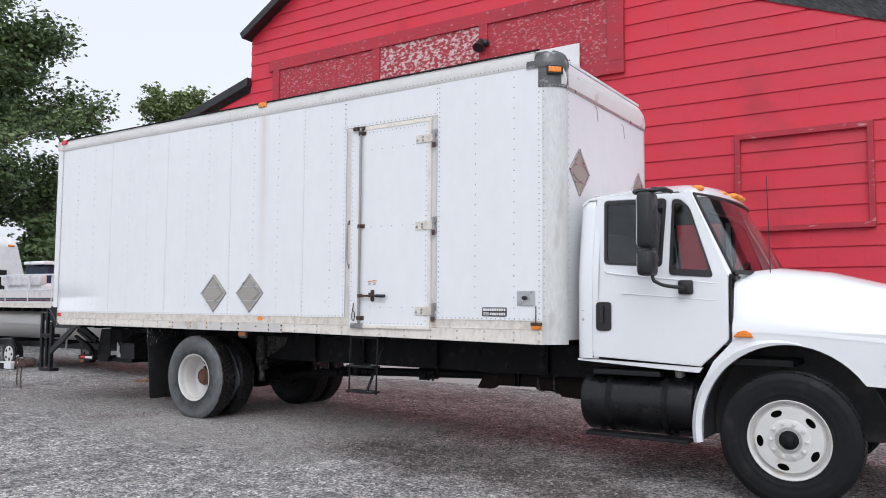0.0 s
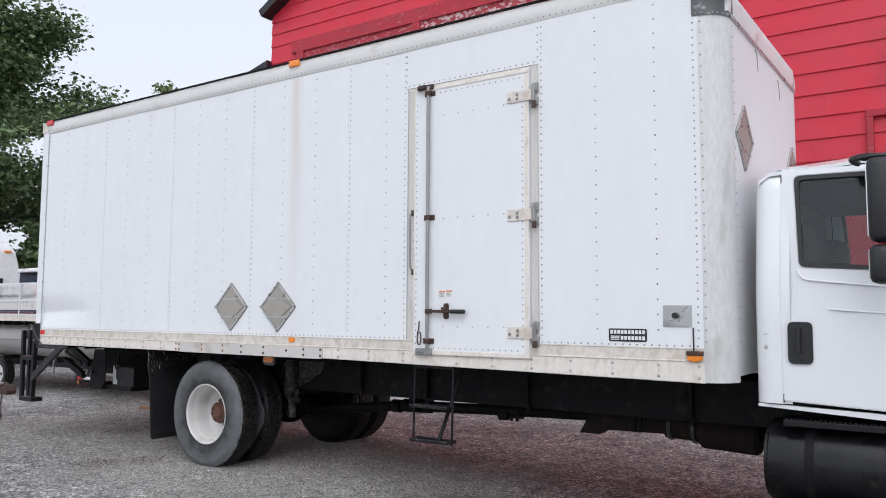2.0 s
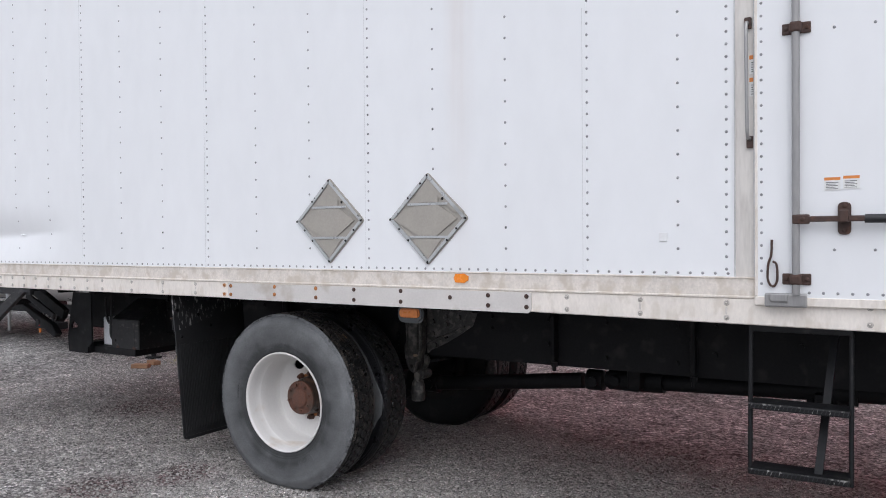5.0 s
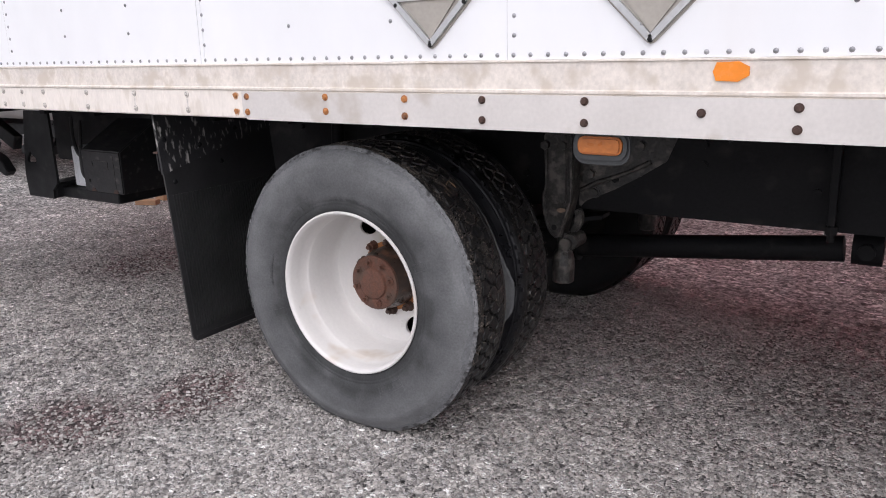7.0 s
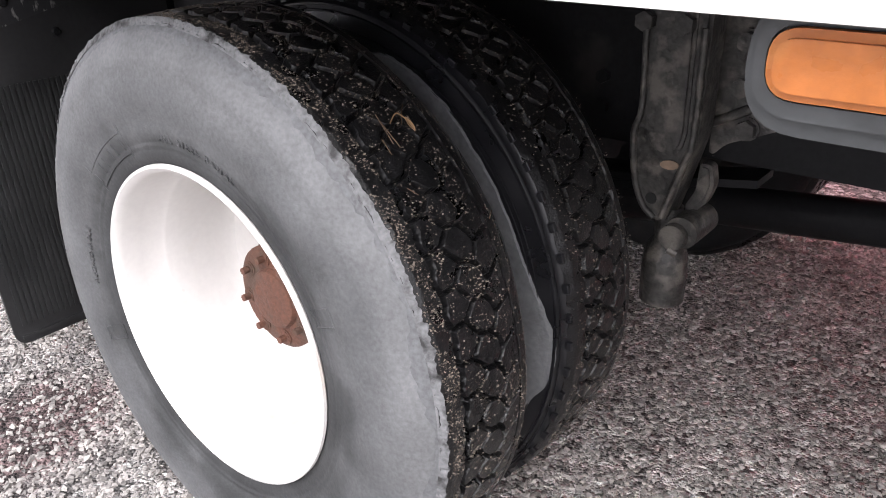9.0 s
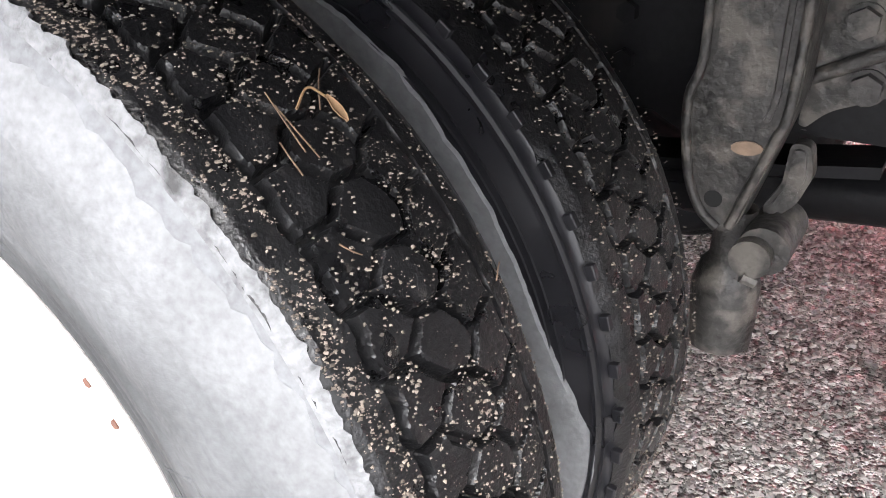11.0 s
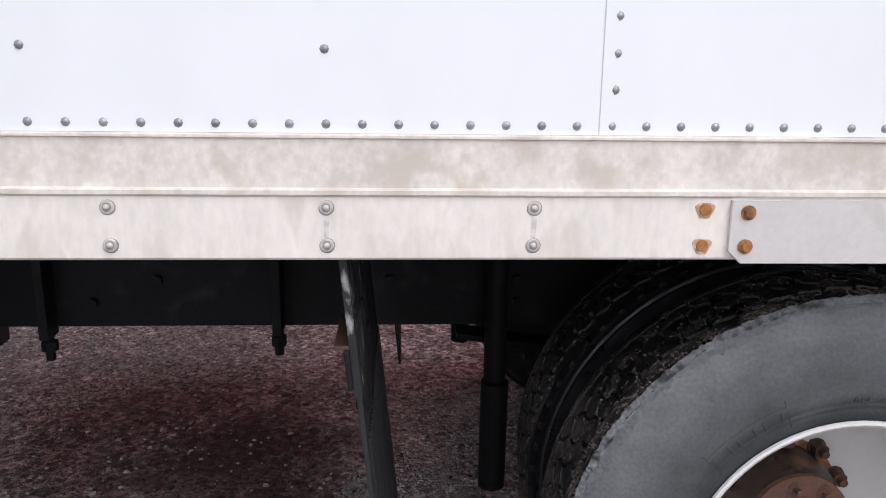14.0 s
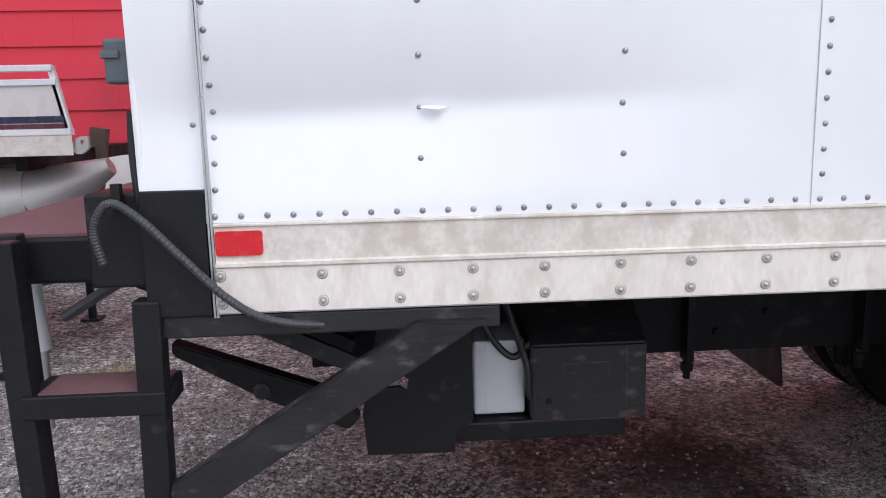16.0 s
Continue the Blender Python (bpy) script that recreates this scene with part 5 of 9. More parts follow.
    # hinges
    for z in (3.145, 2.252, 1.385):
        bm = bmesh.new()
        box(bm, -4.515, -4.31, Y0 - 0.032, Y0 - 0.022, z - 0.042, z + 0.042, 0.003)
        hinge = part("hinge", bm, M_RAIL, door, "painted strap hinge with a dark knuckle")
        bm = bmesh.new()
        rod(bm, (-4.292, Y0 - 0.032, z - 0.075), (-4.292, Y0 - 0.032, z + 0.075), 0.014, 10)
        box(bm, -4.30, -4.262, Y0 - 0.03, Y0 - 0.002, z + 0.02, z + 0.085, 0.004)
        box(bm, -4.30, -4.262, Y0 - 0.03, Y0 - 0.002, z - 0.085, z - 0.02, 0.004)
        part("knuckle", bm, M_RODS, hinge, "", 35)
        bm = bmesh.new()
        rod(bm, (-4.284, Y0 - 0.044, z - 0.105), (-4.284, Y0 - 0.044, z - 0.055), 0.017, 10)
        part("hinge_pin", bm, M_RUSTD, hinge, "rusty hinge pin end", 35)
        for dx, dz in ((-4.495, -0.012), (-4.43, 0.014), (-4.43, -0.018)):
            bm = bmesh.new()
            rod(bm, (dx, Y0 - 0.032, z + dz), (dx, Y0 - 0.034, z + dz), 0.013, 12)
            rod(bm, (dx, Y0 - 0.034, z + dz), (dx, Y0 - 0.040, z + dz), 0.0085, 6)
            part("hinge_bolt", bm, M_RODS, hinge)
    # grab bar in the jamb, pull hook and stickers
    bm = bmesh.new()
    xg = -5.415
    tube(bm, bend([(xg, Y0 - 0.002, 2.335), (xg - 0.002, Y0 - 0.032, 2.31), (xg, Y0 - 0.036, 2.1), (xg + 0.002, Y0 - 0.032, 1.895), (xg + 0.008, Y0 - 0.002, 1.865)]), 0.0075)
    gb = part("grab_bar", bm, M_RODS, truck, "steel grab bar in the door jamb", 40)
    for z, dx in ((2.335, 0), (1.855, 0.008)):
        bm = bmesh.new()
        box(bm, xg - 0.014 + dx, xg + 0.014 + dx, Y0 - 0.008, Y0 + 0.004, z - 0.024, z + 0.024, 0.004)
        part("foot", bm, M_RUSTD, gb)
    bm = bmesh.new()
    tube(bm, bend([(-5.322, Y0 - 0.03, 1.46), (-5.324, Y0 - 0.034, 1.40), (-5.335, Y0 - 0.034, 1.36), (-5.336, Y0 - 0.034, 1.30), (-5.318, Y0 - 0.034, 1.275), (-5.302, Y0 - 0.034, 1.30), (-5.304, Y0 - 0.034, 1.36), (-5.318, Y0 - 0.036, 1.375)]), 0.0048)
    part("pull_hook", bm, M_RUSTD, truck, "rusty wire pull hook", 40)
    for x, z, ww, hh, y in ((-5.41, 2.13, 0.075, 0.075, Y0 + 0.002), (-5.41, 2.04, 0.075, 0.075, Y0 + 0.002), (-5.135, 1.648, 0.056, 0.05, Y0 - 0.0235), (-5.07, 1.652, 0.056, 0.05, Y0 - 0.0235)):
        bm = bmesh.new()
        box(bm, x, x + ww, y - 0.0008, y + 0.001, z, z + hh)
        st = part("warning_sticker", bm, M_STICK, truck, "white warning sticker with an orange band")
        bm = bmesh.new()
        box(bm, x, x + ww, y - 0.0014, y - 0.0009, z + hh * 0.78, z + hh)
        part("band", bm, M_STICKO, st)
        bm = bmesh.new()
        for k in range(5):
            box(bm, x + ww * 0.1, x + ww * (0.85 - 0.15 * (k % 2)), y - 0.0014, y - 0.0009, z + hh * (0.1 + 0.12 * k), z + hh * (0.14 + 0.12 * k))
        part("print_lines", bm, M_INK, st)


def build_badges():
    bm = bmesh.new()
    plate(bm, rounded([(-3.732, 1.341), (-3.464, 1.341), (-3.464, 1.428), (-3.732, 1.428)], 0.012), [], lambda u, v, w: (u, Y0 - 0.010 + w, v), 0.004)
    sg = part("maker_plate", bm, M_INK, truck, "black maker's plate with white bars")
    bm = bmesh.new()
    yf, yb = Y0 - 0.0113, Y0 - 0.0101
    for k in range(10):
        box(bm, -3.720 + 0.0250 * k, -3.720 + 0.0250 * k + 0.0185, yf, yb, 1.393, 1.418)
    for k in range(7):
        box(bm, -3.646 + 0.0250 * k, -3.646 + 0.0250 * k + 0.0185, yf, yb, 1.353, 1.378)
    for k in range(3):
        box(bm, -3.718, -3.656, yf, yb, 1.352 + 0.0105 * k, 1.358 + 0.0105 * k)
    part("printed_bars", bm, M_WINK, sg)
    # checker-plate with a breather knob
    bm = bmesh.new()
    box(bm, -3.352, -3.164, Y0 - 0.014, Y0 - 0.007, 1.447, 1.585, 0.001)
    cp = part("checker_plate", bm, M_ALU, truck, "small aluminium checker plate with a black knob")
    bm = bmesh.new()
    for i in range(9):
        for k in range(7):
            x, z = -3.34 + 0.0205 * i, 1.456 + 0.0195 * k
            s = 1 if (i + k) % 2 else -1
            beam(bm, (x - 0.009, Y0 - 0.0148, z - 0.009 * s), (x + 0.009, Y0 - 0.0148, z + 0.009 * s), 0.0045, 0.0035)
    part("checker_bars", bm, M_ALU, cp, kind="stuff")
    bm = bmesh.new()
    rod(bm, (-3.265, Y0 - 0.012, 1.518), (-3.265, Y0 - 0.050, 1.518), 0.019, 14)
    part("knob", bm, M_PLASTIC, cp, "", 40)


build_side()
build_shell()
build_rail()
build_door()
build_badges()
for px, pz in ((-7.585, 1.574), (-6.948, 1.574)):
    placard(px, pz)
for py in (6.55, 8.20):
    placard(py, 2.735, "x", X_FRONT)


# ---- wheels ----
R_TYRE, W_TYRE = 0.526, 0.28
AX_R, AX_F = (-8.036, 0.511), (-1.03, 0.425)


V_OUT, V_IN = -0.128, 0.078
PITCHES = 63


def tread_lines():
    """Groove centre lines of one pitch, along and across the tread, each with its half width."""
    wide, slim = 0.0033, 0.0013
    lines = [([(0, -81), (13, -86), (30, -84), (36, -80), (52.5, -81)], 0.0040)]
    lines.append(([(0, -81), (2, -66), (4, -52)], wide))
    lines.append(([(4, -52), (-7, -48), (-17, -38), (-26, -29)], wide))
    lines.append(([(4, -52), (15, -43), (26.5, -29)], wide))
    lines.append(([(-26, -29), (-28, -17), (-30, -8)], wide))
    lines.append(([(-30, -8), (-22, 3), (-11, 10)], wide))
    lines.append(([(-11, 10), (6, 5), (22.5, -8)], wide))
    lines.append(([(-11, 10), (-4, 24), (4, 40)], 0.0026))
    lines.append(([(0, 46), (52.5, 46)], slim))
    return lines


def tread_mesh(name, material, nu=1764, nv=114):
    """Worn hexagonal blocks in three rows beside a stepped groove, with plain shoulder ribs and a rounded inner edge."""
    length = math.tau * R_TYRE
    pitch = length / PITCHES
    s = np.arange(nu) / nu * length
    v = np.linspace(V_OUT, V_IN, nv)
    S, V = np.meshgrid(s, v, indexing="ij")
    wob = np.array([[noise.noise(Vector((a * 22, b * 60, 3.0))) for b in v[::2]] for a in s[::4]])
    wob = np.repeat(np.repeat(wob, 4, 0)[:nu], 2, 1)[:, :nv]
    Sl = (S + 0.0012 * np.sin(S * 61 + V * 80)) % pitch
    Vl = V + 0.0006 * np.sin(S * 143)
    g = np.zeros(S.shape)
    for line, half in tread_lines():
        for (a0, b0), (a1, b1) in zip(line, line[1:]):
            k = pitch / 0.0525 / 1000
            ax, ay, dx, dy = a0 * k, b0 / 1000, (a1 - a0) * k, (b1 - b0) / 1000
            for turn in (-pitch, 0.0, pitch):
                t = np.clip(((Sl - ax - turn) * dx + (Vl - ay) * dy) / (dx * dx + dy * dy), 0, 1)
                d = np.hypot(Sl - ax - turn - t * dx, Vl - ay - t * dy)
                g = np.maximum(g, np.clip((half + 0.0009 - d) / 0.0016, 0, 1))
    mid = (V_OUT + V_IN) / 2
    crown = 0.006 * ((V - mid) / 0.103) ** 2
    chip = np.clip((-V - 0.112) / 0.016, 0, 1)
    ragged = np.array([noise.noise(Vector((a * 30, 9.0, 7.0))) for a in s])[:, None]
    droop = 0.016 * np.clip((V - 0.062) / 0.016, 0, 1) ** 2
    rad = R_TYRE - crown - 0.012 * g - chip * (0.007 + 0.007 * np.maximum(ragged, -0.2)) - droop + wob * 0.0009
    ang = s / R_TYRE
    X, Z = rad * np.cos(ang)[:, None], rad * np.sin(ang)[:, None]
    Yy = V + W_TYRE / 2
    verts = np.stack([X, Yy, Z], -1).reshape(-1, 3)
    verts[:, 2] = np.where(verts[:, 2] < -0.497, -0.497 + (verts[:, 2] + 0.497) * 0.48, verts[:, 2])
    i, j = np.meshgrid(np.arange(nu), np.arange(nv - 1), indexing="ij")
    i2 = (i + 1) % nu
    quads = np.stack([i * nv + j, i * nv + j + 1, i2 * nv + j + 1, i2 * nv + j], -1).reshape(-1, 4)
    me = bpy.data.meshes.new(name)
    me.from_pydata(verts.tolist(), [], quads.tolist())
    me.materials.append(material)
    me.polygons.foreach_set("use_smooth", np.ones(len(me.polygons), bool))
    me.set_sharp_from_angle(angle=radians(30))
    return me


WALL = [(0.286, 0.020), (0.294, 0.006), (0.306, 0.000), (0.318, -0.0025), (0.320, -0.002), (0.324, -0.0025), (0.326, -0.0036), (0.330, -0.0044), (0.332, -0.004), (0.336, -0.005), (0.338, -0.0062), (0.360, -0.0115), (0.364, -0.0105), (0.385, -0.0155), (0.410, -0.0185), (0.435, -0.0180), (0.456, -0.0145), (0.460, -0.0155), (0.478, -0.0085), (0.494, 0.0015), (0.505, 0.0095), (0.512, 0.0135)]


def wall_y(r):
    """How far the outer sidewall stands out at the radius r."""
    return float(np.interp(r, [p[0] for p in WALL], [p[1] for p in WALL]))


def settle(ob):
    """Flattens a tyre part where it bears on the ground."""
    for w in ob.data.vertices:
        if w.co.z < -0.497:
            w.co.z = -0.497 + (w.co.z + 0.497) * 0.48


def sidewall_profile(side):
    pr = list(WALL)
    if side == -2:
        pr = [(0.286, 0.020), (0.294, 0.006), (0.34, -0.001), (0.40, -0.003), (0.452, -0.002)]
        for r, high, wide in ((0.457, 0.0015, 0.002), (0.466, 0.0015, 0.002), (0.490, 0.004, 0.005), (0.501, 0.006, 0.006)):
            base = -0.002 + 0.0135 * ((r - 0.45) / 0.062) ** 1.6
            pr += [(r, base), (r + 0.3 * wide, base - high), (r + 0.8 * wide, base - high), (r + wide, base + 0.001)]
        pr += [(0.5125, 0.0135)]
    if side > 0:
        pr = [(0.286, 0.020), (0.294, 0.006), (0.34, -0.002), (0.41, -0.004), (0.45, 0.004), (0.48, 0.022), (0.498, 0.048), (0.5035, 0.062), (0.504, 0.0645)]
    return pr if side < 0 else [(r, W_TYRE - y) for r, y in pr]


def letters(text, r, mid, size, y, depth=0.003):
    """Raised letters read clockwise round a sidewall, centred at the angle mid."""
    bm = bmesh.new()
    step = size * 0.86 / r
    for k, ch in enumerate(text):
        if ch == " ":
            continue
        cu = bpy.data.curves.new("letter", "FONT")
        cu.body, cu.size, cu.extrude, cu.align_x = ch, size * 1.35, depth / 2, "CENTER"
        ob = bpy.data.objects.new("letter", cu)
        me = bpy.data.meshes.new_from_object(ob)
        a = mid + step * ((len(text) - 1) / 2 - k)
        x, z = Vector((math.sin(a), 0, -math.cos(a))), Vector((math.cos(a), 0, math.sin(a)))
        m = Matrix((x, z, Vector((0, -1, 0)))).transposed().to_4x4()
        m.translation = r * z + Vector((0, y, 0))
        me.transform(m)
        bm.from_mesh(me)
        bpy.data.objects.remove(ob)
        bpy.data.curves.remove(cu)
        bpy.data.meshes.remove(me)
    return bm


def lug(bm, r, a, y0, y1, size=0.017):
    x, z = r * math.cos(a), r * math.sin(a)
    rod(bm, (x, y0, z), (x, y0 - 0.004, z), size * 1.25, 10)
    rod(bm, (x, y0 - 0.004, z), (x, y1 + 0.014, z), size, 6)
    rod(bm, (x, y1 + 0.014, z), (x, y1, z), size * 0.55, 8)


TREAD_NEAR = tread_mesh("tread", M_RUBBER)
TREAD_MID = tread_mesh("tread", M_RUBBER, 1008, 70)
TREAD_FAR = tread_mesh("tread", M_RUBBER, 504, 30)


def rear_wheel(at, facing=-1, outer=True, near=True):
    """One wheel of a dual pair. facing -1: its outside looks to -y. The outer one shows a deep white dish and a rusty hub."""
    bm = bmesh.new()
    lip = [(0.286, 0.026), (0.292, 0.010), (0.297, 0.002), (0.296, -0.003), (0.291, -0.0045), (0.2845, 0.000), (0.281, 0.012), (0.279, 0.05), (0.277, 0.088), (0.273, 0.094), (0.271, 0.10), (0.269, 0.150), (0.267, 0.222), (0.262, 0.244), (0.255, 0.250)]
    lathe(bm, lip, 72)
    holes = [oval(0.207 * math.cos(t), 0.207 * math.sin(t), 0.044, 0.032, t + math.pi / 2) for t in (math.radians(118), math.radians(-62))]

    def dish(u, v, w):
        r = math.hypot(u, v)
        return (u, 0.250 + 0.014 * math.sin(min(1, max(0, (0.256 - r) / 0.09)) * math.pi / 2) + w, v)
    plate(bm, circle(0.256, 60), [circle(0.118, 36)] + holes, dish, 0.010)
    lathe(bm, [(0.256, 0.260), (0.264, 0.263), (0.270, 0.266), (0.286, 0.270), (0.296, 0.278)], 60)
    # inner and far rims are coloured dark in place of under-truck shade
    wheel = part("wheel", bm, M_RIM if near and outer else M_RIMD, truck, "white dished steel wheel with rusty centre" if near and outer else "dark steel wheel, under-truck shade put into its colour", 40, at)
    if facing > 0:
        wheel.rotation_euler = (0, 0, math.pi)
    # far tyres get matt black rubber, which stands in for shade too
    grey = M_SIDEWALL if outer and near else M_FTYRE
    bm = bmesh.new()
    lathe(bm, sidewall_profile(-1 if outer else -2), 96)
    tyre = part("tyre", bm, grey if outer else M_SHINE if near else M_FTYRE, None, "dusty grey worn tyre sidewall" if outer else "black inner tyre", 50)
    bm = bmesh.new()
    lathe(bm, sidewall_profile(1), 72)
    back = part("inner_sidewall", bm, M_SHINE if near else M_FTYRE, None, "glossy black inner sidewall", 50)
    tread = part("tread", (TREAD_NEAR if outer else TREAD_MID) if near else TREAD_FAR, M_RUBBER, None, "black block tread packed with grit")
    kids = [tyre, back, tread]
    if outer:
        # ragged worn band where the sidewall laps over the tread's edge
        bm = bmesh.new()
        rings = []
        for q in range(6):
            ring = []
            u = q / 5
            for k in range(1080):
                a = math.tau * k / 1080
                c, n = math.cos(a), math.sin(a)
                rag = 0.45 + 0.5 * grain((c * 9, n * 9, 0), 3.0) + 0.45 * grain((c * 30, n * 30, 0), 2.0)
                chunk = max(0.0, grain((c * 34, n * 34, 0), 2.0)) + 0.5 * max(0.0, grain((c * 90, n * 90, 0), 2.0))
                y = 0.0108 + u * (0.003 + 0.011 * max(0.0, rag) + 0.007 * chunk)
                pit = 0.0022 * max(0.0, grain((c * 60, n * 60, u * 5), 2.0)) + 0.0012 * max(0.0, grain((c * 150, n * 150, u * 9), 2.0))
                r = 0.5095 + (0.0125 + 0.0012 * rag) * math.sin(u * math.pi / 2) + (0.0012 if q < 5 else -0.003) - (pit if 0 < q < 5 else 0.0)
                ring.append(bm.verts.new((r * c, y, r * n)))
            rings.append(ring)
        for u, v in zip(rings, rings[1:]):
            for k in range(1080):
                bm.faces.new((u[k], u[(k + 1) % 1080], v[(k + 1) % 1080], v[k]))
        bmesh.ops.recalc_face_normals(bm, faces=bm.faces)
        kids.append(part("worn_shoulder", bm, M_WORN if near else M_FTYRE, None, "ragged pale worn tyre shoulder", 35))
    if outer and near:
        bm = bmesh.new()
        rings = []
        for q in range(5):
            ring = []
            for k in range(360):
                a = math.tau * k / 360
                rag = 0.55 + 0.8 * grain((math.cos(a) * 5, math.sin(a) * 5, 4), 1.1) + 0.35 * grain((math.cos(a) * 13, math.sin(a) * 13, 4), 2.0) + 0.30 * grain((math.cos(a) * 40, math.sin(a) * 40, 4), 2.0)
                r = 0.5115 - (q / 4) * (0.004 + 0.017 * max(0.0, rag))
                y = wall_y(r)
                ring.append(bm.verts.new((r * math.cos(a), y - (0.0012 if 0 < q < 4 else 0.0 if q == 0 else -0.0006), r * math.sin(a))))
            rings.append(ring)
        for u, v in zip(rings, rings[1:]):
            for k in range(360):
                bm.faces.new((u[k], u[(k + 1) % 360], v[(k + 1) % 360], v[k]))
        bmesh.ops.recalc_face_normals(bm, faces=bm.faces)
        kids.append(part("scuffed_edge", bm, M_SCUFF, None, "pale scuffed band on the tyre's edge", 35))
    if outer:
        bm = bmesh.new()
        lathe(bm, [(0.0, 0.134), (0.047, 0.135), (0.056, 0.139), (0.060, 0.148), (0.095, 0.149), (0.102, 0.153), (0.102, 0.165), (0.096, 0.169)], 40)
        kids.append(part("axle_flange", bm, M_RUST, None, "rusty axle flange", 40))
        bm = bmesh.new()
        lathe(bm, [(0.085, 0.168), (0.097, 0.170), (0.100, 0.180), (0.106, 0.198), (0.114, 0.214), (0.117, 0.27), (0.122, 0.29)], 40)
        kids.append(part("hub_barrel", bm, M_BARREL, None, "oily brown hub barrel", 40))
        bm = bmesh.new()
        lathe(bm, [(0.115, 0.2625), (0.128, 0.2618), (0.133, 0.2622), (0.134, 0.2635), (0.115, 0.264)], 40)
        kids.append(part("rust_ring", bm, M_RUSTO, None, "orange rust bleeding round the hub", 40))
        for k, size in ((0, 26), (1, 18), (5, 24), (6, 20), (9, 22)):
            a = math.tau * (k + 0.5) / 10
            bm = bmesh.new()
            rr = 0.134
            blot = [(rr * math.cos(a) + 0.001 * size * (1 + 0.3 * math.sin(3 * t + k)) * math.cos(t), rr * math.sin(a) + 0.001 * size * (1 + 0.3 * math.cos(2 * t + k)) * math.sin(t)) for t in (math.tau * i / 18 for i in range(18))]
            plate(bm, blot, [], lambda u, v, w: (u, 0.2615 + w, v), 0.002)
            kids.append(part("rust_bleed", bm, M_RUSTO, None, "orange rust round a lug"))
        for k in range(8):
            a = math.tau * (k + 0.3) / 8
            bm = bmesh.new()
            lug(bm, 0.079, a, 0.150, 0.1305, 0.0125)
            kids.append(part("axle_bolt", bm, M_RUST, None, "", 30))
        for k in range(10):
            a = math.tau * (k + 0.5) / 10
            bm = bmesh.new()
            lug(bm, 0.134, a, 0.262, 0.222, 0.0165)
            kids.append(part("lug_nut", bm, M_RUSTD if k % 3 else M_RUST, None, "", 30))
        if near:
            for text, r, mid, size in (("ALL STEEL RADIAL", 0.338, 79, 0.0135), ("REGROOVABLE", 0.352, 172, 0.0135)):
                kids.append(part("raised_lettering", letters(text, r, math.radians(mid), size, wall_y(r) - 0.0014, 0.0040), M_SIDEWALL, None, "moulded sidewall lettering"))
            for mid, wd, r0, r1 in ((127, 26, 0.325, 0.362), (-60, 18, 0.345, 0.375)):
                bm = bmesh.new()
                n, nb = 14, 6 if mid > 0 else 4
                for r in (r0, r1):
                    tube(bm, [(r * math.cos(math.radians(mid + wd * (i / n - 0.5))), wall_y(r) - 0.0003, r * math.sin(math.radians(mid + wd * (i / n - 0.5)))) for i in range(n + 1)], 0.0014, 5)
                for k in range(nb):
                    a = math.radians(mid - wd / 2 + wd * (k + 0.5) / nb)
                    tube(bm, [(rr * math.cos(a + 0.02 * (k % 2)), wall_y(rr), rr * math.sin(a + 0.02 * (k % 2))) for rr in (r0 + 0.008, r1 - 0.008)], 0.0022, 5)
                for s in (-0.5, 0.5):
                    a = math.radians(mid + wd * s)
                    tube(bm, [(rr * math.cos(a), wall_y(rr) - 0.0003, rr * math.sin(a)) for rr in (r0 - 0.01, r0 + 0.01, r1, r1 + 0.015)], 0.0014, 5)
                kids.append(part("moulded_marking", bm, M_SIDEWALL, None, "moulded sidewall marking"))
            for a0 in (24, 200):
                bm = bmesh.new()
                a = math.radians(a0)
                x, z = Vector((math.cos(a), 0, math.sin(a))), Vector((-math.sin(a), 0, math.cos(a)))
                loop = [0.322 * x - 0.014 * z, 0.376 * x - 0.014 * z, 0.376 * x + 0.014 * z, 0.322 * x + 0.014 * z]
                tube(bm, [p + Vector((0, wall_y(p.length) - 0.0004, 0)) for p in loop + loop[:1]], 0.0015, 5)
                kids.append(part("wear_mark", bm, M_SIDEWALL, None, "moulded box outline"))
    for k in kids:
        k.parent = wheel
        if k.name.split(".")[0] in ("tyre", "inner_sidewall", "worn_shoulder", "scuffed_edge"):
            settle(k)
    if outer and near:
        rng = random.Random(21)
        spots = []
        while len(spots) < 19000:
            a, v = rng.uniform(math.radians(-20), math.radians(205)), rng.uniform(-0.118, 0.074)
            clod = grain((a * 9, v * 30, 0), 1.0) + 0.6 * grain((a * 40, v * 120, 0), 1.0)
            keep = 0.0 if abs(v + 0.082) < 0.006 else 0.62 + 1.6 * clod if v < -0.088 else 0.14 + 0.40 * clod if v < 0.046 else 0.20 + 0.45 * clod
            if rng.random() > keep:
                continue
            r = R_TYRE - 0.006 * ((v + 0.025) / 0.103) ** 2 + 0.0002 - 0.016 * max(0.0, (v - 0.062) / 0.016) ** 2
            spots.append(((r * math.cos(a), W_TYRE / 2 + v, r * math.sin(a)), rng.choice((0.0007, 0.0008, 0.0010, 0.0011, 0.0013, 0.0016, 0.0021, 0.0028, 0.0040))))
        g = scatter_stones("tread_grit", spots, M_PEBBLE, None, "pale grit stuck in the tread", "", seed=8)
        g.parent = wheel
    return wheel


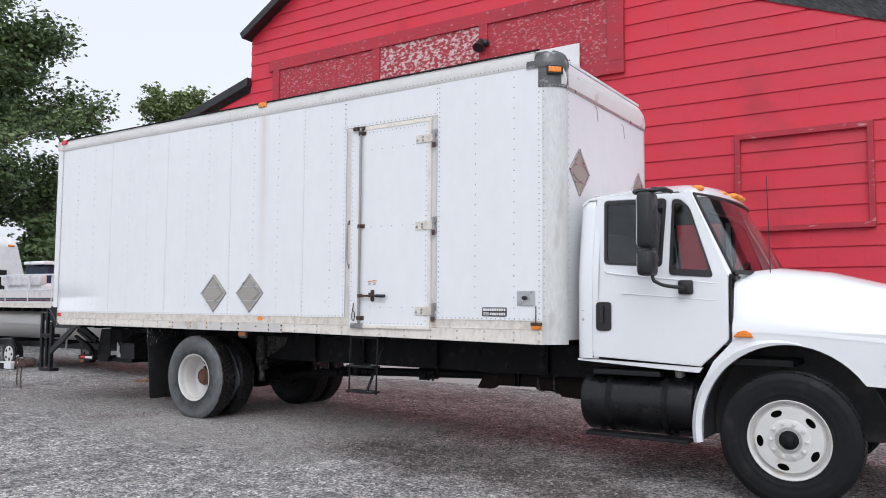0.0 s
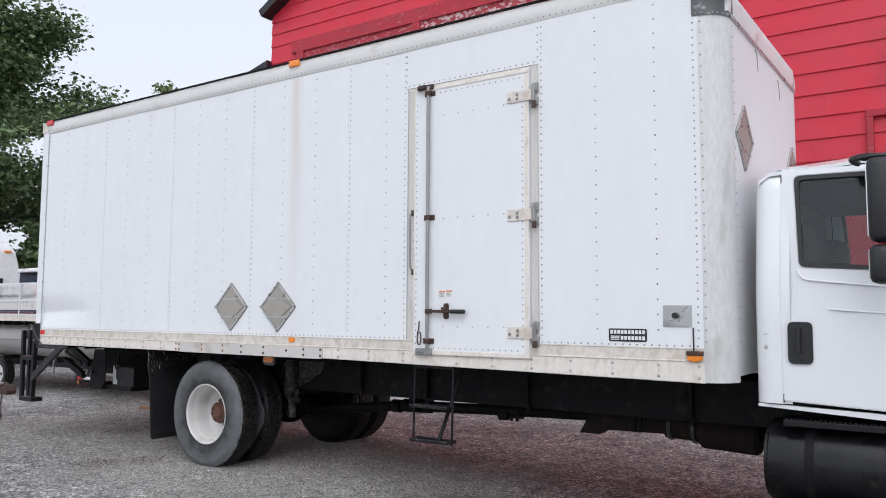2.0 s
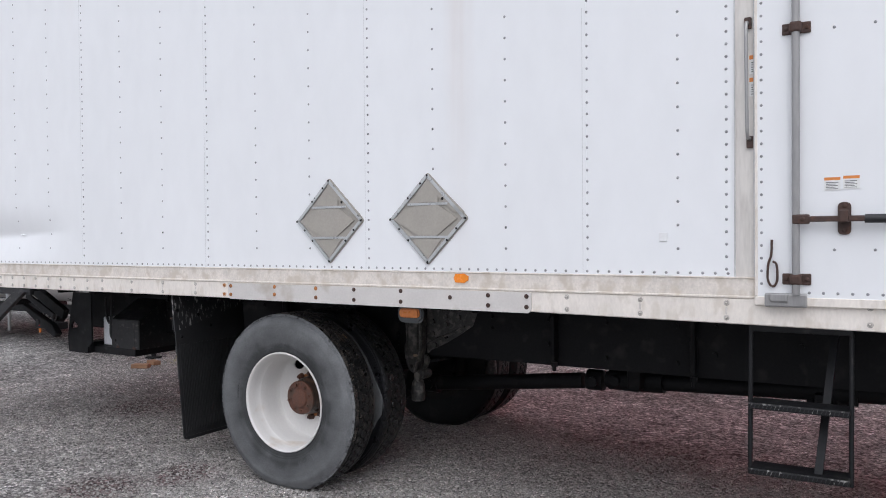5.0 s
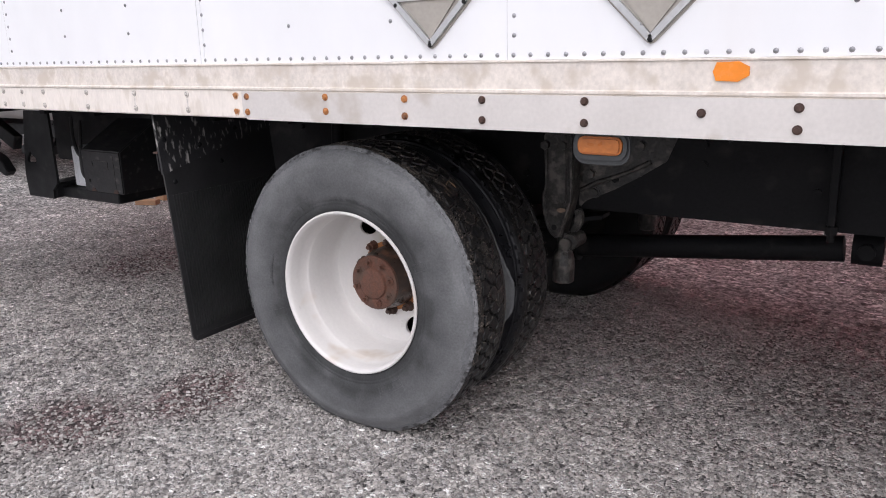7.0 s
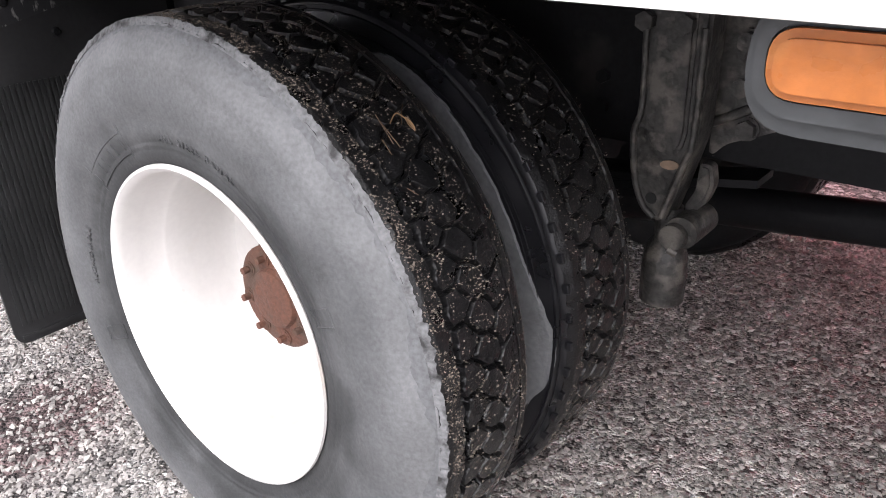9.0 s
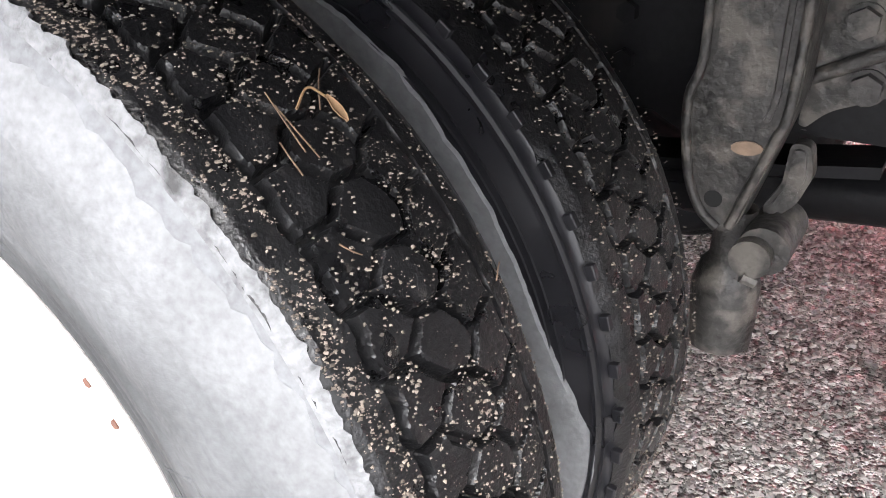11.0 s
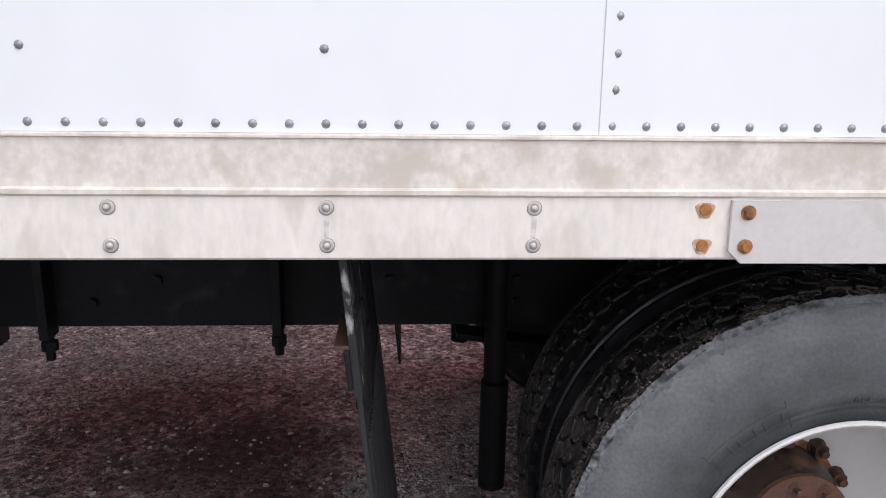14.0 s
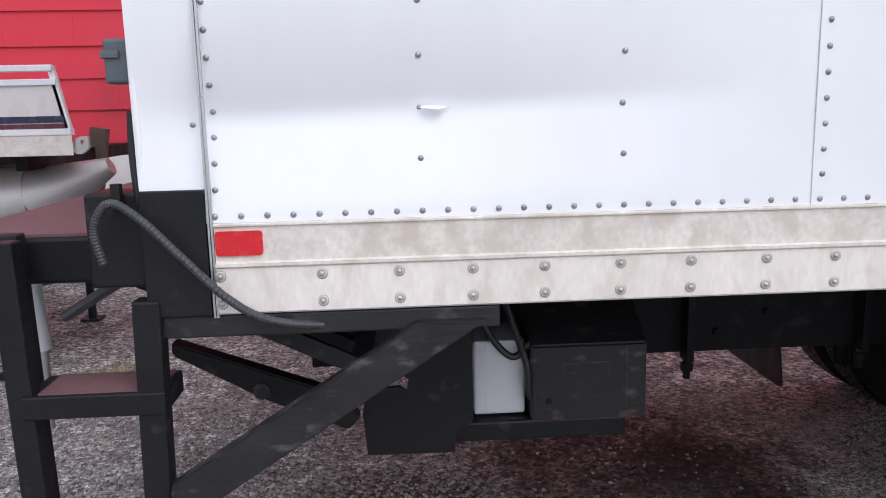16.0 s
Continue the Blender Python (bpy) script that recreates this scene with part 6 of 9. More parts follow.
YR = 6.19
rear_wheel((AX_R[0], YR, AX_R[1]))
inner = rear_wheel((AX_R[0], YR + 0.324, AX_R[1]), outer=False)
rng_i = random.Random(33)
spots_i = []
for _ in range(5200):
    a, v = rng_i.uniform(math.radians(-30), math.radians(200)), rng_i.uniform(-0.12, 0.07)
    spots_i.append(((R_TYRE * math.cos(a), W_TYRE / 2 + v, R_TYRE * math.sin(a)), rng_i.choice((0.0016, 0.002, 0.0026, 0.004))))
scatter_stones("tread_grit", spots_i, M_PEBBLE, None, "pale grit stuck in the tread", "", seed=9).parent = inner
bm_band = bmesh.new()
rings_b = []
for q in range(19):
    ring = []
    for k in range(360):
        a = math.tau * k / 360
        t = (a + math.pi) % math.tau - math.pi
        rag = grain((math.cos(a) * 9, math.sin(a) * 9, 6), 1.5) + 0.5 * grain((math.cos(a) * 40, math.sin(a) * 40, 6), 2.0)
        r = 0.40 + (0.051 + 0.004 * rag + 0.045 * math.exp(-((t + 0.06) / 0.24) ** 2) + (0.010 * min(1.0, (t - 0.74) * 6) if t > 0.74 else 0.0) - 0.045 * max(0.0, min(1.0, (abs(t) - 1.2) * 2.0))) * q / 18
        y = -0.002 if r < 0.45 else -0.002 + 0.0135 * ((r - 0.45) / 0.062) ** 1.6
        ring.append(bm_band.verts.new((r * math.cos(a), y - (0.0030 if q < 18 else 0.0), r * math.sin(a))))
    rings_b.append(ring)
for u, v in zip(rings_b, rings_b[1:]):
    for k in range(360):
        bm_band.faces.new((u[k], u[(k + 1) % 360], v[(k + 1) % 360], v[k]))
part("chafed_band", bm_band, M_CHAFE, None, "ragged grey chafed band on the inner tyre", 35).parent = inner
bm_lugs = bmesh.new()
for k in range(PITCHES):
    a = math.tau * k / PITCHES
    m_lug = Matrix.Rotation(-a, 4, "Y") @ Matrix.Translation((0.5145, 0.011, 0))
    box(bm_lugs, -0.004, 0.0065, -0.003, 0.005, -0.008, 0.008, 0.0015, m_lug)
part("edge_lug_ring", bm_lugs, M_SHINE, None, "small square lugs round the tyre's edge", kind="stuff").parent = inner
FAR = 2 * MID
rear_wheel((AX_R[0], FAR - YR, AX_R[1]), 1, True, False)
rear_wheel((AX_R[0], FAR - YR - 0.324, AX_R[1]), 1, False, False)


def front_wheel(at, facing=-1):
    bm = bmesh.new()
    lathe(bm, [(0.294, 0.026), (0.302, 0.006), (0.307, -0.002), (0.306, -0.006), (0.301, -0.0075), (0.2945, -0.002), (0.288, 0.012), (0.281, 0.040), (0.270, 0.050), (0.262, 0.049)], 72)
    holes = [oval(0.212 * math.cos(t), 0.212 * math.sin(t), 0.045, 0.026, t + math.pi / 2, 20) for t in (math.radians(42 + 72 * k) for k in range(5))]
    lathe(bm, [(0.263, 0.047), (0.256, 0.022), (0.250, 0.008), (0.246, 0.0)], 72)
    plate(bm, circle(0.2465, 72), [circle(0.16, 48)] + holes, lambda u, v, w: (u, w, v), 0.010)
    lathe(bm, [(0.1605, 0.0), (0.152, -0.004), (0.075, -0.006), (0.072, 0.004)], 48)
    wheel = part("wheel", bm, M_RIM, truck, "white steel front wheel with oval hand holes", 40, at)
    if facing > 0:
        wheel.rotation_euler = (0, 0, math.pi)
    bm = bmesh.new()
    lathe(bm, sidewall_profile(-1), 96)
    lathe(bm, sidewall_profile(1), 72)
    kids = [part("tyre", bm, M_FTYRE, None, "black front tyre", 50), part("tread", TREAD_FAR, M_RUBBER, None)]
    settle(kids[0])
    bm = bmesh.new()
    lathe(bm, [(0.0, -0.052), (0.035, -0.052), (0.045, -0.045), (0.048, -0.02), (0.066, -0.014), (0.072, 0.004)], 32)
    kids.append(part("hub_cap", bm, M_FRAME, None, "black oil hub", 40))
    bm = bmesh.new()
    lathe(bm, [(0.078, -0.0075), (0.092, -0.0085), (0.10, -0.0075)], 32)
    kids.append(part("hub_stain", bm, M_GALV, None, "", 40))
    bm = bmesh.new()
    lathe(bm, [(0.262, 0.10), (0.06, 0.10)], 32)
    kids.append(part("brake_drum", bm, M_DARK, None, "", 40))
    for k in range(10):
        bm = bmesh.new()
        lug(bm, 0.132, math.tau * k / 10, -0.005, -0.032, 0.014)
        kids.append(part("lug_nut", bm, M_RIM, None, "white painted lug nut", 30))
    for k in kids:
        k.parent = wheel


front_wheel((AX_F[0], 6.16, AX_F[1]))
front_wheel((AX_F[0], FAR - 6.16, AX_F[1]), 1)


# ---- chassis ----
def build_chassis():
    for s in (-1, 1):
        y = MID + s * 0.43
        bm = bmesh.new()
        t = 0.008
        box(bm, -10.9, 0.6, y - t, y + t, 0.743, 1.045)
        box(bm, -10.9, 0.6, min(y, y - s * 0.085), max(y, y - s * 0.085), 0.735, 0.745)
        box(bm, -10.9, 0.6, min(y, y - s * 0.085), max(y, y - s * 0.085), 1.043, 1.053)
        rail = part("frame_rail", bm, M_FRAME, truck, "black steel frame rail")
        rng = random.Random(3)
        x = -10.2
        while x < -2.8:
            for z in rng.sample((0.80, 0.86, 0.93, 1.0), 2):
                bm = bmesh.new()
                rod(bm, (x, y + s * t, z), (x, y + s * (t + 0.014), z), 0.014, 6)
                part("frame_bolt", bm, M_FRAME, rail, "", 30)
            x += rng.uniform(0.16, 0.42)
    for x in (-10.6, -9.3, -8.45, -7.3, -5.9, -4.4, -3.1, -0.4):
        bm = bmesh.new()
        box(bm, x - 0.04, x + 0.04, MID - 0.42, MID + 0.42, 0.82, 0.99, 0.006)
        part("cross_member", bm, M_FRAME, truck)
    # drop plates and ribs on the rail's outside
    for x, z0 in ((-9.15, 0.70), (-9.72, 0.69), (-6.60, 0.74), (-5.82, 0.72), (-4.78, 0.74), (-3.42, 0.74)):
        bm = bmesh.new()
        box(bm, x - 0.012, x + 0.012, 6.85, 6.915, z0 + 0.03, 1.06, 0.003)
        rod(bm, (x, 6.88, z0 - 0.03), (x, 6.88, z0 + 0.05), 0.012, 8)
        rod(bm, (x, 6.88, z0 - 0.005), (x, 6.88, z0 + 0.02), 0.02, 6)
        part("u_bolt", bm, M_FRAME, truck)
    for x in (-9.03, -8.96):
        bm = bmesh.new()
        plate(bm, [(x - 0.02, 0.98), (x + 0.14, 0.98), (x + 0.10, 0.60), (x + 0.07, 0.56), (x + 0.05, 0.60)], [], lambda u, v, w: (u - 0.35, 7.55 + w, v), 0.012)
        part("gusset", bm, M_FRAME, truck)
    # driveshaft
    bm = bmesh.new()
    rod(bm, (-7.75, MID, 0.46), (-6.6, MID, 0.58), 0.050, 16)
    rod(bm, (-6.45, MID, 0.60), (-3.2, MID, 0.70), 0.050, 16)
    for x, z in ((-6.52, 0.59), (-7.70, 0.465), (-6.38, 0.605)):
        rod(bm, (x - 0.05, MID, z), (x + 0.05, MID, z), 0.065, 12)
        rod(bm, (x, MID - 0.08, z), (x, MID + 0.08, z), 0.03, 10)
    box(bm, -6.29, -6.20, MID - 0.14, MID + 0.14, 0.56, 0.80, 0.03)
    rod(bm, (-6.34, MID, 0.608), (-6.10, MID, 0.615), 0.07, 10)
    part("driveshaft", bm, M_FRAME, truck, "black driveshaft with a carrier bearing", 40)
    # rear axle
    bm = bmesh.new()
    rod(bm, (AX_R[0], 6.45, AX_R[1]), (AX_R[0], FAR - 6.45, AX_R[1]), 0.07, 16)
    bmesh.ops.create_uvsphere(bm, u_segments=20, v_segments=12, radius=0.21, matrix=Matrix.Translation((AX_R[0], MID, AX_R[1])))
    rod(bm, (AX_R[0] + 0.1, MID, 0.50), (AX_R[0] + 0.3, MID, 0.465), 0.13, 16, 0.07)
    for y in (6.86, FAR - 6.86):
        rod(bm, (AX_R[0], y, AX_R[1]), (AX_R[0], y + (0.06 if y > MID else -0.06), AX_R[1]), 0.205, 24)
    part("rear_axle", bm, M_FRAME, truck, "black rear axle with a round differential", 40)
    bm = bmesh.new()
    rod(bm, (AX_F[0], 6.4, AX_F[1]), (AX_F[0], FAR - 6.4, AX_F[1]), 0.06, 12)
    part("front_axle", bm, M_FRAME, truck, "", 40)
    for y in (6.93, FAR - 6.93):
        s = -1 if y < MID else 1
        # leaf spring pack
        for k in range(6):
            bm = bmesh.new()
            half = 0.66 - 0.09 * k
            pts = []
            for i in range(13):
                u = -1 + i / 6
                pts.append((AX_R[0] + half * u, y, 0.66 - 0.017 * k + 0.06 * (half * u / 0.66) ** 2))
            lo = [[bm.verts.new((x, yy, z + dz)) for yy, dz in ((y - 0.04, 0), (y + 0.04, 0), (y + 0.04, -0.015), (y - 0.04, -0.015))] for x, y_, z in pts for y in (y_,)]
            for a, b in zip(lo, lo[1:]):
                for j in range(4):
                    bm.faces.new((a[j], a[(j + 1) % 4], b[(j + 1) % 4], b[j]))
            bm.faces.new(lo[0])
            bm.faces.new(lo[-1][::-1])
            part("leaf_spring", bm, M_FRAME, truck)
        # front spring hanger: a tapered casting with eye and shackle
        bm = bmesh.new()
        yo = 6.82 if s < 0 else FAR - 6.82 - 0.07
        yf = yo if s < 0 else yo + 0.07
        outline = [(-7.585, 1.03), (-7.462, 1.03), (-7.464, 0.80), (-7.473, 0.762), (-7.492, 0.692), (-7.510, 0.630), (-7.534, 0.630), (-7.560, 0.654), (-7.578, 0.709), (-7.586, 0.79), (-7.570, 0.84)]
        plate(bm, rounded(outline, 0.02), [], lambda u, v, w: (u, yo + w, v), 0.07)
        bmesh.ops.bevel(bm, geom=[e for e in bm.edges if e.calc_face_angle(0) > 1.0], offset=0.007, segments=2, affect="EDGES")
        hang = part("spring_hanger", bm, M_CAST, truck, "worn black cast spring hanger with a rusty spot", 40)
        # raised upper face with a rounded lower end
        bm = bmesh.new()
        face = [(-7.558, 1.03), (-7.484, 1.03), (-7.482, 0.80), (-7.490, 0.770), (-7.520, 0.756), (-7.548, 0.772), (-7.560, 0.80)]
        plate(bm, rounded(face, 0.015), [], lambda u, v, w: (u, yf + s * 0.010 + (w if s < 0 else -w), v), 0.016)
        bmesh.ops.recalc_face_normals(bm, faces=bm.faces)
        bmesh.ops.bevel(bm, geom=[e for e in bm.edges if e.calc_face_angle(0) > 1.0], offset=0.006, segments=2, affect="EDGES")
        part("hanger_face", bm, M_CAST, hang, "", 50)
        for line in ([(-7.572, 0.98), (-7.568, 0.84), (-7.580, 0.79), (-7.572, 0.71), (-7.552, 0.66), (-7.528, 0.638)], [(-7.470, 0.98), (-7.470, 0.80), (-7.480, 0.755), (-7.497, 0.70), (-7.514, 0.642)]):
            bm = bmesh.new()
            tube(bm, bend([(p[0], yf + s * 0.003, p[1]) for p in line], 4), 0.0058)
            part("edge_rib", bm, M_CAST, hang, "", 60)
        # curved link, shackle pin and its eye
        ym = yo + 0.035
        bm = bmesh.new()
        link = [(-7.470, 0.742), (-7.448, 0.742), (-7.440, 0.705), (-7.452, 0.668), (-7.478, 0.640), (-7.490, 0.655), (-7.472, 0.690)]
        plate(bm, rounded(link, 0.010), [], lambda u, v, w: (u, ym + w, v), 0.035)
        bmesh.ops.bevel(bm, geom=[e for e in bm.edges if e.calc_face_angle(0) > 1.0], offset=0.006, segments=2, affect="EDGES")
        part("spring_link", bm, M_CAST, hang, "", 40)
        bm = bmesh.new()
        rod(bm, (-7.470, ym - 0.045, 0.624), (-7.470, ym + 0.05, 0.624), 0.030, 20)
        rod(bm, (-7.480, ym - 0.062, 0.618), (-7.480, ym - 0.040, 0.618), 0.024, 18)
        rod(bm, (-7.486, ym - 0.060, 0.594), (-7.470, ym - 0.055, 0.588), 0.008, 8)
        part("spring_eye", bm, M_CAST, hang, "", 40)
        # ribbed ear bolted to the frame beside the hanger
        ya = 6.905 if s < 0 else FAR - 6.905 - 0.03
        bm = bmesh.new()
        plate(bm, rounded([(-7.48, 1.03), (-7.10, 1.03), (-7.14, 0.93), (-7.25, 0.86), (-7.34, 0.81), (-7.389, 0.787), (-7.441, 0.765), (-7.464, 0.740), (-7.48, 0.745)], 0.012), [], lambda u, v, w: (u, ya + w, v), 0.03)
        bmesh.ops.bevel(bm, geom=[e for e in bm.edges if e.calc_face_angle(0) > 1.0], offset=0.006, segments=2, affect="EDGES")
        ear = part("frame_ear", bm, M_CAST, hang, "", 40)
        bm = bmesh.new()
        yb = ya - 0.004 if s < 0 else ya + 0.034
        tube(bm, bend([(-7.472, yb, 0.806), (-7.44, yb, 0.822), (-7.40, yb, 0.843), (-7.30, yb, 0.880), (-7.20, yb, 0.93)], 4), 0.009)
        part("ear_rib", bm, M_CAST, ear, "", 50)
        for x, z in ((-7.427, 0.873), (-7.411, 0.803), (-7.427, 0.95), (-7.33, 0.935), (-7.33, 0.985), (-7.24, 0.985)):
            bm = bmesh.new()
            e = ya if s < 0 else ya + 0.03
            rod(bm, (x, e, z), (x, e + s * 0.004, z), 0.021, 18)
            rod(bm, (x, e + s * 0.004, z), (x, e + s * 0.018, z), 0.0175, 6)
            part("ear_bolt", bm, M_CAST, ear, "", 30)
        bm = bmesh.new()
        cup = [(0.0, 0.452), (0.036, 0.452), (0.042, 0.457), (0.0435, 0.50), (0.0425, 0.545), (0.036, 0.570), (0.026, 0.585), (0.024, 0.65)]
        rings = [[bm.verts.new((-7.516 + max(r, 0.001) * math.cos(math.tau * k / 24), yo + 0.042 + max(r, 0.001) * math.sin(math.tau * k / 24), z)) for k in range(24)] for r, z in cup]
        for a, b in zip(rings, rings[1:]):
            for k in range(24):
                bm.faces.new((a[k], a[(k + 1) % 24], b[(k + 1) % 24], b[k]))
        part("brake_cup", bm, M_CAST, hang, "rounded black brake cup", 40)
        for x, z in ((-7.57, 0.985), (-7.50, 0.985)):
            bm = bmesh.new()
            rod(bm, (x, yf, z), (x, yf + s * 0.022, z), 0.017, 6)
            part("hanger_bolt", bm, M_CAST, hang, "", 30)
        if s < 0:
            bm = bmesh.new()
            plate(bm, oval(-7.508, 0.742, 0.018, 0.0085, 0.1, 11), [], lambda u, v, w: (u, yo - 0.002 + w, v), 0.003)
            part("rust_spot", bm, M_TAN, hang)
            bm = bmesh.new()
            rod(bm, (-7.537, yo - 0.001, 0.673), (-7.537, yo + 0.01, 0.673), 0.011, 12)
            part("drilled_hole", bm, M_DARK, hang)
        bm = bmesh.new()
        rod(bm, (-8.605, y - 0.12 * (1 if s < 0 else -1), 0.36), (-8.60, y - 0.08 * (1 if s < 0 else -1), 1.05), 0.028, 16)
        rod(bm, (-8.605, y - 0.12 * (1 if s < 0 else -1), 0.33), (-8.604, y - 0.12 * (1 if s < 0 else -1), 0.62), 0.035, 16)
        part("shock_absorber", bm, M_FRAME, truck, "black shock absorber", 40)
    # oval side marker hanging under the rail
    bm = bmesh.new()
    plate(bm, rounded([(-7.160, 1.036), (-7.002, 1.036), (-7.002, 1.13), (-7.160, 1.13)], 0.042, 6), [], lambda u, v, w: (u, Y0 + 0.030 + w, v), 0.006)
    mk = part("marker_bracket", bm, M_BRKT, truck, "rust-edged oval lamp bracket")
    bm = bmesh.new()
    plate(bm, rounded([(-7.142, 1.064), (-7.02, 1.064), (-7.02, 1.112), (-7.142, 1.112)], 0.024, 6), [], lambda u, v, w: (u, Y0 + 0.010 + w, v), 0.02)
    bmesh.ops.bevel(bm, geom=[e for e in bm.edges if e.calc_face_angle(0) > 1.2], offset=0.006, segments=2, affect="EDGES")
    part("oval_lens", bm, M_AMBERW, mk, "faded amber oval lens", 40)
    bm = bmesh.new()
    fr = rounded([(-7.152, 1.050), (-7.008, 1.050), (-7.008, 1.122), (-7.152, 1.122)], 0.034, 6)
    plate(bm, fr, [rounded([(-7.144, 1.062), (-7.018, 1.062), (-7.018, 1.114), (-7.144, 1.114)], 0.026, 6)], lambda u, v, w: (u, Y0 + 0.020 + w, v), 0.01)
    part("grommet", bm, M_BRKT, mk)
    # exhaust and muffler beyond the shaft
    bm = bmesh.new()
    plate(bm, [(-4.405, 0.70), (-4.51, 0.512), (-4.33, 0.512), (-4.26, 0.555), (-3.76, 0.565), (-3.76, 0.72)], [], lambda u, v, w: (u, 7.30 + w, v), 0.10)
    ms = part("heat_shield", bm, M_SOOT, truck, "sooty brown exhaust heat shield")
    for x in (-4.02, -3.97):
        bm = bmesh.new()
        box(bm, x - 0.012, x + 0.012, 7.27, 7.30, 0.56, 0.74, 0.003)
        part("shield_strap", bm, M_FRAME, ms)
    bm = bmesh.new()
    rod(bm, (-3.78, 7.40, 0.63), (-3.50, 7.40, 0.62), 0.105, 24)
    rod(bm, (-3.78, 7.40, 0.63), (-4.30, 7.40, 0.64), 0.05, 14)
    mf = part("muffler", bm, M_SOOT, truck, "dark sooty exhaust muffler", 40)
    bm = bmesh.new()
    rod(bm, (-3.50, 7.40, 0.62), (-3.05, 7.40, 0.60), 0.150, 28)
    bmesh.ops.bevel(bm, geom=[e for e in bm.edges if e.calc_face_angle(0) > 1.0], offset=0.02, segments=2, affect="EDGES")
    part("muffler_can", bm, M_SOOT, mf, "", 40)
    for x, r in ((-3.74, 0.112), (-3.545, 0.125)):
        bm = bmesh.new()
        rod(bm, (x - 0.014, 7.40, 0.622), (x + 0.014, 7.40, 0.622), r, 24)
        box(bm, x - 0.012, x + 0.012, 7.36, 7.44, 0.72, 0.84, 0.003)
        part("muffler_clamp", bm, M_CAST, mf, "", 40)
    bm = bmesh.new()
    rod(bm, (-3.05, 7.40, 0.62), (-2.55, 7.45, 0.70), 0.06, 14)
    part("exhaust_pipe", bm, M_SOOT, mf, "", 40)
    # a joint of the shaft showing below the frame
    bm = bmesh.new()
    rod(bm, (-5.33, MID, 0.635), (-5.09, MID, 0.645), 0.072, 14)
    box(bm, -5.29, -5.20, MID - 0.10, MID + 0.10, 0.56, 0.64, 0.012)
    for x in (-5.30, -5.18, -5.12):
        rod(bm, (x, MID - 0.05, 0.555), (x, MID - 0.05, 0.60), 0.016, 6)
    part("shaft_yoke", bm, M_FRAME, truck, "black shaft yoke with bolts", 40)
    # folding side step below the door
    step_ = bmesh.new()
    box(step_, -5.42, -5.04, Y0 + 0.035, Y0 + 0.075, 1.085, 1.125, 0.004)
    st = part("side_step", step_, M_BLACK, truck, "black folding side step with two grated treads")
    for x in (-5.415, -5.045):
        bm = bmesh.new()
        rod(bm, (x, Y0 + 0.05, 1.11), (x, Y0 + 0.03, 0.50), 0.0095, 10)
        part("step_rail", bm, M_BLACK, st, "", 40)
    for z in (0.79, 0.525):
        bm = bmesh.new()
        box(bm, -5.412, -5.048, Y0 - 0.03, Y0 + 0.10, z - 0.012, z + 0.012, 0.004)
        td = part("tread_step", bm, M_BLACK, st)
        bm = bmesh.new()
        for k in range(24):
            x = -5.405 + 0.0152 * k
            beam(bm, (x, Y0 - 0.031, z - 0.006), (x + 0.005, Y0 - 0.031, z + 0.008), 0.003, 0.003)
        box(bm, -5.412, -5.048, Y0 - 0.033, Y0 - 0.028, z + 0.008, z + 0.014)
        part("grip_edge", bm, M_CHIP, td, "bright worn grip edge")
    bm = bmesh.new()
    beam(bm, (-5.16, Y0 + 0.02, 0.53), (-5.12, Y0 + 0.30, 1.08), 0.03, 0.012)
    part("step_brace", bm, M_BLACK, st)


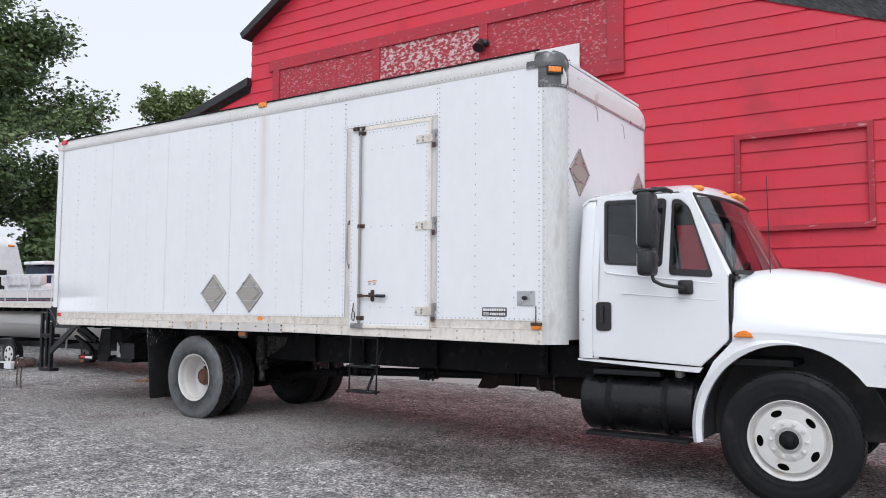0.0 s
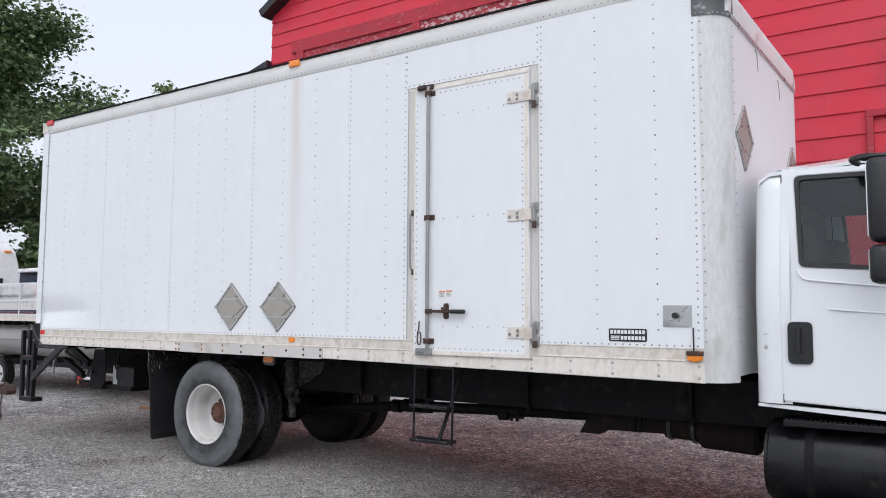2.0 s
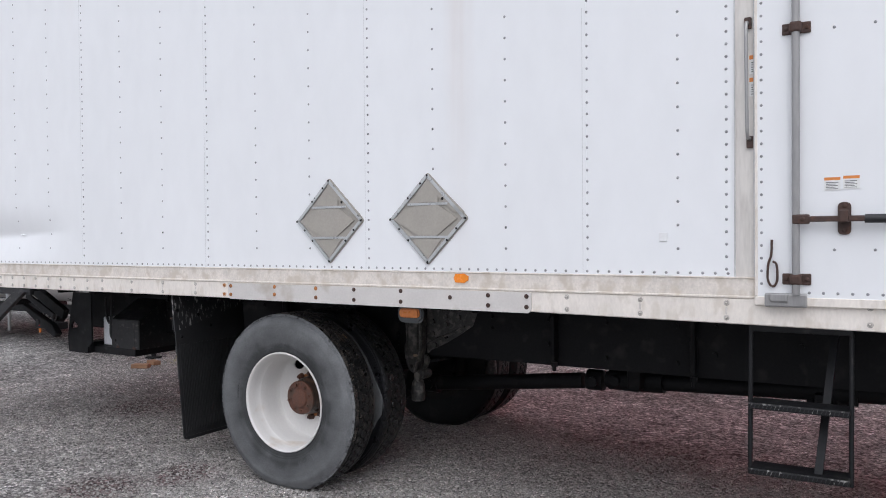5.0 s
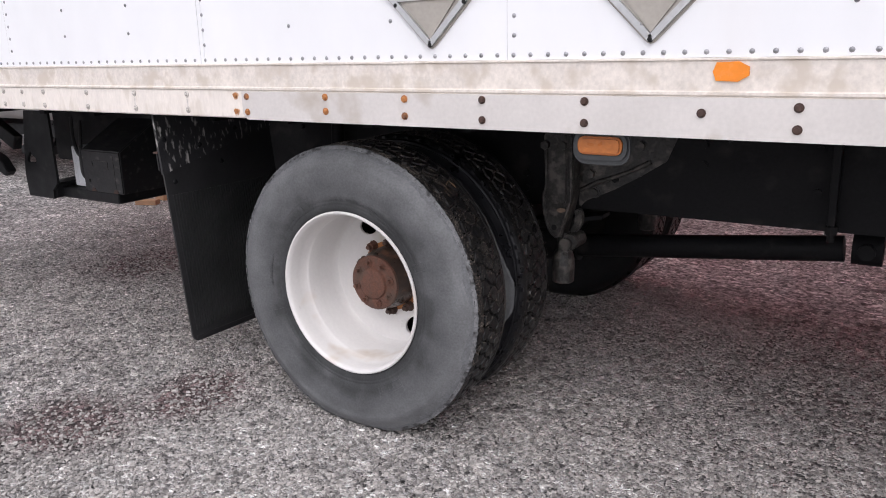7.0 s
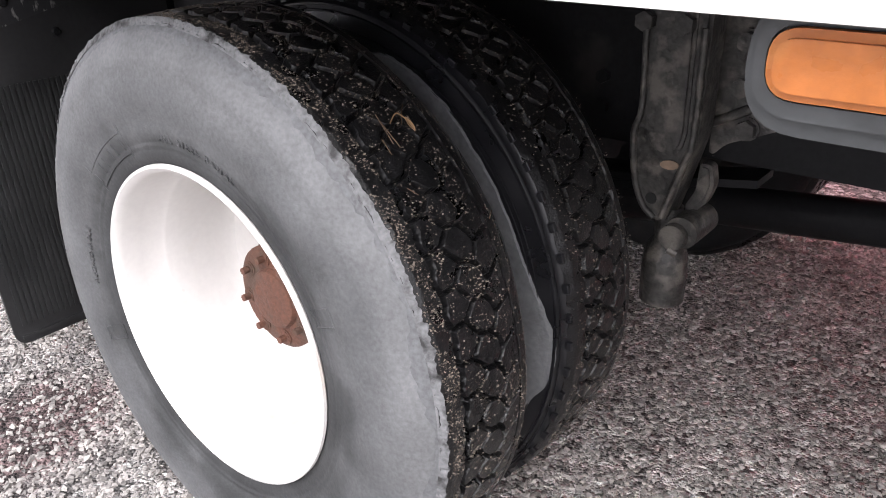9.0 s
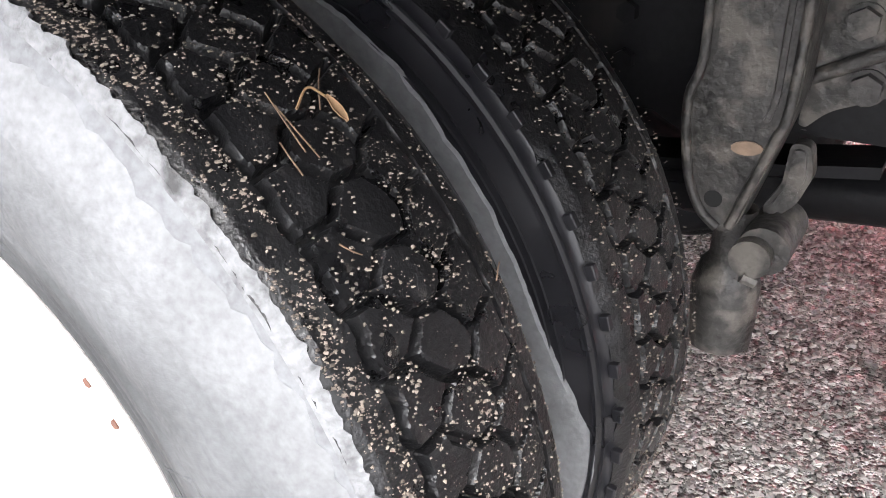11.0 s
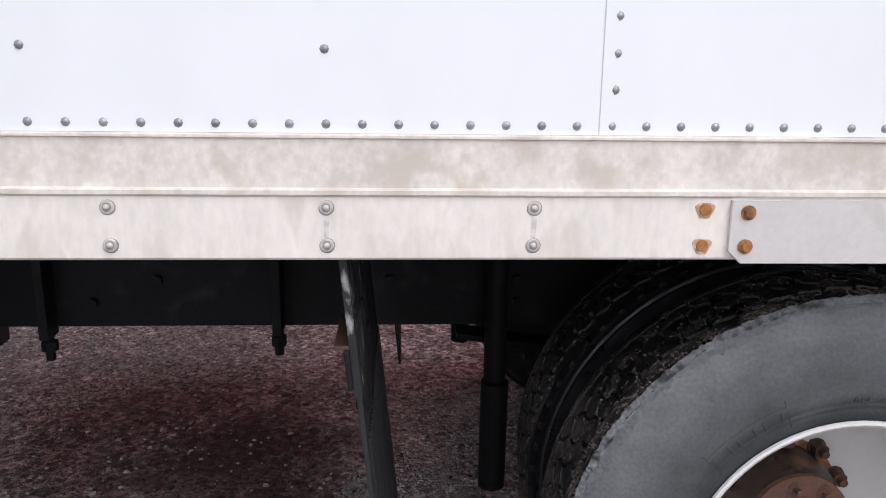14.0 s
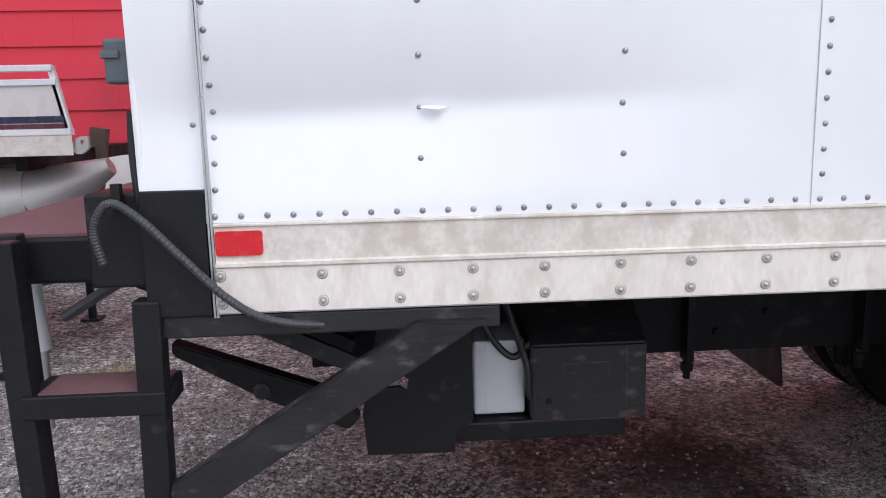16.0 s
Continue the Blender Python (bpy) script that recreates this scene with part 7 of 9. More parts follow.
def build_mudflap(y0, y1, logo):
    x = -8.921
    s = 1 if y0 < MID else -1

    def hung(name, bm, *more, **named):
        """A piece of the flap, which hangs with its foot swung towards the wheel."""
        for v in bm.verts:
            v.co.x += 0.10 * (1.0 - v.co.z)
        return part(name, bm, *more, **named)
    bm = bmesh.new()
    plate(bm, [(y0 + 0.0, 0.885), (y0 + 0.02, 0.89), (y1, 1.02), (y1, 1.09), (y0, 1.12)], [], lambda u, v, w: (x - 0.006 + w, u, v), 0.012)
    br = hung("flap_bracket", bm, M_CHIP, truck, "chipped black flap bracket")
    bm = bmesh.new()
    plate(bm, rounded([(y0 + 0.004, 0.192), (y1 - 0.004, 0.192), (y1 - 0.004, 1.05), (y0 + 0.004, 1.05)], 0.035, 6), [], lambda u, v, w: (x - 0.004 + w, u, v), 0.008)
    fl = hung("mud_flap", bm, M_FLAP, truck, "black ribbed rubber mud flap")
    bm = bmesh.new()
    n = 42
    for k in range(n):
        y = y0 + 0.03 + (y1 - y0 - 0.06) * k / (n - 1)
        box(bm, x + 0.004, x + 0.0085, y - 0.0035, y + 0.0035, 0.24, 0.80 - 0.0 * k)
    box(bm, x + 0.004, x + 0.008, y0 + 0.02, y1 - 0.02, 0.205, 0.215)
    hung("flap_ribs", bm, M_FLAP, fl, kind="stuff")
    for yy, zz in ((0.03, 1.02), (0.2, 0.98), (0.4, 1.03), (0.05, 0.85), (0.3, 0.90)):
        for xs, d in ((x - 0.006, -1), (x + 0.006, 1)):
            bm = bmesh.new()
            dome(bm, (xs, y0 + yy * (1 if s > 0 else 1), zz), 0.012, 0.006, (d, 0, 0), 8)
            hung("flap_bolt", bm, M_FRAME, br)
    bm = bmesh.new()
    box(bm, x - 0.016, x - 0.0065, y0 - 0.004, y1 - 0.10, 0.898, 0.966, 0.003)
    bar = hung("flap_bar", bm, M_BLACK, br, "black clamping bar across the flap")
    bm = bmesh.new()
    box(bm, x - 0.030, x - 0.0065, y0 - 0.004, y1 - 0.12, 0.9665, 0.974, 0.002)
    hung("bar_ledge", bm, M_RUSTD, bar, "rusty top edge")
    for yy in (0.055, 0.235, 0.418):
        bm = bmesh.new()
        box(bm, x - 0.022, x - 0.016, y0 + yy - 0.009, y0 + yy + 0.009, 0.909, 0.927, 0.002)
        hung("bar_bolt", bm, M_GALV, bar)
    if logo:
        # white print on the rear face: plain bars and wedges in the print's colour
        bm = bmesh.new()

        def put(u, v, w):
            return (x - 0.0075 + w, y1 - u, v)
        shapes = [[(0.09, 0.50), (0.10, 0.59), (0.13, 0.60), (0.16, 0.62), (0.18, 0.668), (0.205, 0.66), (0.21, 0.62), (0.235, 0.60), (0.243, 0.52), (0.22, 0.46), (0.17, 0.44), (0.12, 0.46)],
                  [(0.25, 0.665), (0.285, 0.655), (0.316, 0.59), (0.316, 0.50), (0.295, 0.46), (0.25, 0.45)],
                  [(0.325, 0.51), (0.338, 0.645), (0.362, 0.655), (0.392, 0.53)],
                  [(0.375, 0.648), (0.455, 0.65), (0.445, 0.55), (0.425, 0.545)],
                  [(0.465, 0.652), (0.52, 0.662), (0.503, 0.57), (0.48, 0.567)],
                  [(0.20, 0.435), (0.25, 0.435), (0.45, 0.53), (0.45, 0.50), (0.40, 0.44), (0.30, 0.385), (0.24, 0.39)],
                  [(0.17, 0.395), (0.20, 0.395), (0.20, 0.37), (0.17, 0.37)]]
        for sh in shapes:
            plate(bm, [(a, b) for a, b in sh], [], put, 0.003)
        hung("printed_mark", bm, M_WINK, fl, "worn white print")
        bm = bmesh.new()
        for sh in (oval(0.19, 0.50, 0.026, 0.036, 0.2), [(0.11, 0.57), (0.18, 0.60), (0.18, 0.585), (0.115, 0.555)], [(0.12, 0.535), (0.16, 0.55), (0.158, 0.535), (0.122, 0.52)]):
            plate(bm, [(a, b) for a, b in sh], [], lambda u, v, w: (x - 0.0090 + w, y1 - u, v), 0.0013)
        hung("print_cutout", bm, M_FLAP, fl)
        bm = bmesh.new()
        for pts in ([(0.20, 0.82), (0.30, 0.79)], [(0.38, 0.83), (0.42, 0.765), (0.48, 0.77)], [(0.40, 0.72), (0.43, 0.67), (0.49, 0.69)]):
            for a, b in zip(pts, pts[1:]):
                beam(bm, (x - 0.006, y1 - a[0], a[1]), (x - 0.006, y1 - b[0], b[1]), 0.003, 0.002)
        hung("scratch_marks", bm, M_CHIP, fl)


def build_lift_gear():
    # power-unit box with sloping lid, battery and tray
    bm = bmesh.new()
    plate(bm, [(6.655, 0.632), (6.655, 0.855), (6.95, 1.03), (7.1, 1.03), (7.1, 0.632)], [], lambda u, v, w: (-10.258 + w, u, v), 0.334)
    bmesh.ops.bevel(bm, geom=[e for e in bm.edges if e.calc_face_angle(0) > 0.3], offset=0.006, segments=2, affect="EDGES")
    pb = part("pump_box", bm, M_SCUFFB, truck, "black steel lift-gate pump box with scuffs")
    for a, b, c, d in ((-10.165, -10.035, 0.80, 0.803), (-10.035, -10.032, 0.76, 0.80), (-9.985, -9.982, 0.66, 0.84), (-10.168, -10.165, 0.775, 0.80)):
        bm = bmesh.new()
        box(bm, a, b, 6.653, 6.656, c, d)
        part("scratch", bm, M_CAST, pb)
    for a, b in ((-10.20, -10.16), (-10.01, -9.965)):
        bm = bmesh.new()
        plate(bm, [(a, 0.634), (b, 0.634), (b - 0.008, 0.652), (a + 0.012, 0.655)], [], lambda u, v, w: (u, 6.6535 + w, v), 0.003)
        part("bare_spot", bm, M_RUSTD, pb)
    bm = bmesh.new()
    dome(bm, (-10.207, 6.655, 0.69), 0.010, 0.004, (0, -1, 0), 8)
    part("bolt", bm, M_DARK, pb)
    bm = bmesh.new()
    box(bm, -10.55, -9.98, 6.66, 7.05, 0.575, 0.635, 0.008)
    part("battery_tray", bm, M_BLACK, truck, "black steel battery tray")
    bm = bmesh.new()
    box(bm, -10.418, -10.268, 6.70, 6.95, 0.640, 0.862, 0.008)
    bt = part("battery", bm, M_BATT, truck, "white plastic battery case")
    bm = bmesh.new()
    for z in (0.70, 0.76, 0.82):
        box(bm, -10.40, -10.392, 6.697, 6.70, z, z + 0.02)
    box(bm, -10.385, -10.381, 6.6985, 6.70, 0.66, 0.86)
    part("moulded_lines", bm, M_BATT, bt)
    for pts in ([(-10.41, 6.72, 1.02), (-10.38, 6.70, 0.90), (-10.31, 6.68, 0.82), (-10.25, 6.69, 0.86)], [(-10.33, 6.72, 1.0), (-10.30, 6.69, 0.90), (-10.27, 6.66, 0.80), (-10.265, 6.66, 0.72), (-10.24, 6.68, 0.68)]):
        bm = bmesh.new()
        tube(bm, bend(pts), 0.0105)
        part("battery_cable", bm, M_PLASTIC, truck, "", 40)
    bm = bmesh.new()
    plate(bm, [(-10.735, 0.700), (-10.725, 0.578), (-10.482, 0.575), (-10.480, 0.625), (-10.43, 0.668), (-10.43, 1.06), (-10.66, 1.06), (-10.70, 0.88)], [[(-10.688, 0.793), (-10.652, 0.835), (-10.632, 0.812), (-10.607, 0.794), (-10.612, 0.760), (-10.630, 0.774), (-10.689, 0.770)]], lambda u, v, w: (u, 6.60 + w, v), 0.014)
    bp = part("bracket_plate", bm, M_BLACK, truck, "black steel bracket plate with a torn opening")
    bm = bmesh.new()
    box(bm, -10.62, -10.48, 6.615, 6.90, 0.575, 0.66, 0.01)
    part("bracket_foot", bm, M_BLACK, bp)
    # lift arms running down to the tail
    for y in (6.50, FAR - 6.50):
        bm = bmesh.new()
        plate(bm, [(-11.205, 0.952), (-11.205, 0.918), (-10.98, 0.790), (-10.77, 0.697), (-10.735, 0.728), (-10.80, 0.800)], [], lambda u, v, w: (u, y + w, v), 0.055)
        bmesh.ops.bevel(bm, geom=[e for e in bm.edges if e.calc_face_angle(0) > 0.9], offset=0.005, segments=2, affect="EDGES")
        arm = part("lift_arm", bm, M_BLACK, truck, "black tapered lift arm with a worn pivot", 30)
        bm = bmesh.new()
        rod(bm, (-10.985, y - 0.006, 0.815), (-10.985, y + 0.06, 0.815), 0.022, 16)
        part("pivot_pin", bm, M_SCUFFB, arm, "", 40)
        bm = bmesh.new()
        beam(bm, (-10.76, y + 0.10, 0.875), (-11.35, y + 0.10, 1.15), 0.05, 0.085, bevel=0.006)
        part("lift_arm", bm, M_BLACK, truck, "black upper lift arm")
        bm = bmesh.new()
        beam(bm, (-10.72, y - 0.03, 0.875), (-11.03, y - 0.06, 1.035), 0.022, 0.045, bevel=0.004)
        part("arm_link", bm, M_SCUFFB, arm)
    # tail frame: corner plates, posts, rungs, brace, tread plates
    for s, y in ((1, Y0), (-1, FAR - Y0)):
        bm = bmesh.new()
        box(bm, X_REAR - 0.002, -10.997, min(y - s * 0.008, y + s * 0.05), max(y - s * 0.008, y + s * 0.05), 1.124, 1.376, 0.003)
        part("corner_plate", bm, M_BLACK, truck, "black steel tail corner plate")
        bm = bmesh.new()
        beam(bm, (-10.42, y + s * 0.02, 1.10), (-11.12, y + s * 0.02, 1.10), 0.035, 0.045, bevel=0.004)
        part("rear_sill", bm, M_SCUFFB, truck)
        bm = bmesh.new()
        beam(bm, (-11.124, y + s * 0.01, 1.16), (-11.142, y + s * 0.01, 0.44), 0.05, 0.055, bevel=0.005)
        part("tail_post", bm, M_BLACK, truck, "black steel post")
        bm = bmesh.new()
        plate(bm, [(-10.452, 1.098), (-10.592, 1.098), (-11.100, 0.778), (-11.112, 0.700), (-11.085, 0.690)], [], lambda u, v, w: (u, y - s * (0.028 - w), v), 0.036)
        bmesh.ops.bevel(bm, geom=[e for e in bm.edges if e.calc_face_angle(0) > 1.0], offset=0.004, segments=2, affect="EDGES")
        part("tail_brace", bm, M_SCUFFB, truck, "scuffed black diagonal brace")
        for dx, dy in ((0.0, 0.0), (0.03, 0.10)):
            bm = bmesh.new()
            beam(bm, (-11.392 - dx * 1.2, y + s * (0.01 + dy), 1.285), (-11.377 - dx * 1.2, y + s * (0.01 + dy), 0.44), 0.042, 0.05, bevel=0.004)
            part("tail_post", bm, M_BLACK, truck, "black steel post")
        for z, m in ((0.955, M_BLACK), (0.46, M_BLACK)):
            bm = bmesh.new()
            box(bm, -11.38, -11.10, min(y - s * 0.02, y + s * 0.12), max(y - s * 0.02, y + s * 0.12), z - 0.028, z + 0.020, 0.004)
            ts = part("tail_step", bm, m, truck, "black tail step with a worn mauve tread")
            bm = bmesh.new()
            box(bm, -11.35, -11.11, min(y - s * 0.01, y + s * 0.11), max(y - s * 0.01, y + s * 0.11), z + 0.0205, z + 0.024)
            part("step_tread", bm, M_WOODD, ts)
    bm = bmesh.new()
    box(bm, -11.62, -11.20, Y0 + 0.14, FAR - Y0 - 0.14, 1.17, 1.27, 0.008)
    pl = part("lift_platform", bm, M_BLACK, truck, "folded lift-gate platform with a worn deck")
    bm = bmesh.new()
    box(bm, -11.61, -11.21, Y0 + 0.15, FAR - Y0 - 0.15, 1.2705, 1.277)
    part("deck", bm, M_WOODD, pl)
    bm = bmesh.new()
    rod(bm, (-11.575, 6.6, 1.10), (-11.565, 6.6, 0.92), 0.024, 14)
    part("lift_cylinder", bm, M_BATT, truck, "pale hydraulic cylinder", 40)
    bm = bmesh.new()
    rod(bm, (-11.565, 6.60, 0.92), (-11.57, 6.60, 0.70), 0.013, 12)
    part("cylinder_rod", bm, M_GALV, truck, "", 40)
    bm = bmesh.new()
    box(bm, -11.24, -11.12, Y0 + 0.03, Y0 + 0.14, 1.18, 1.37, 0.006)
    rod(bm, (-11.17, Y0 + 0.02, 1.39), (-11.17, Y0 + 0.02, 1.34), 0.012, 8)
    part("pivot_block", bm, M_BLACK, truck)
    # corrugated hose looping round the corner plate
    pts = bend([(-11.19, Y0 - 0.03, 1.24), (-11.20, Y0 - 0.035, 1.31), (-11.165, Y0 - 0.04, 1.358), (-11.11, Y0 - 0.04, 1.325), (-11.04, Y0 - 0.038, 1.25), (-10.96, Y0 - 0.032, 1.165), (-10.88, Y0 - 0.02, 1.115), (-10.75, Y0 + 0.02, 1.09), (-10.55, Y0 + 0.10, 1.075)], 22)
    bm = bmesh.new()
    tube(bm, pts, 0.0080, 10, 0.12)
    part("hose", bm, M_HOSE, truck, "corrugated black conduit")
    bm = bmesh.new()
    tube(bm, bend([(-11.34, 6.22, 1.10), (-11.24, 6.20, 1.16), (-11.17, 6.16, 1.20)]), 0.012)
    part("hose", bm, M_HOSE, truck, "", 40)


build_chassis()
build_mudflap(6.14, 6.75, True)
build_mudflap(FAR - 6.75, FAR - 6.14, False)
build_lift_gear()


def leaf_on_tread():
    """A dry leaf with its twig caught on the rear tyre."""
    a = math.radians(47.6)
    at = Vector((AX_R[0] + (R_TYRE + 0.004) * math.cos(a), YR + 0.147, AX_R[1] + (R_TYRE + 0.004) * math.sin(a)))
    u, v, n = Vector((-math.sin(a), 0, math.cos(a))), Vector((0, 1, 0)), Vector((math.cos(a), 0, math.sin(a)))
    lf = thing("dry_leaf", at, "small curled dry tan leaf on the tyre tread", "leaf")
    bm = bmesh.new()
    prof = ((-0.013, 0.0006), (-0.008, 0.0035), (-0.001, 0.0045), (0.006, 0.003), (0.011, 0.0006))
    rows = []
    for s_, w in prof:
        rows.append([bm.verts.new(at + u * s_ + v * (w * k) + n * (0.002 * abs(k) + 0.05 * s_ * s_ * 10)) for k in (-1, 0, 1)])
    for p, q in zip(rows, rows[1:]):
        for k in range(2):
            bm.faces.new((p[k], p[k + 1], q[k + 1], q[k]))
    sk = bmesh.ops.extrude_face_region(bm, geom=list(bm.faces))
    for w in [g for g in sk["geom"] if isinstance(g, bmesh.types.BMVert)]:
        w.co -= n * 0.0008
    part("blade", bm, M_LEAFDRY, lf, "", 60)
    bm = bmesh.new()
    tube(bm, bend([at + u * 0.010, at + u * 0.020 - v * 0.012 + n * 0.003, at + u * 0.010 - v * 0.030]), 0.0010, 5)
    part("stalk", bm, M_LEAFDRY, lf)


def twig_on_tread(angle, across, turn, length):
    """A thin dry twig lying on the rear tyre's tread."""
    a = math.radians(angle)
    r = R_TYRE + 0.0015
    at = Vector((AX_R[0] + r * math.cos(a), YR + across, AX_R[1] + r * math.sin(a)))
    u, v, n = Vector((-math.sin(a), 0, math.cos(a))), Vector((0, 1, 0)), Vector((math.cos(a), 0, math.sin(a)))
    d = u * math.cos(turn) + v * math.sin(turn)
    e = u * math.sin(turn) - v * math.cos(turn)
    bm = bmesh.new()
    tube(bm, bend([at - d * length / 2, at + e * 0.002 + n * 0.002, at + d * length / 2]), 0.0006, 5)
    tagged(part("dry_twig", bm, M_TWIG), "thin dry brown twig on the tyre tread", "twig", "twigs on the tyre tread")


leaf_on_tread()
for angle, across, turn, length in ((48.2, 0.104, 0.12, 0.050), (47.2, 0.107, -0.05, 0.046), (45.5, 0.088, 0.05, 0.026), (49.6, 0.150, 0.75, 0.040), (30, 0.20, 0.9, 0.016), (38, 0.085, -0.7, 0.018)):
    twig_on_tread(angle, across, turn, length)


# ---- cab ----
def build_cab():
    yn = 6.20

    def lean(z):
        """Tumblehome of the cab's sides."""
        return 0.0 if z < 1.70 else 0.16 * (z - 1.70) ** 1.1

    def put_side(s):
        def put(u, v, w):
            y = yn + lean(v) + w
            return (u, y if s > 0 else FAR - y, v)
        return put
    rear_win = rounded([(-2.54, 1.82), (-2.02, 1.785), (-2.00, 2.39), (-2.572, 2.402)], 0.04)
    vent_win = rounded([(-1.955, 1.715), (-1.585, 1.69), (-1.80, 2.30), (-1.885, 2.375), (-1.95, 2.375)], 0.04)
    door_line = [(-2.645, 1.000), (-1.70, 0.955), (-1.60, 1.05), (-1.475, 1.18), (-1.47, 1.72), (-1.80, 2.43), (-2.645, 2.45)]
    for s in (1, -1):
        put = put_side(s)
        # rear quarter strip of the cab
        bm = bmesh.new()
        prof = [(-2.60, 0.014, 0, 1), (-2.652, 0.013, 0, 1), (-2.6535, 0.001, 0, 1), (-2.655, 0.0, 0, 1), (-2.715, 0.0, 0, 1)]
        prof += [(-2.715 - 0.10 * math.sin(a), 0.10 - 0.10 * math.cos(a), math.sin(a), math.cos(a)) for a in (math.pi / 2 * k / 9 for k in range(1, 10))] + [(-2.815, 0.20, 1, 0)]
        cols = []
        for x, d, nx, nd in prof:
            col = []
            for k in range(19):
                z = 0.982 + 1.318 * k / 10 if k <= 10 else 2.30 + 0.165 * math.sin((k - 10) / 8 * math.pi / 2)
                sink = 0.0 if k <= 10 else 0.15 * (1 - math.cos((k - 10) / 8 * math.pi / 2))
                p = put(x + nx * sink, min(z, 2.30), d + nd * sink)
                col.append(bm.verts.new((p[0], p[1], z)))
            cols.append(col)
        for p, q in zip(cols, cols[1:]):
            for k in range(18):
                bm.faces.new((p[k], q[k], q[k + 1], p[k + 1]))
        bmesh.ops.recalc_face_normals(bm, faces=bm.faces)
        part("cab_corner", bm, M_CABW, truck, "white rounded cab rear corner", 60)
        bm = bmesh.new()
        plate(bm, [(-2.6525, 0.99), (-2.6445, 0.99), (-2.6445, 2.42), (-2.6525, 2.42)], [], lambda u, v, w: put(u, v, w + 0.009), 0.003)
        part("door_seam", bm, M_DARK, truck)
        bm = bmesh.new()
        plate(bm, door_line, [rear_win, vent_win], put, 0.035)
        bmesh.ops.bevel(bm, geom=[e for e in bm.edges if e.calc_face_angle(0) > 1.2], offset=0.006, segments=2, affect="EDGES")
        door = part("cab_door", bm, M_CABW, truck, "white cab door with a rear quarter and a vent window", 40)
        for win, nm in ((rear_win, "door_window"), (vent_win, "vent_window")):
            c = Vector((sum(p[0] for p in win) / len(win), sum(p[1] for p in win) / len(win)))
            inner_ = [tuple(c + (Vector(p) - c) * (0.91 if nm == "door_window" else 0.85)) for p in win]
            bm = bmesh.new()
            plate(bm, win, [inner_], lambda u, v, w: put(u, v, w - 0.004), 0.03)
            part("window_seal", bm, M_PLASTIC, door, "black rubber window seal", 30)
            bm = bmesh.new()
            plate(bm, [tuple(c + (Vector(p) - c) * 0.95) for p in win], [], lambda u, v, w: put(u, v, w + 0.012), 0.004)
            g = part(nm, bm, M_GLASS, door, "tinted side glass")
            g.visible_shadow = False
        bm = bmesh.new()
        plate(bm, rounded([(-2.614, 1.228), (-2.474, 1.228), (-2.474, 1.484), (-2.614, 1.484)], 0.035), [], lambda u, v, w: put(u, v, w - 0.008), 0.012)
        h = part("door_handle", bm, M_PLASTIC, door, "black recessed door handle")
        bm = bmesh.new()
        rod(bm, put(-2.552, 1.30, -0.022), put(-2.552, 1.45, -0.022), 0.014, 10)
        dome(bm, put(-2.54, 1.262, -0.008), 0.013, 0.006, (0, -s, 0), 10)
        part("grip", bm, M_PLASTIC, h, "", 40)
        bm = bmesh.new()
        dome(bm, put(-2.742, 1.325, 0.004), 0.014, 0.007, (0, -s, 0), 10)
        box(bm, -2.755, -2.732, min(put(0, 1.4, 0.0)[1], put(0, 1.4, 0.012)[1]), max(put(0, 1.4, 0.0)[1], put(0, 1.4, 0.012)[1]), 1.402, 1.409)
        part("fuel_lock", bm, M_GALV, door)
        # soft pressed lines below the door's windows
        for line in ([(-2.552, 1.80), (-2.53, 1.762), (-2.47, 1.737), (-2.08, 1.694), (-1.56, 1.640)], [(-2.38, 1.561), (-2.08, 1.538), (-1.56, 1.500)]):
            bm = bmesh.new()
            tube(bm, bend([put(u, v, 0.0022) for u, v in line], 6), 0.0055, 8)
            part("pressed_line", bm, M_CABW, door, "", 60)
        # dark gap line before the door
        bm = bmesh.new()
        box(bm, -1.462, -1.448, min(put(0, 1.3, 0.01)[1], put(0, 1.3, 0.05)[1]), max(put(0, 1.3, 0.01)[1], put(0, 1.3, 0.05)[1]), 1.18, 1.72)
        part("hinge_gap", bm, M_DARK, truck)
        # rocker below the door
        bm = bmesh.new()
        plate(bm, [(-2.80, 0.960), (-1.72, 0.900), (-1.69, 0.945), (-2.80, 0.978)], [], lambda u, v, w: put(u, v, w + 0.015), 0.04)
        part("rocker", bm, M_CABW, truck)
        # mirrors on their arm
        yo = -1 if s > 0 else 1
        base = yn if s > 0 else FAR - yn

        def at(x, d, z):
            return (x, base + yo * d, z)
        bm = bmesh.new()
        tube(bm, bend([at(-1.80, 0.0, 1.60), at(-1.83, 0.12, 1.605), at(-1.98, 0.20, 1.64), at(-2.03, 0.22, 1.75), at(-2.035, 0.22, 2.30), at(-2.03, 0.20, 2.43), at(-1.98, 0.0, 2.44)]), 0.016)
        box(bm, -1.87, -1.75, min(at(0, -0.02, 0)[1], at(0, 0.05, 0)[1]), max(at(0, -0.02, 0)[1], at(0, 0.05, 0)[1]), 1.55, 1.67, 0.018)
        tube(bm, bend([at(-2.20, -0.02, 2.43), at(-2.215, 0.10, 2.435), at(-2.13, 0.22, 2.425), at(-2.035, 0.235, 2.415), at(-1.95, 0.14, 2.435), at(-1.93, -0.01, 2.43)]), 0.019)
        bmesh.ops.create_uvsphere(bm, u_segments=16, v_segments=8, radius=1.0, matrix=Matrix.Translation(at(-2.07, 0.22, 2.415)) @ Matrix.Diagonal((0.11, 0.05, 0.02, 1)))
        mir = part("mirror", bm, M_PLASTIC, truck, "tall black west-coast mirror with a round spot mirror", 50)
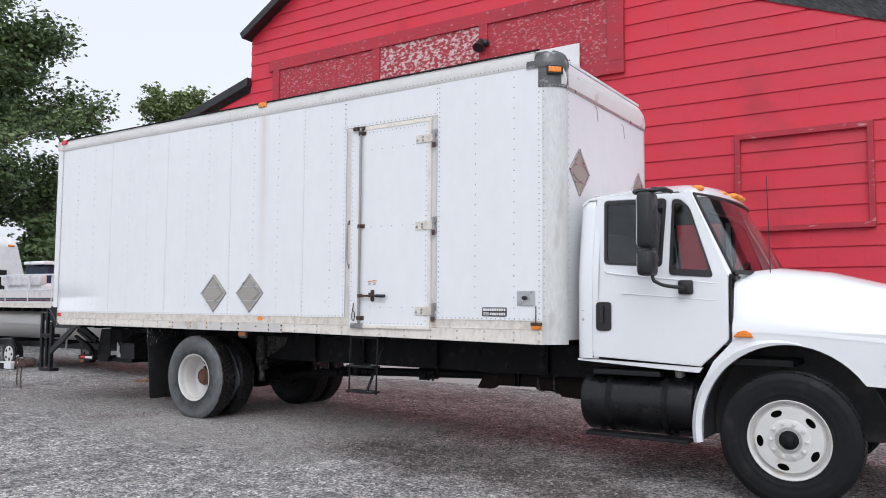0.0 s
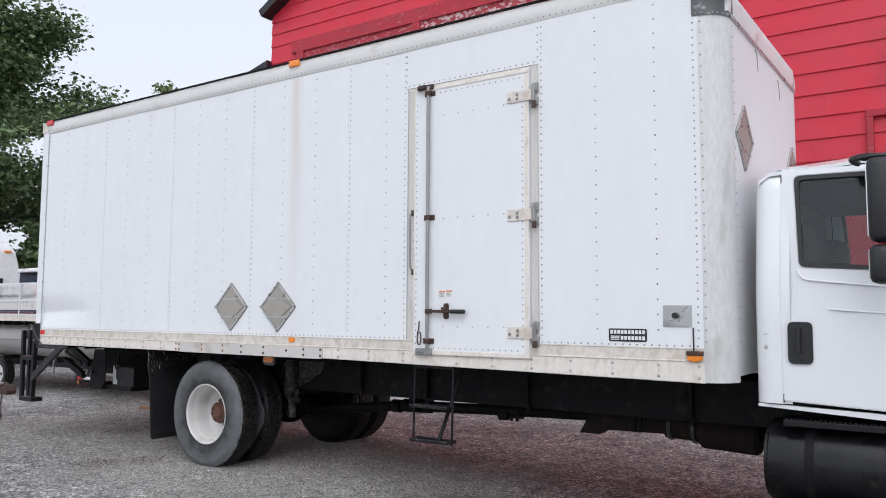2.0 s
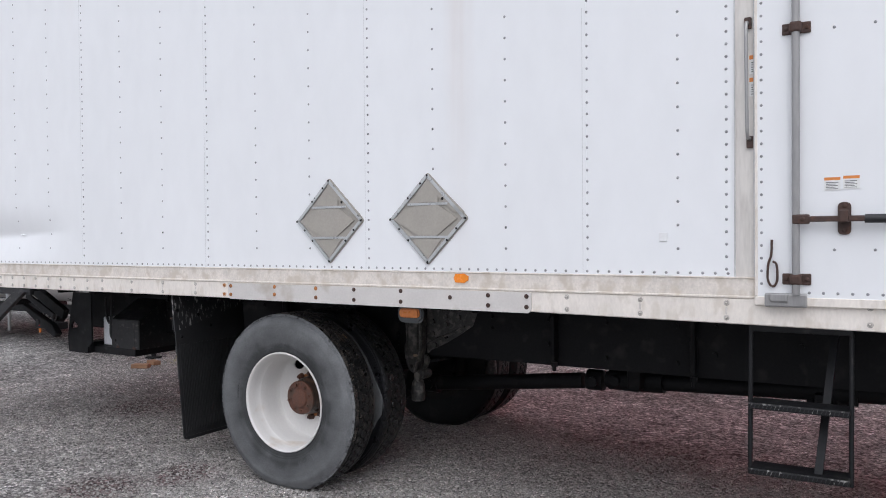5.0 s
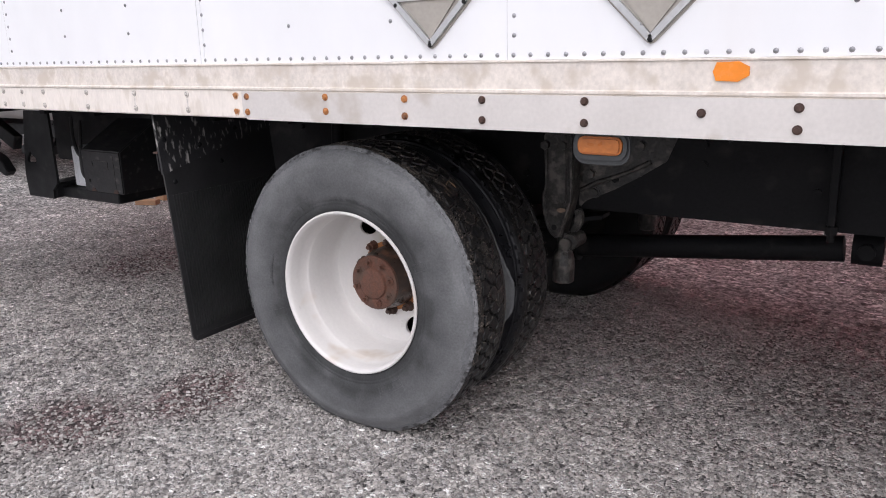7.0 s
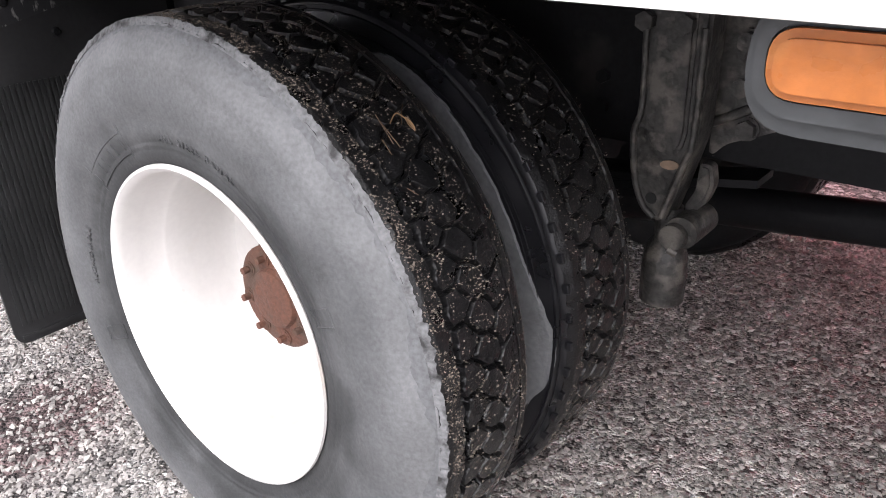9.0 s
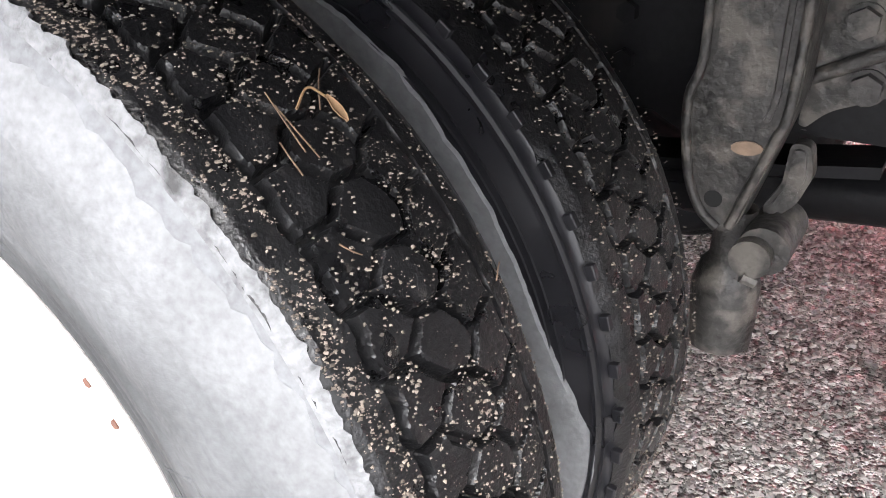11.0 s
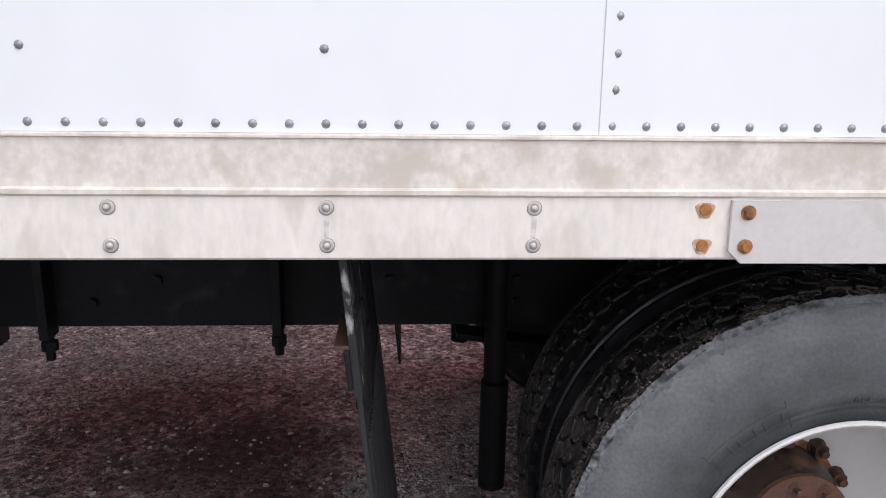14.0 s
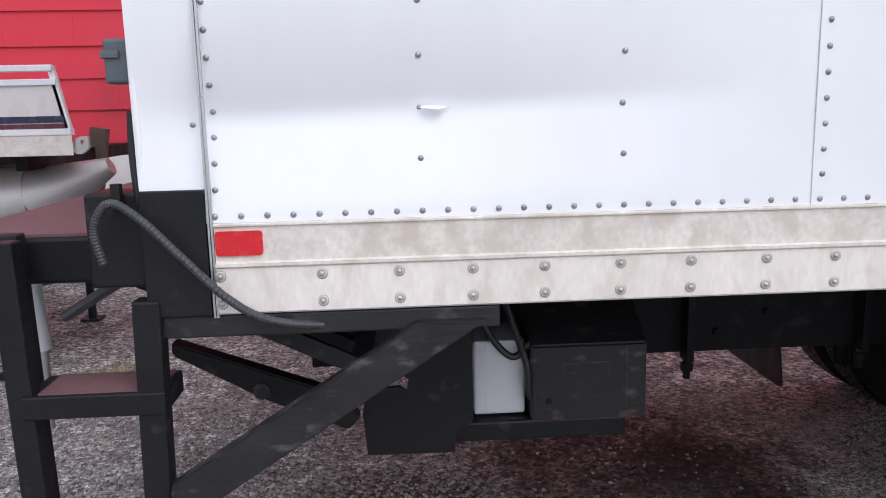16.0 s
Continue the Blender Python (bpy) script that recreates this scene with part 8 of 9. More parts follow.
        for x0, x1, z0, z1, nm in ((-2.125, -1.995, 1.935, 2.40, "mirror_head"), (-2.125, -2.0, 1.70, 1.915, "spot_mirror")):
            bm = bmesh.new()
            ya, yb = at(0, 0.12, 0)[1], at(0, 0.34, 0)[1]
            box(bm, x0, x1, min(ya, yb), max(ya, yb), z0, z1, 0.035)
            part(nm, bm, M_PLASTIC, mir, "", 50)
            bm = bmesh.new()
            box(bm, x0 - 0.003, x0 + 0.004, min(ya, yb) + 0.03, max(ya, yb) - 0.03, z0 + 0.03, z1 - 0.03, 0.002)
            part("mirror_glass", bm, mat("mirror_silver", (0.8, 0.8, 0.8), 0.03, metal=1.0, vary=0.0, bump=0, rvar=0.0) if nm == "mirror_head" and s > 0 else M_ALU, mir)
    # back wall, floor, roof
    bm = bmesh.new()
    heights = [0.95, 1.70, 1.95, 2.15, 2.30]
    edge = [(yn + lean(z) + 0.12, z) for z in heights] + [(yn + 0.24, 2.36)]
    plate(bm, edge + [(FAR - y, z) for y, z in reversed(edge)], [], lambda u, v, w: (-2.813 + w, u, v), 0.04)
    part("cab_back", bm, M_CABW, truck)
    bm = bmesh.new()
    box(bm, -2.718, -2.70, yn + 0.10, FAR - yn - 0.10, 1.03, 2.36, 0.006)
    box(bm, -2.70, -1.90, yn + 0.16, FAR - yn - 0.16, 2.355, 2.375, 0.004)
    part("cab_lining", bm, M_SEATD, truck, "dark cab lining")
    bm = bmesh.new()
    box(bm, -2.77, -1.0, yn + 0.04, FAR - yn - 0.04, 0.98, 1.03)
    part("cab_floor", bm, M_FRAME, truck)
    bm = bmesh.new()
    n = 16
    rows = []
    for x, drop in ((-2.79, 0.05), (-2.72, 0.0), (-2.2, -0.035), (-1.9, -0.03), (0.0, 0.0), (1.0, 0.035)):
        row = []
        for k in range(n + 1):
            u = k / n
            edge = abs(2 * u - 1)
            inset = 0.115
            yy = yn + inset + (FAR - 2 * yn - 2 * inset) * u
            xx = x if x < -1 else -1.85 + (0.0 if x < 0.5 else 0.045) + 0.18 * (1 - edge ** 2.2) * (0.75 if x < 0.5 else 1)
            row.append(bm.verts.new((xx, yy, 2.435 - drop + 0.10 * (1 - edge ** 4) * (1.0 if x < 0.5 else 0.5))))
        rows.append(row)
    for a, b in zip(rows, rows[1:]):
        for k in range(n):
            bm.faces.new((a[k], b[k], b[k + 1], a[k + 1]))
    sk = bmesh.ops.extrude_face_region(bm, geom=list(bm.faces))
    for v in [g for g in sk["geom"] if isinstance(g, bmesh.types.BMVert)]:
        v.co.z -= 0.022
    bmesh.ops.recalc_face_normals(bm, faces=bm.faces)
    part("cab_roof", bm, M_CABW, truck, "white cab roof with amber lamps", 50)
    for y, x in ((yn + 0.34, -1.80), (yn + 0.80, -1.72), (MID - 0.13, -1.66), (MID, -1.65), (MID + 0.13, -1.66), (FAR - yn - 0.34, -1.80)):
        bm = bmesh.new()
        bmesh.ops.create_uvsphere(bm, u_segments=16, v_segments=8, radius=1.0, matrix=Matrix.Translation((x, y, 2.490)) @ Matrix.Diagonal((0.065, 0.045, 0.032, 1)))
        part("roof_lamp", bm, M_AMBER, truck, "amber cab roof lamp", 60)
    # windscreen and its pillars
    def screen(u, t, d=0.0):
        edge = abs(2 * u - 1)
        x0, z0, y0 = -1.475 + 0.24 * (1 - edge ** 2.2), 1.735, yn + 0.015 + (FAR - 2 * yn - 0.03) * u
        x1, z1, y1 = -1.812 + 0.18 * (1 - edge ** 2.2), 2.425, yn + 0.125 + (FAR - 2 * yn - 0.25) * u
        return Vector((x0 + (x1 - x0) * t + d, y0 + (y1 - y0) * t, z0 + (z1 - z0) * t))
    bm = bmesh.new()
    n = 24
    lo, hi = [bm.verts.new(screen(0.025 + 0.95 * k / n, 0.02)) for k in range(n + 1)], [bm.verts.new(screen(0.028 + 0.944 * k / n, 0.98)) for k in range(n + 1)]
    for k in range(n):
        bm.faces.new((lo[k], lo[k + 1], hi[k + 1], hi[k]))
    sk = bmesh.ops.extrude_face_region(bm, geom=list(bm.faces))
    for v in [q for q in sk["geom"] if isinstance(q, bmesh.types.BMVert)]:
        v.co += Vector((-0.006, 0, -0.003))
    bmesh.ops.recalc_face_normals(bm, faces=bm.faces)
    g = part("windscreen", bm, M_GLASS, truck, "curved windscreen", 60)
    g.visible_shadow = False
    bm = bmesh.new()
    tube(bm, [screen(0.022, 0.0, 0.010), screen(0.025, 1.0, 0.010)], 0.012)
    tube(bm, [screen(0.978, 0.0, 0.010), screen(0.975, 1.0, 0.010)], 0.012)
    tube(bm, [screen(0.022 + 0.956 * k / n, 0.0, 0.01) for k in range(n + 1)], 0.018)
    tube(bm, [screen(0.025 + 0.95 * k / n, 1.0, 0.008) for k in range(n + 1)], 0.012)
    part("windscreen_seal", bm, M_PLASTIC, truck, "", 40)
    for s in (1, -1):
        put = put_side(s)
        bm = bmesh.new()
        rows = []
        for k in range(9):
            t = k / 8
            z = 1.70 + 0.74 * t
            p = Vector(put(-1.468 - 0.335 * t, z, 0.002))
            q = screen(0.02 if s > 0 else 0.98, t)
            out = Vector((0.75, -0.65 * s, 0.1)) * 0.012
            rows.append([p.lerp(q, u) + out * math.sin(math.pi * u) for u in (0, 0.2, 0.4, 0.6, 0.8, 1.0)])
        V = [[bm.verts.new(p) for p in row] for row in rows]
        for p, q in zip(V, V[1:]):
            for k in range(5):
                bm.faces.new((p[k], p[k + 1], q[k + 1], q[k]))
        sk = bmesh.ops.extrude_face_region(bm, geom=list(bm.faces))
        for v in [g for g in sk["geom"] if isinstance(g, bmesh.types.BMVert)]:
            v.co += Vector((-0.03, 0.03 * s, 0))
        bmesh.ops.recalc_face_normals(bm, faces=bm.faces)
        part("a_pillar", bm, M_CABW, truck, "", 50)
    bm = bmesh.new()
    box(bm, -1.60, -1.42, yn + 0.05, FAR - yn - 0.05, 1.675, 1.705, 0.008)
    part("cowl", bm, M_PLASTIC, truck, "black cowl under the windscreen")
    bm = bmesh.new()
    tube(bm, [(-1.20, yn + 0.30, 1.73), (-1.22, yn + 0.32, 2.55)], 0.004)
    part("aerial", bm, M_PLASTIC, truck, "thin black aerial")
    # seats, wheel and dash seen through the glass
    for y in (yn + 0.5, FAR - yn - 0.5):
        bm = bmesh.new()
        box(bm, -2.55, -2.0, y - 0.26, y + 0.26, 1.25, 1.45, 0.05)
        box(bm, -2.66, -2.5, y - 0.25, y + 0.25, 1.40, 2.12, 0.05)
        part("seat", bm, M_SEAT, truck, "dark cab seat", 50)
    bm = bmesh.new()
    box(bm, -1.72, -1.42, yn + 0.15, FAR - yn - 0.15, 1.30, 1.70, 0.06)
    part("dashboard", bm, M_SEAT, truck, "grey dashboard", 50)
    bm = bmesh.new()
    ring = [Vector((-1.80 + 0.12 * math.cos(a), FAR - yn - 0.5 + 0.22 * math.sin(a), 1.72 + 0.18 * math.cos(a))) for a in (math.tau * k / 28 for k in range(29))]
    tube(bm, ring, 0.016)
    part("steering_wheel", bm, M_PLASTIC, truck, "", 50)


def build_nose():
    yn = 6.20
    # bonnet loft
    rows = []
    for x, zc, zs, hw, zf in ((-1.445, 1.765, 1.60, 0.99, 1.30), (-1.20, 1.79, 1.57, 0.93, 1.30), (-0.80, 1.745, 1.49, 0.83, 1.28), (-0.3, 1.615, 1.40, 0.74, 1.24), (0.2, 1.47, 1.29, 0.64, 1.18), (0.55, 1.36, 1.21, 0.58, 1.10), (0.68, 1.30, 1.15, 0.52, 1.02)):
        row = []
        sec = [(-1.145, zf - 0.06), (-1.14, zf), (-max(1.09, hw + 0.10), zf + 0.075), (-max(0.97, hw + 0.07), zs - 0.02), (-hw - 0.04, zs + 0.05), (-hw + 0.02, zc - 0.10), (-hw + 0.14, zc - 0.03), (-0.3, zc + 0.005), (0, zc + 0.01)]
        sec = sec + [(-a, b) for a, b in sec[-2::-1]]
        for a, b in sec:
            taper = 1.0 if x < 0 else 1 - 0.10 * (x / 0.68)
            row.append(bm_add(x, MID + a * taper, b))
        rows.append(row)
    bm = bmesh.new()
    R = [[bm.verts.new(p) for p in row] for row in rows]
    for a, b in zip(R, R[1:]):
        for k in range(len(a) - 1):
            bm.faces.new((a[k], b[k], b[k + 1], a[k + 1]))
    bm.faces.new(R[-1])
    bmesh.ops.recalc_face_normals(bm, faces=bm.faces)
    part("bonnet", bm, M_CABW, truck, "white sloping bonnet", 55)
    ax, az = AX_F[0], AX_F[1] + 0.03
    for s in (1, -1):
        def put(u, v, w):
            y = yn + 0.005 + w
            return (u, y if s > 0 else FAR - y, v)
        # fender with its wheel arch
        bm = bmesh.new()
        arch = [(ax + 0.665 * math.cos(a), az + 0.70 * math.sin(a)) for a in (math.pi * (1.02 - 0.82 * k / 22) for k in range(23))]
        outline = [(-1.745, 0.42)] + [(-1.715, 0.42)] + arch + [(ax + 0.70, 0.86), (0.30, 0.90), (0.60, 0.96), (0.60, 1.17), (-0.3, 1.25), (-1.12, 1.27), (-1.445, 1.27), (-1.445, 1.17), (-1.60, 1.0), (-1.70, 0.80)]
        plate(bm, outline, [], put, 0.03)
        fe = part("fender", bm, M_CABW, truck, "white fender with a flared wheel arch", 40)
        # flare lip round the arch
        bm = bmesh.new()
        lip = []
        for k in range(27):
            a = math.pi * (1.05 - 0.60 * k / 26)
            fade = 1.0 if k < 16 else 1.0 - 0.9 * (k - 16) / 10
            r1, r2 = 0.665, 0.665 + 0.075 * fade
            lip.append([put(ax + r * math.cos(a), az + (r + 0.035) * math.sin(a), d) for r, d in ((r1, -0.03 * fade), (r2 - 0.03 * fade, -0.045 * fade), (r2 + 0.01, 0.004), (r2 - 0.02 * fade, 0.012), (r1, 0.012))])
        L = [[bm.verts.new(p) for p in sec] for sec in lip]
        for a, b in zip(L, L[1:]):
            for k in range(5):
                bm.faces.new((a[k], b[k], b[(k + 1) % 5], a[(k + 1) % 5]))
        bm.faces.new(L[0])
        bm.faces.new(L[-1][::-1])
        bmesh.ops.recalc_face_normals(bm, faces=bm.faces)
        part("flare", bm, M_CABW, fe, "", 50)
        # liner
        bm = bmesh.new()
        for k in range(18):
            a0, a1 = math.pi * (1.05 - 1.08 * k / 18), math.pi * (1.05 - 1.08 * (k + 1) / 18)
            q = [put(ax + 0.70 * math.cos(a), az + 0.735 * math.sin(a), w) for a, w in ((a0, 0.02), (a1, 0.02), (a1, 0.55), (a0, 0.55))]
            bm.faces.new([bm.verts.new(p) for p in q])
        ring = [put(ax + 0.70 * math.cos(math.pi * (1.05 - 1.08 * k / 18)), az + 0.735 * math.sin(math.pi * (1.05 - 1.08 * k / 18)), 0.55) for k in range(19)]
        bm.faces.new([bm.verts.new(p) for p in ring])
        part("wheel_well", bm, M_LINER, truck, "dark wheel well liner")
        # turn lamp, headlamp
        bm = bmesh.new()
        plate(bm, rounded([(-1.435, 1.205), (-1.28, 1.205), (-1.30, 1.24), (-1.345, 1.262), (-1.40, 1.245)], 0.012), [], lambda u, v, w: put(u, v, w - 0.035), 0.04)
        bmesh.ops.bevel(bm, geom=[e for e in bm.edges if e.calc_face_angle(0) > 1.2], offset=0.008, segments=2, affect="EDGES")
        part("turn_lamp", bm, M_AMBER, fe, "amber side turn lamp", 40)
        bm = bmesh.new()
        plate(bm, rounded([(-0.40, 1.02), (0.15, 0.99), (0.42, 1.02), (0.42, 1.13), (0.0, 1.13)], 0.05), [], lambda u, v, w: put(u, v, w - 0.012), 0.02)
        part("headlamp", bm, M_GLASS, fe, "clear wraparound headlamp", 40)
        # fuel tank, its straps and steps
        bm = bmesh.new()
        yc = yn + 0.275
        cy = yc if s > 0 else FAR - yc
        m = pose(-2.27, cy, 0.60, 0, 90, 0)
        bmesh.ops.create_cone(bm, cap_ends=True, segments=40, radius1=0.268, radius2=0.268, depth=1.03, matrix=m)
        bmesh.ops.bevel(bm, geom=[e for e in bm.edges if abs(e.calc_face_angle(0)) > 1.2], offset=0.03, segments=3, affect="EDGES")
        tk = part("fuel_tank", bm, M_TANK, truck, "black cylindrical fuel tank under the cab", 40)
        for x in (-2.52, -2.02):
            bm = bmesh.new()
            bmesh.ops.create_cone(bm, cap_ends=False, segments=40, radius1=0.274, radius2=0.274, depth=0.05, matrix=pose(x, cy, 0.60, 0, 90, 0))
            part("tank_strap", bm, M_FRAME, tk, "", 40)
        bm = bmesh.new()
        ya, yb = (yn + 0.02, yn + 0.26) if s > 0 else (FAR - yn - 0.26, FAR - yn - 0.02)
        box(bm, -2.66, -2.05, ya, yb, 0.845, 0.885, 0.006)
        ts = part("tank_step", bm, M_BLACK, tk, "serrated step over the tank")
        bm = bmesh.new()
        for k in range(22):
            box(bm, -2.65 + 0.027 * k, -2.635 + 0.027 * k, ya + 0.02, yb - 0.02, 0.8855, 0.892)
        part("serration", bm, M_BLACK, ts, kind="stuff")
        bm = bmesh.new()
        ya, yb = (yn - 0.05, yn + 0.12) if s > 0 else (FAR - yn - 0.12, FAR - yn + 0.05)
        box(bm, -2.70, -1.80, ya, yb, 0.315, 0.345, 0.006)
        ls = part("lower_step", bm, M_BLACK, tk, "serrated lower step")
        bm = bmesh.new()
        for k in range(32):
            box(bm, -2.69 + 0.027 * k, -2.675 + 0.027 * k, ya - 0.002, yb - 0.02, 0.3455, 0.352)
        part("serration", bm, M_BLACK, ls, kind="stuff")
        for x in (-2.6, -1.95):
            bm = bmesh.new()
            beam(bm, (x, (ya + yb) / 2, 0.33), (x, cy, 0.40), 0.04, 0.02)
            part("step_hanger", bm, M_BLACK, ls)
        bm = bmesh.new()
        rod(bm, (-1.93, cy - 0.08 * s, 0.83), (-1.93, cy - 0.10 * s, 0.90), 0.04, 16)
        part("fuel_cap", bm, M_GALV, tk, "", 40)
    bm = bmesh.new()
    box(bm, 0.10, 0.75, yn + 0.02, FAR - yn - 0.02, 0.48, 0.86, 0.05)
    box(bm, -0.36, 0.15, yn + 0.01, yn + 0.06, 0.50, 0.86, 0.02)
    part("bumper", bm, M_FRAME, truck, "black front bumper", 50)
    bm = bmesh.new()
    box(bm, 0.62, 0.70, MID - 0.5, MID + 0.5, 0.86, 1.28, 0.02)
    part("grille", bm, M_GALV, truck)
    bm = bmesh.new()
    box(bm, -1.44, 0.4, MID - 0.40, MID + 0.40, 0.75, 1.45, 0.05)
    part("engine_block", bm, M_FRAME, truck)


def bm_add(x, y, z):
    return (x, y, z)


build_cab()
build_nose()


# ---- pontoon boat on its trailer, behind the truck ----
def build_boat():
    y0, y1 = 8.7, 11.0
    xb, xs, xm = -12.26, -20.5, -13.9
    boat = thing("pontoon_boat", ((xb + xs) / 2, (y0 + y1) / 2, 0.6), "silver pontoon boat with cream striped side fences", "boat")
    for y, xb in ((y0 + 0.35, -12.26), (y1 - 0.35, -13.3)):
        bm = bmesh.new()
        rod(bm, (xs, y, 0.97), (xb - 0.9, y, 0.97), 0.30, 28)
        rod(bm, (xb - 0.9, y, 0.97), (xb - 0.35, y, 1.07), 0.30, 28, 0.19)
        rod(bm, (xb - 0.35, y, 1.07), (xb + 0.06, y, 1.25), 0.19, 28, 0.05)
        tube_ = part("pontoon_tube", bm, M_TUBE, boat, "dull aluminium pontoon", 40)
        bm = bmesh.new()
        box(bm, xs, xb - 0.7, y - 0.32, y + 0.32, 0.985, 1.0, 0.004)
        part("tube_seam", bm, M_GALV, tube_)
    xb = -12.26
    bm = bmesh.new()
    plate(bm, [(xs, y0), (xb, y0), (xb - 0.99, y1), (xs, y1)], [], lambda u, v, w: (u, v, 1.33 + w), 0.10)
    part("deck", bm, M_RAIL, boat, "deck edge in aluminium")
    for k in range(20):
        bm = bmesh.new()
        box(bm, xs + 0.3 + 0.4 * k, xs + 0.36 + 0.4 * k, y0 + 0.1, y1 - 0.1, 1.25, 1.33)
        part("deck_beam", bm, M_FRAME, boat)

    def fence(xa, xe, ya, yb, z0, z1, top, rake, lo, hi):
        """A framed panel with two stripes and an open rail above; its front edge leans by rake."""
        bm = bmesh.new()

        def put(u, v, w):
            return (u - rake * (v - 1.44) if u > xe - 0.01 else u, ya + w, v)
        if yb - ya < 0.1:
            plate(bm, [(xa, z0), (xe, z0), (xe, z1), (xa, z1)], [], put, yb - ya)
        else:
            box(bm, xa, xe, ya, yb, z0, z1)
        fp = part("fence_panel", bm, M_BOATF, boat, "cream fence panel with dark stripes")
        for za, h, m in ((lo, (hi - lo) * 0.48, M_MAROON), (lo + (hi - lo) * 0.55, (hi - lo) * 0.45, M_STRIPE)):
            bm = bmesh.new()
            box(bm, xa - 0.004, xe - 0.02, ya - 0.004, yb + 0.004, za, za + h)
            part("stripe", bm, m, fp)
        bm = bmesh.new()
        for z in (z0, z1, top):
            box(bm, xa - 0.015, xe + 0.012 - rake * (z - 1.44), ya - 0.012, yb + 0.012, z - 0.016, z + 0.016, 0.004)
        nn = max(1, round((xe - xa) / 0.9))
        for k in range(nn):
            x = xa + (xe - xa) * k / nn
            box(bm, x - 0.016, x + 0.016, ya - 0.012, yb + 0.012, 1.43, top, 0.004)
        beam(bm, (xe, (ya + yb) / 2, 1.43), (xe - rake * (top - 1.44), (ya + yb) / 2, top), 0.03, 0.03) if yb - ya < 0.1 else None
        part("fence_rail", bm, M_BATT, fp, "pale aluminium fence rail")
    fence(xm + 0.02, xb - 0.02, y0 + 0.03, y0 + 0.06, 1.45, 1.70, 1.77, 0.2, 1.455, 1.53)
    for ya, xe in ((y0 + 0.03, xm), (y1 - 0.06, xm - 0.9)):
        fence(xs + 0.2, xe, ya, ya + 0.03, 1.45, 1.71, 2.03, 0.0, 1.46, 1.54)
    bm = bmesh.new()
    plate(bm, rounded([(xb - 0.01, 1.34), (xb + 0.03, 1.33), (xb + 0.07, 1.36), (xb + 0.075, 1.425), (xb + 0.03, 1.425), (xb - 0.01, 1.40)], 0.02), [oval(xb + 0.043, 1.395, 0.012, 0.012, 0, 10)], lambda u, v, w: (u, y0 + 0.02 + w, v), 0.03)
    part("bow_fitting", bm, M_GALV, boat, "round galvanised fitting at the bow", 40)
    # seats and covers
    for x, ln in ((-15.0, 1.5), (-17.2, 1.6)):
        bm = bmesh.new()
        box(bm, x - ln / 2, x + ln / 2, y0 + 0.2, y0 + 0.85, 1.43, 1.86, 0.06)
        box(bm, x - ln / 2, x + ln / 2, y0 + 0.12, y0 + 0.32, 1.80, 2.06, 0.06)
        part("bench_seat", bm, M_RVW, boat, "white vinyl bench", 50)
    bm = bmesh.new()
    box(bm, -18.45, -17.5, 9.6, 10.6, 1.43, 2.32, 0.08)
    cc = part("console_cover", bm, M_BLUE, boat, "navy canvas cover", 50)
    bm = bmesh.new()
    box(bm, -18.3, -17.4, 9.5, 10.7, 2.32, 2.40, 0.02)
    part("cover_top", bm, M_RVW, cc, "white roof over the cover", 50)
    # trailer
    tr = thing("boat_trailer", (-16, 9.9, 0), "dark steel boat trailer under the pontoons", "trailer")
    bm = bmesh.new()
    for y in (9.15, 10.55):
        beam(bm, (xs + 0.5, y, 0.52), (xb - 0.9, y, 0.55), 0.08, 0.12)
        beam(bm, (xb - 0.9, y, 0.55), (xb - 0.2, 9.85, 0.57), 0.08, 0.12)
    for x in (-19.4, -17.5, -15.6, -13.4):
        beam(bm, (x, 8.9, 0.62), (x, 10.8, 0.62), 0.08, 0.08)
    part("trailer_frame", bm, M_BLACK, tr)
    # fender step with tape and a small lamp, low on the near side
    bm = bmesh.new()
    box(bm, -15.12, -14.60, 9.0, 9.14, 0.285, 0.375, 0.006)
    beam(bm, (-14.9, 9.1, 0.33), (-14.9, 9.15, 0.56), 0.05, 0.02)
    step_ = part("fender_step", bm, M_BLACK, tr, "black step with red and white tape")
    for x0, x1, m in ((-15.03, -14.86, M_REDL), (-14.86, -14.64, M_WINK)):
        bm = bmesh.new()
        box(bm, x0, x1, 8.994, 8.999, 0.315, 0.362)
        part("tape", bm, m, step_)
    bm = bmesh.new()
    box(bm, -15.02, -14.98, 8.985, 8.999, 0.225, 0.285, 0.003)
    part("tag", bm, M_AMBERW, step_)
    bm = bmesh.new()
    beam(bm, (-12.66, 9.8, 0.58), (-12.51, 9.8, 1.45), 0.08, 0.10)
    part("winch_post", bm, mat("brown_post", (0.09, 0.065, 0.05), 0.7, vary=0.2, bump=0.2), tr, "brown winch post")
    bm = bmesh.new()
    rod(bm, (-12.62, 9.73, 1.30), (-12.62, 9.87, 1.30), 0.07, 18)
    part("winch", bm, M_GALV, tr, "", 40)
    for y in (8.92, 10.78):
        bm = bmesh.new()
        rod(bm, (-17.5, y - 0.09, 0.30), (-17.5, y + 0.09, 0.30), 0.30, 28)
        bmesh.ops.bevel(bm, geom=[e for e in bm.edges if e.calc_face_angle(0) > 1.2], offset=0.03, segments=2, affect="EDGES")
        w = part("trailer_wheel", bm, M_RUBBER, tr, "", 40)
        bm = bmesh.new()
        rod(bm, (-17.5, y - 0.095, 0.30), (-17.5, y + 0.095, 0.30), 0.18, 24)
        rim = part("rim", bm, M_RIM, w, "white spoked trailer rim", 40)
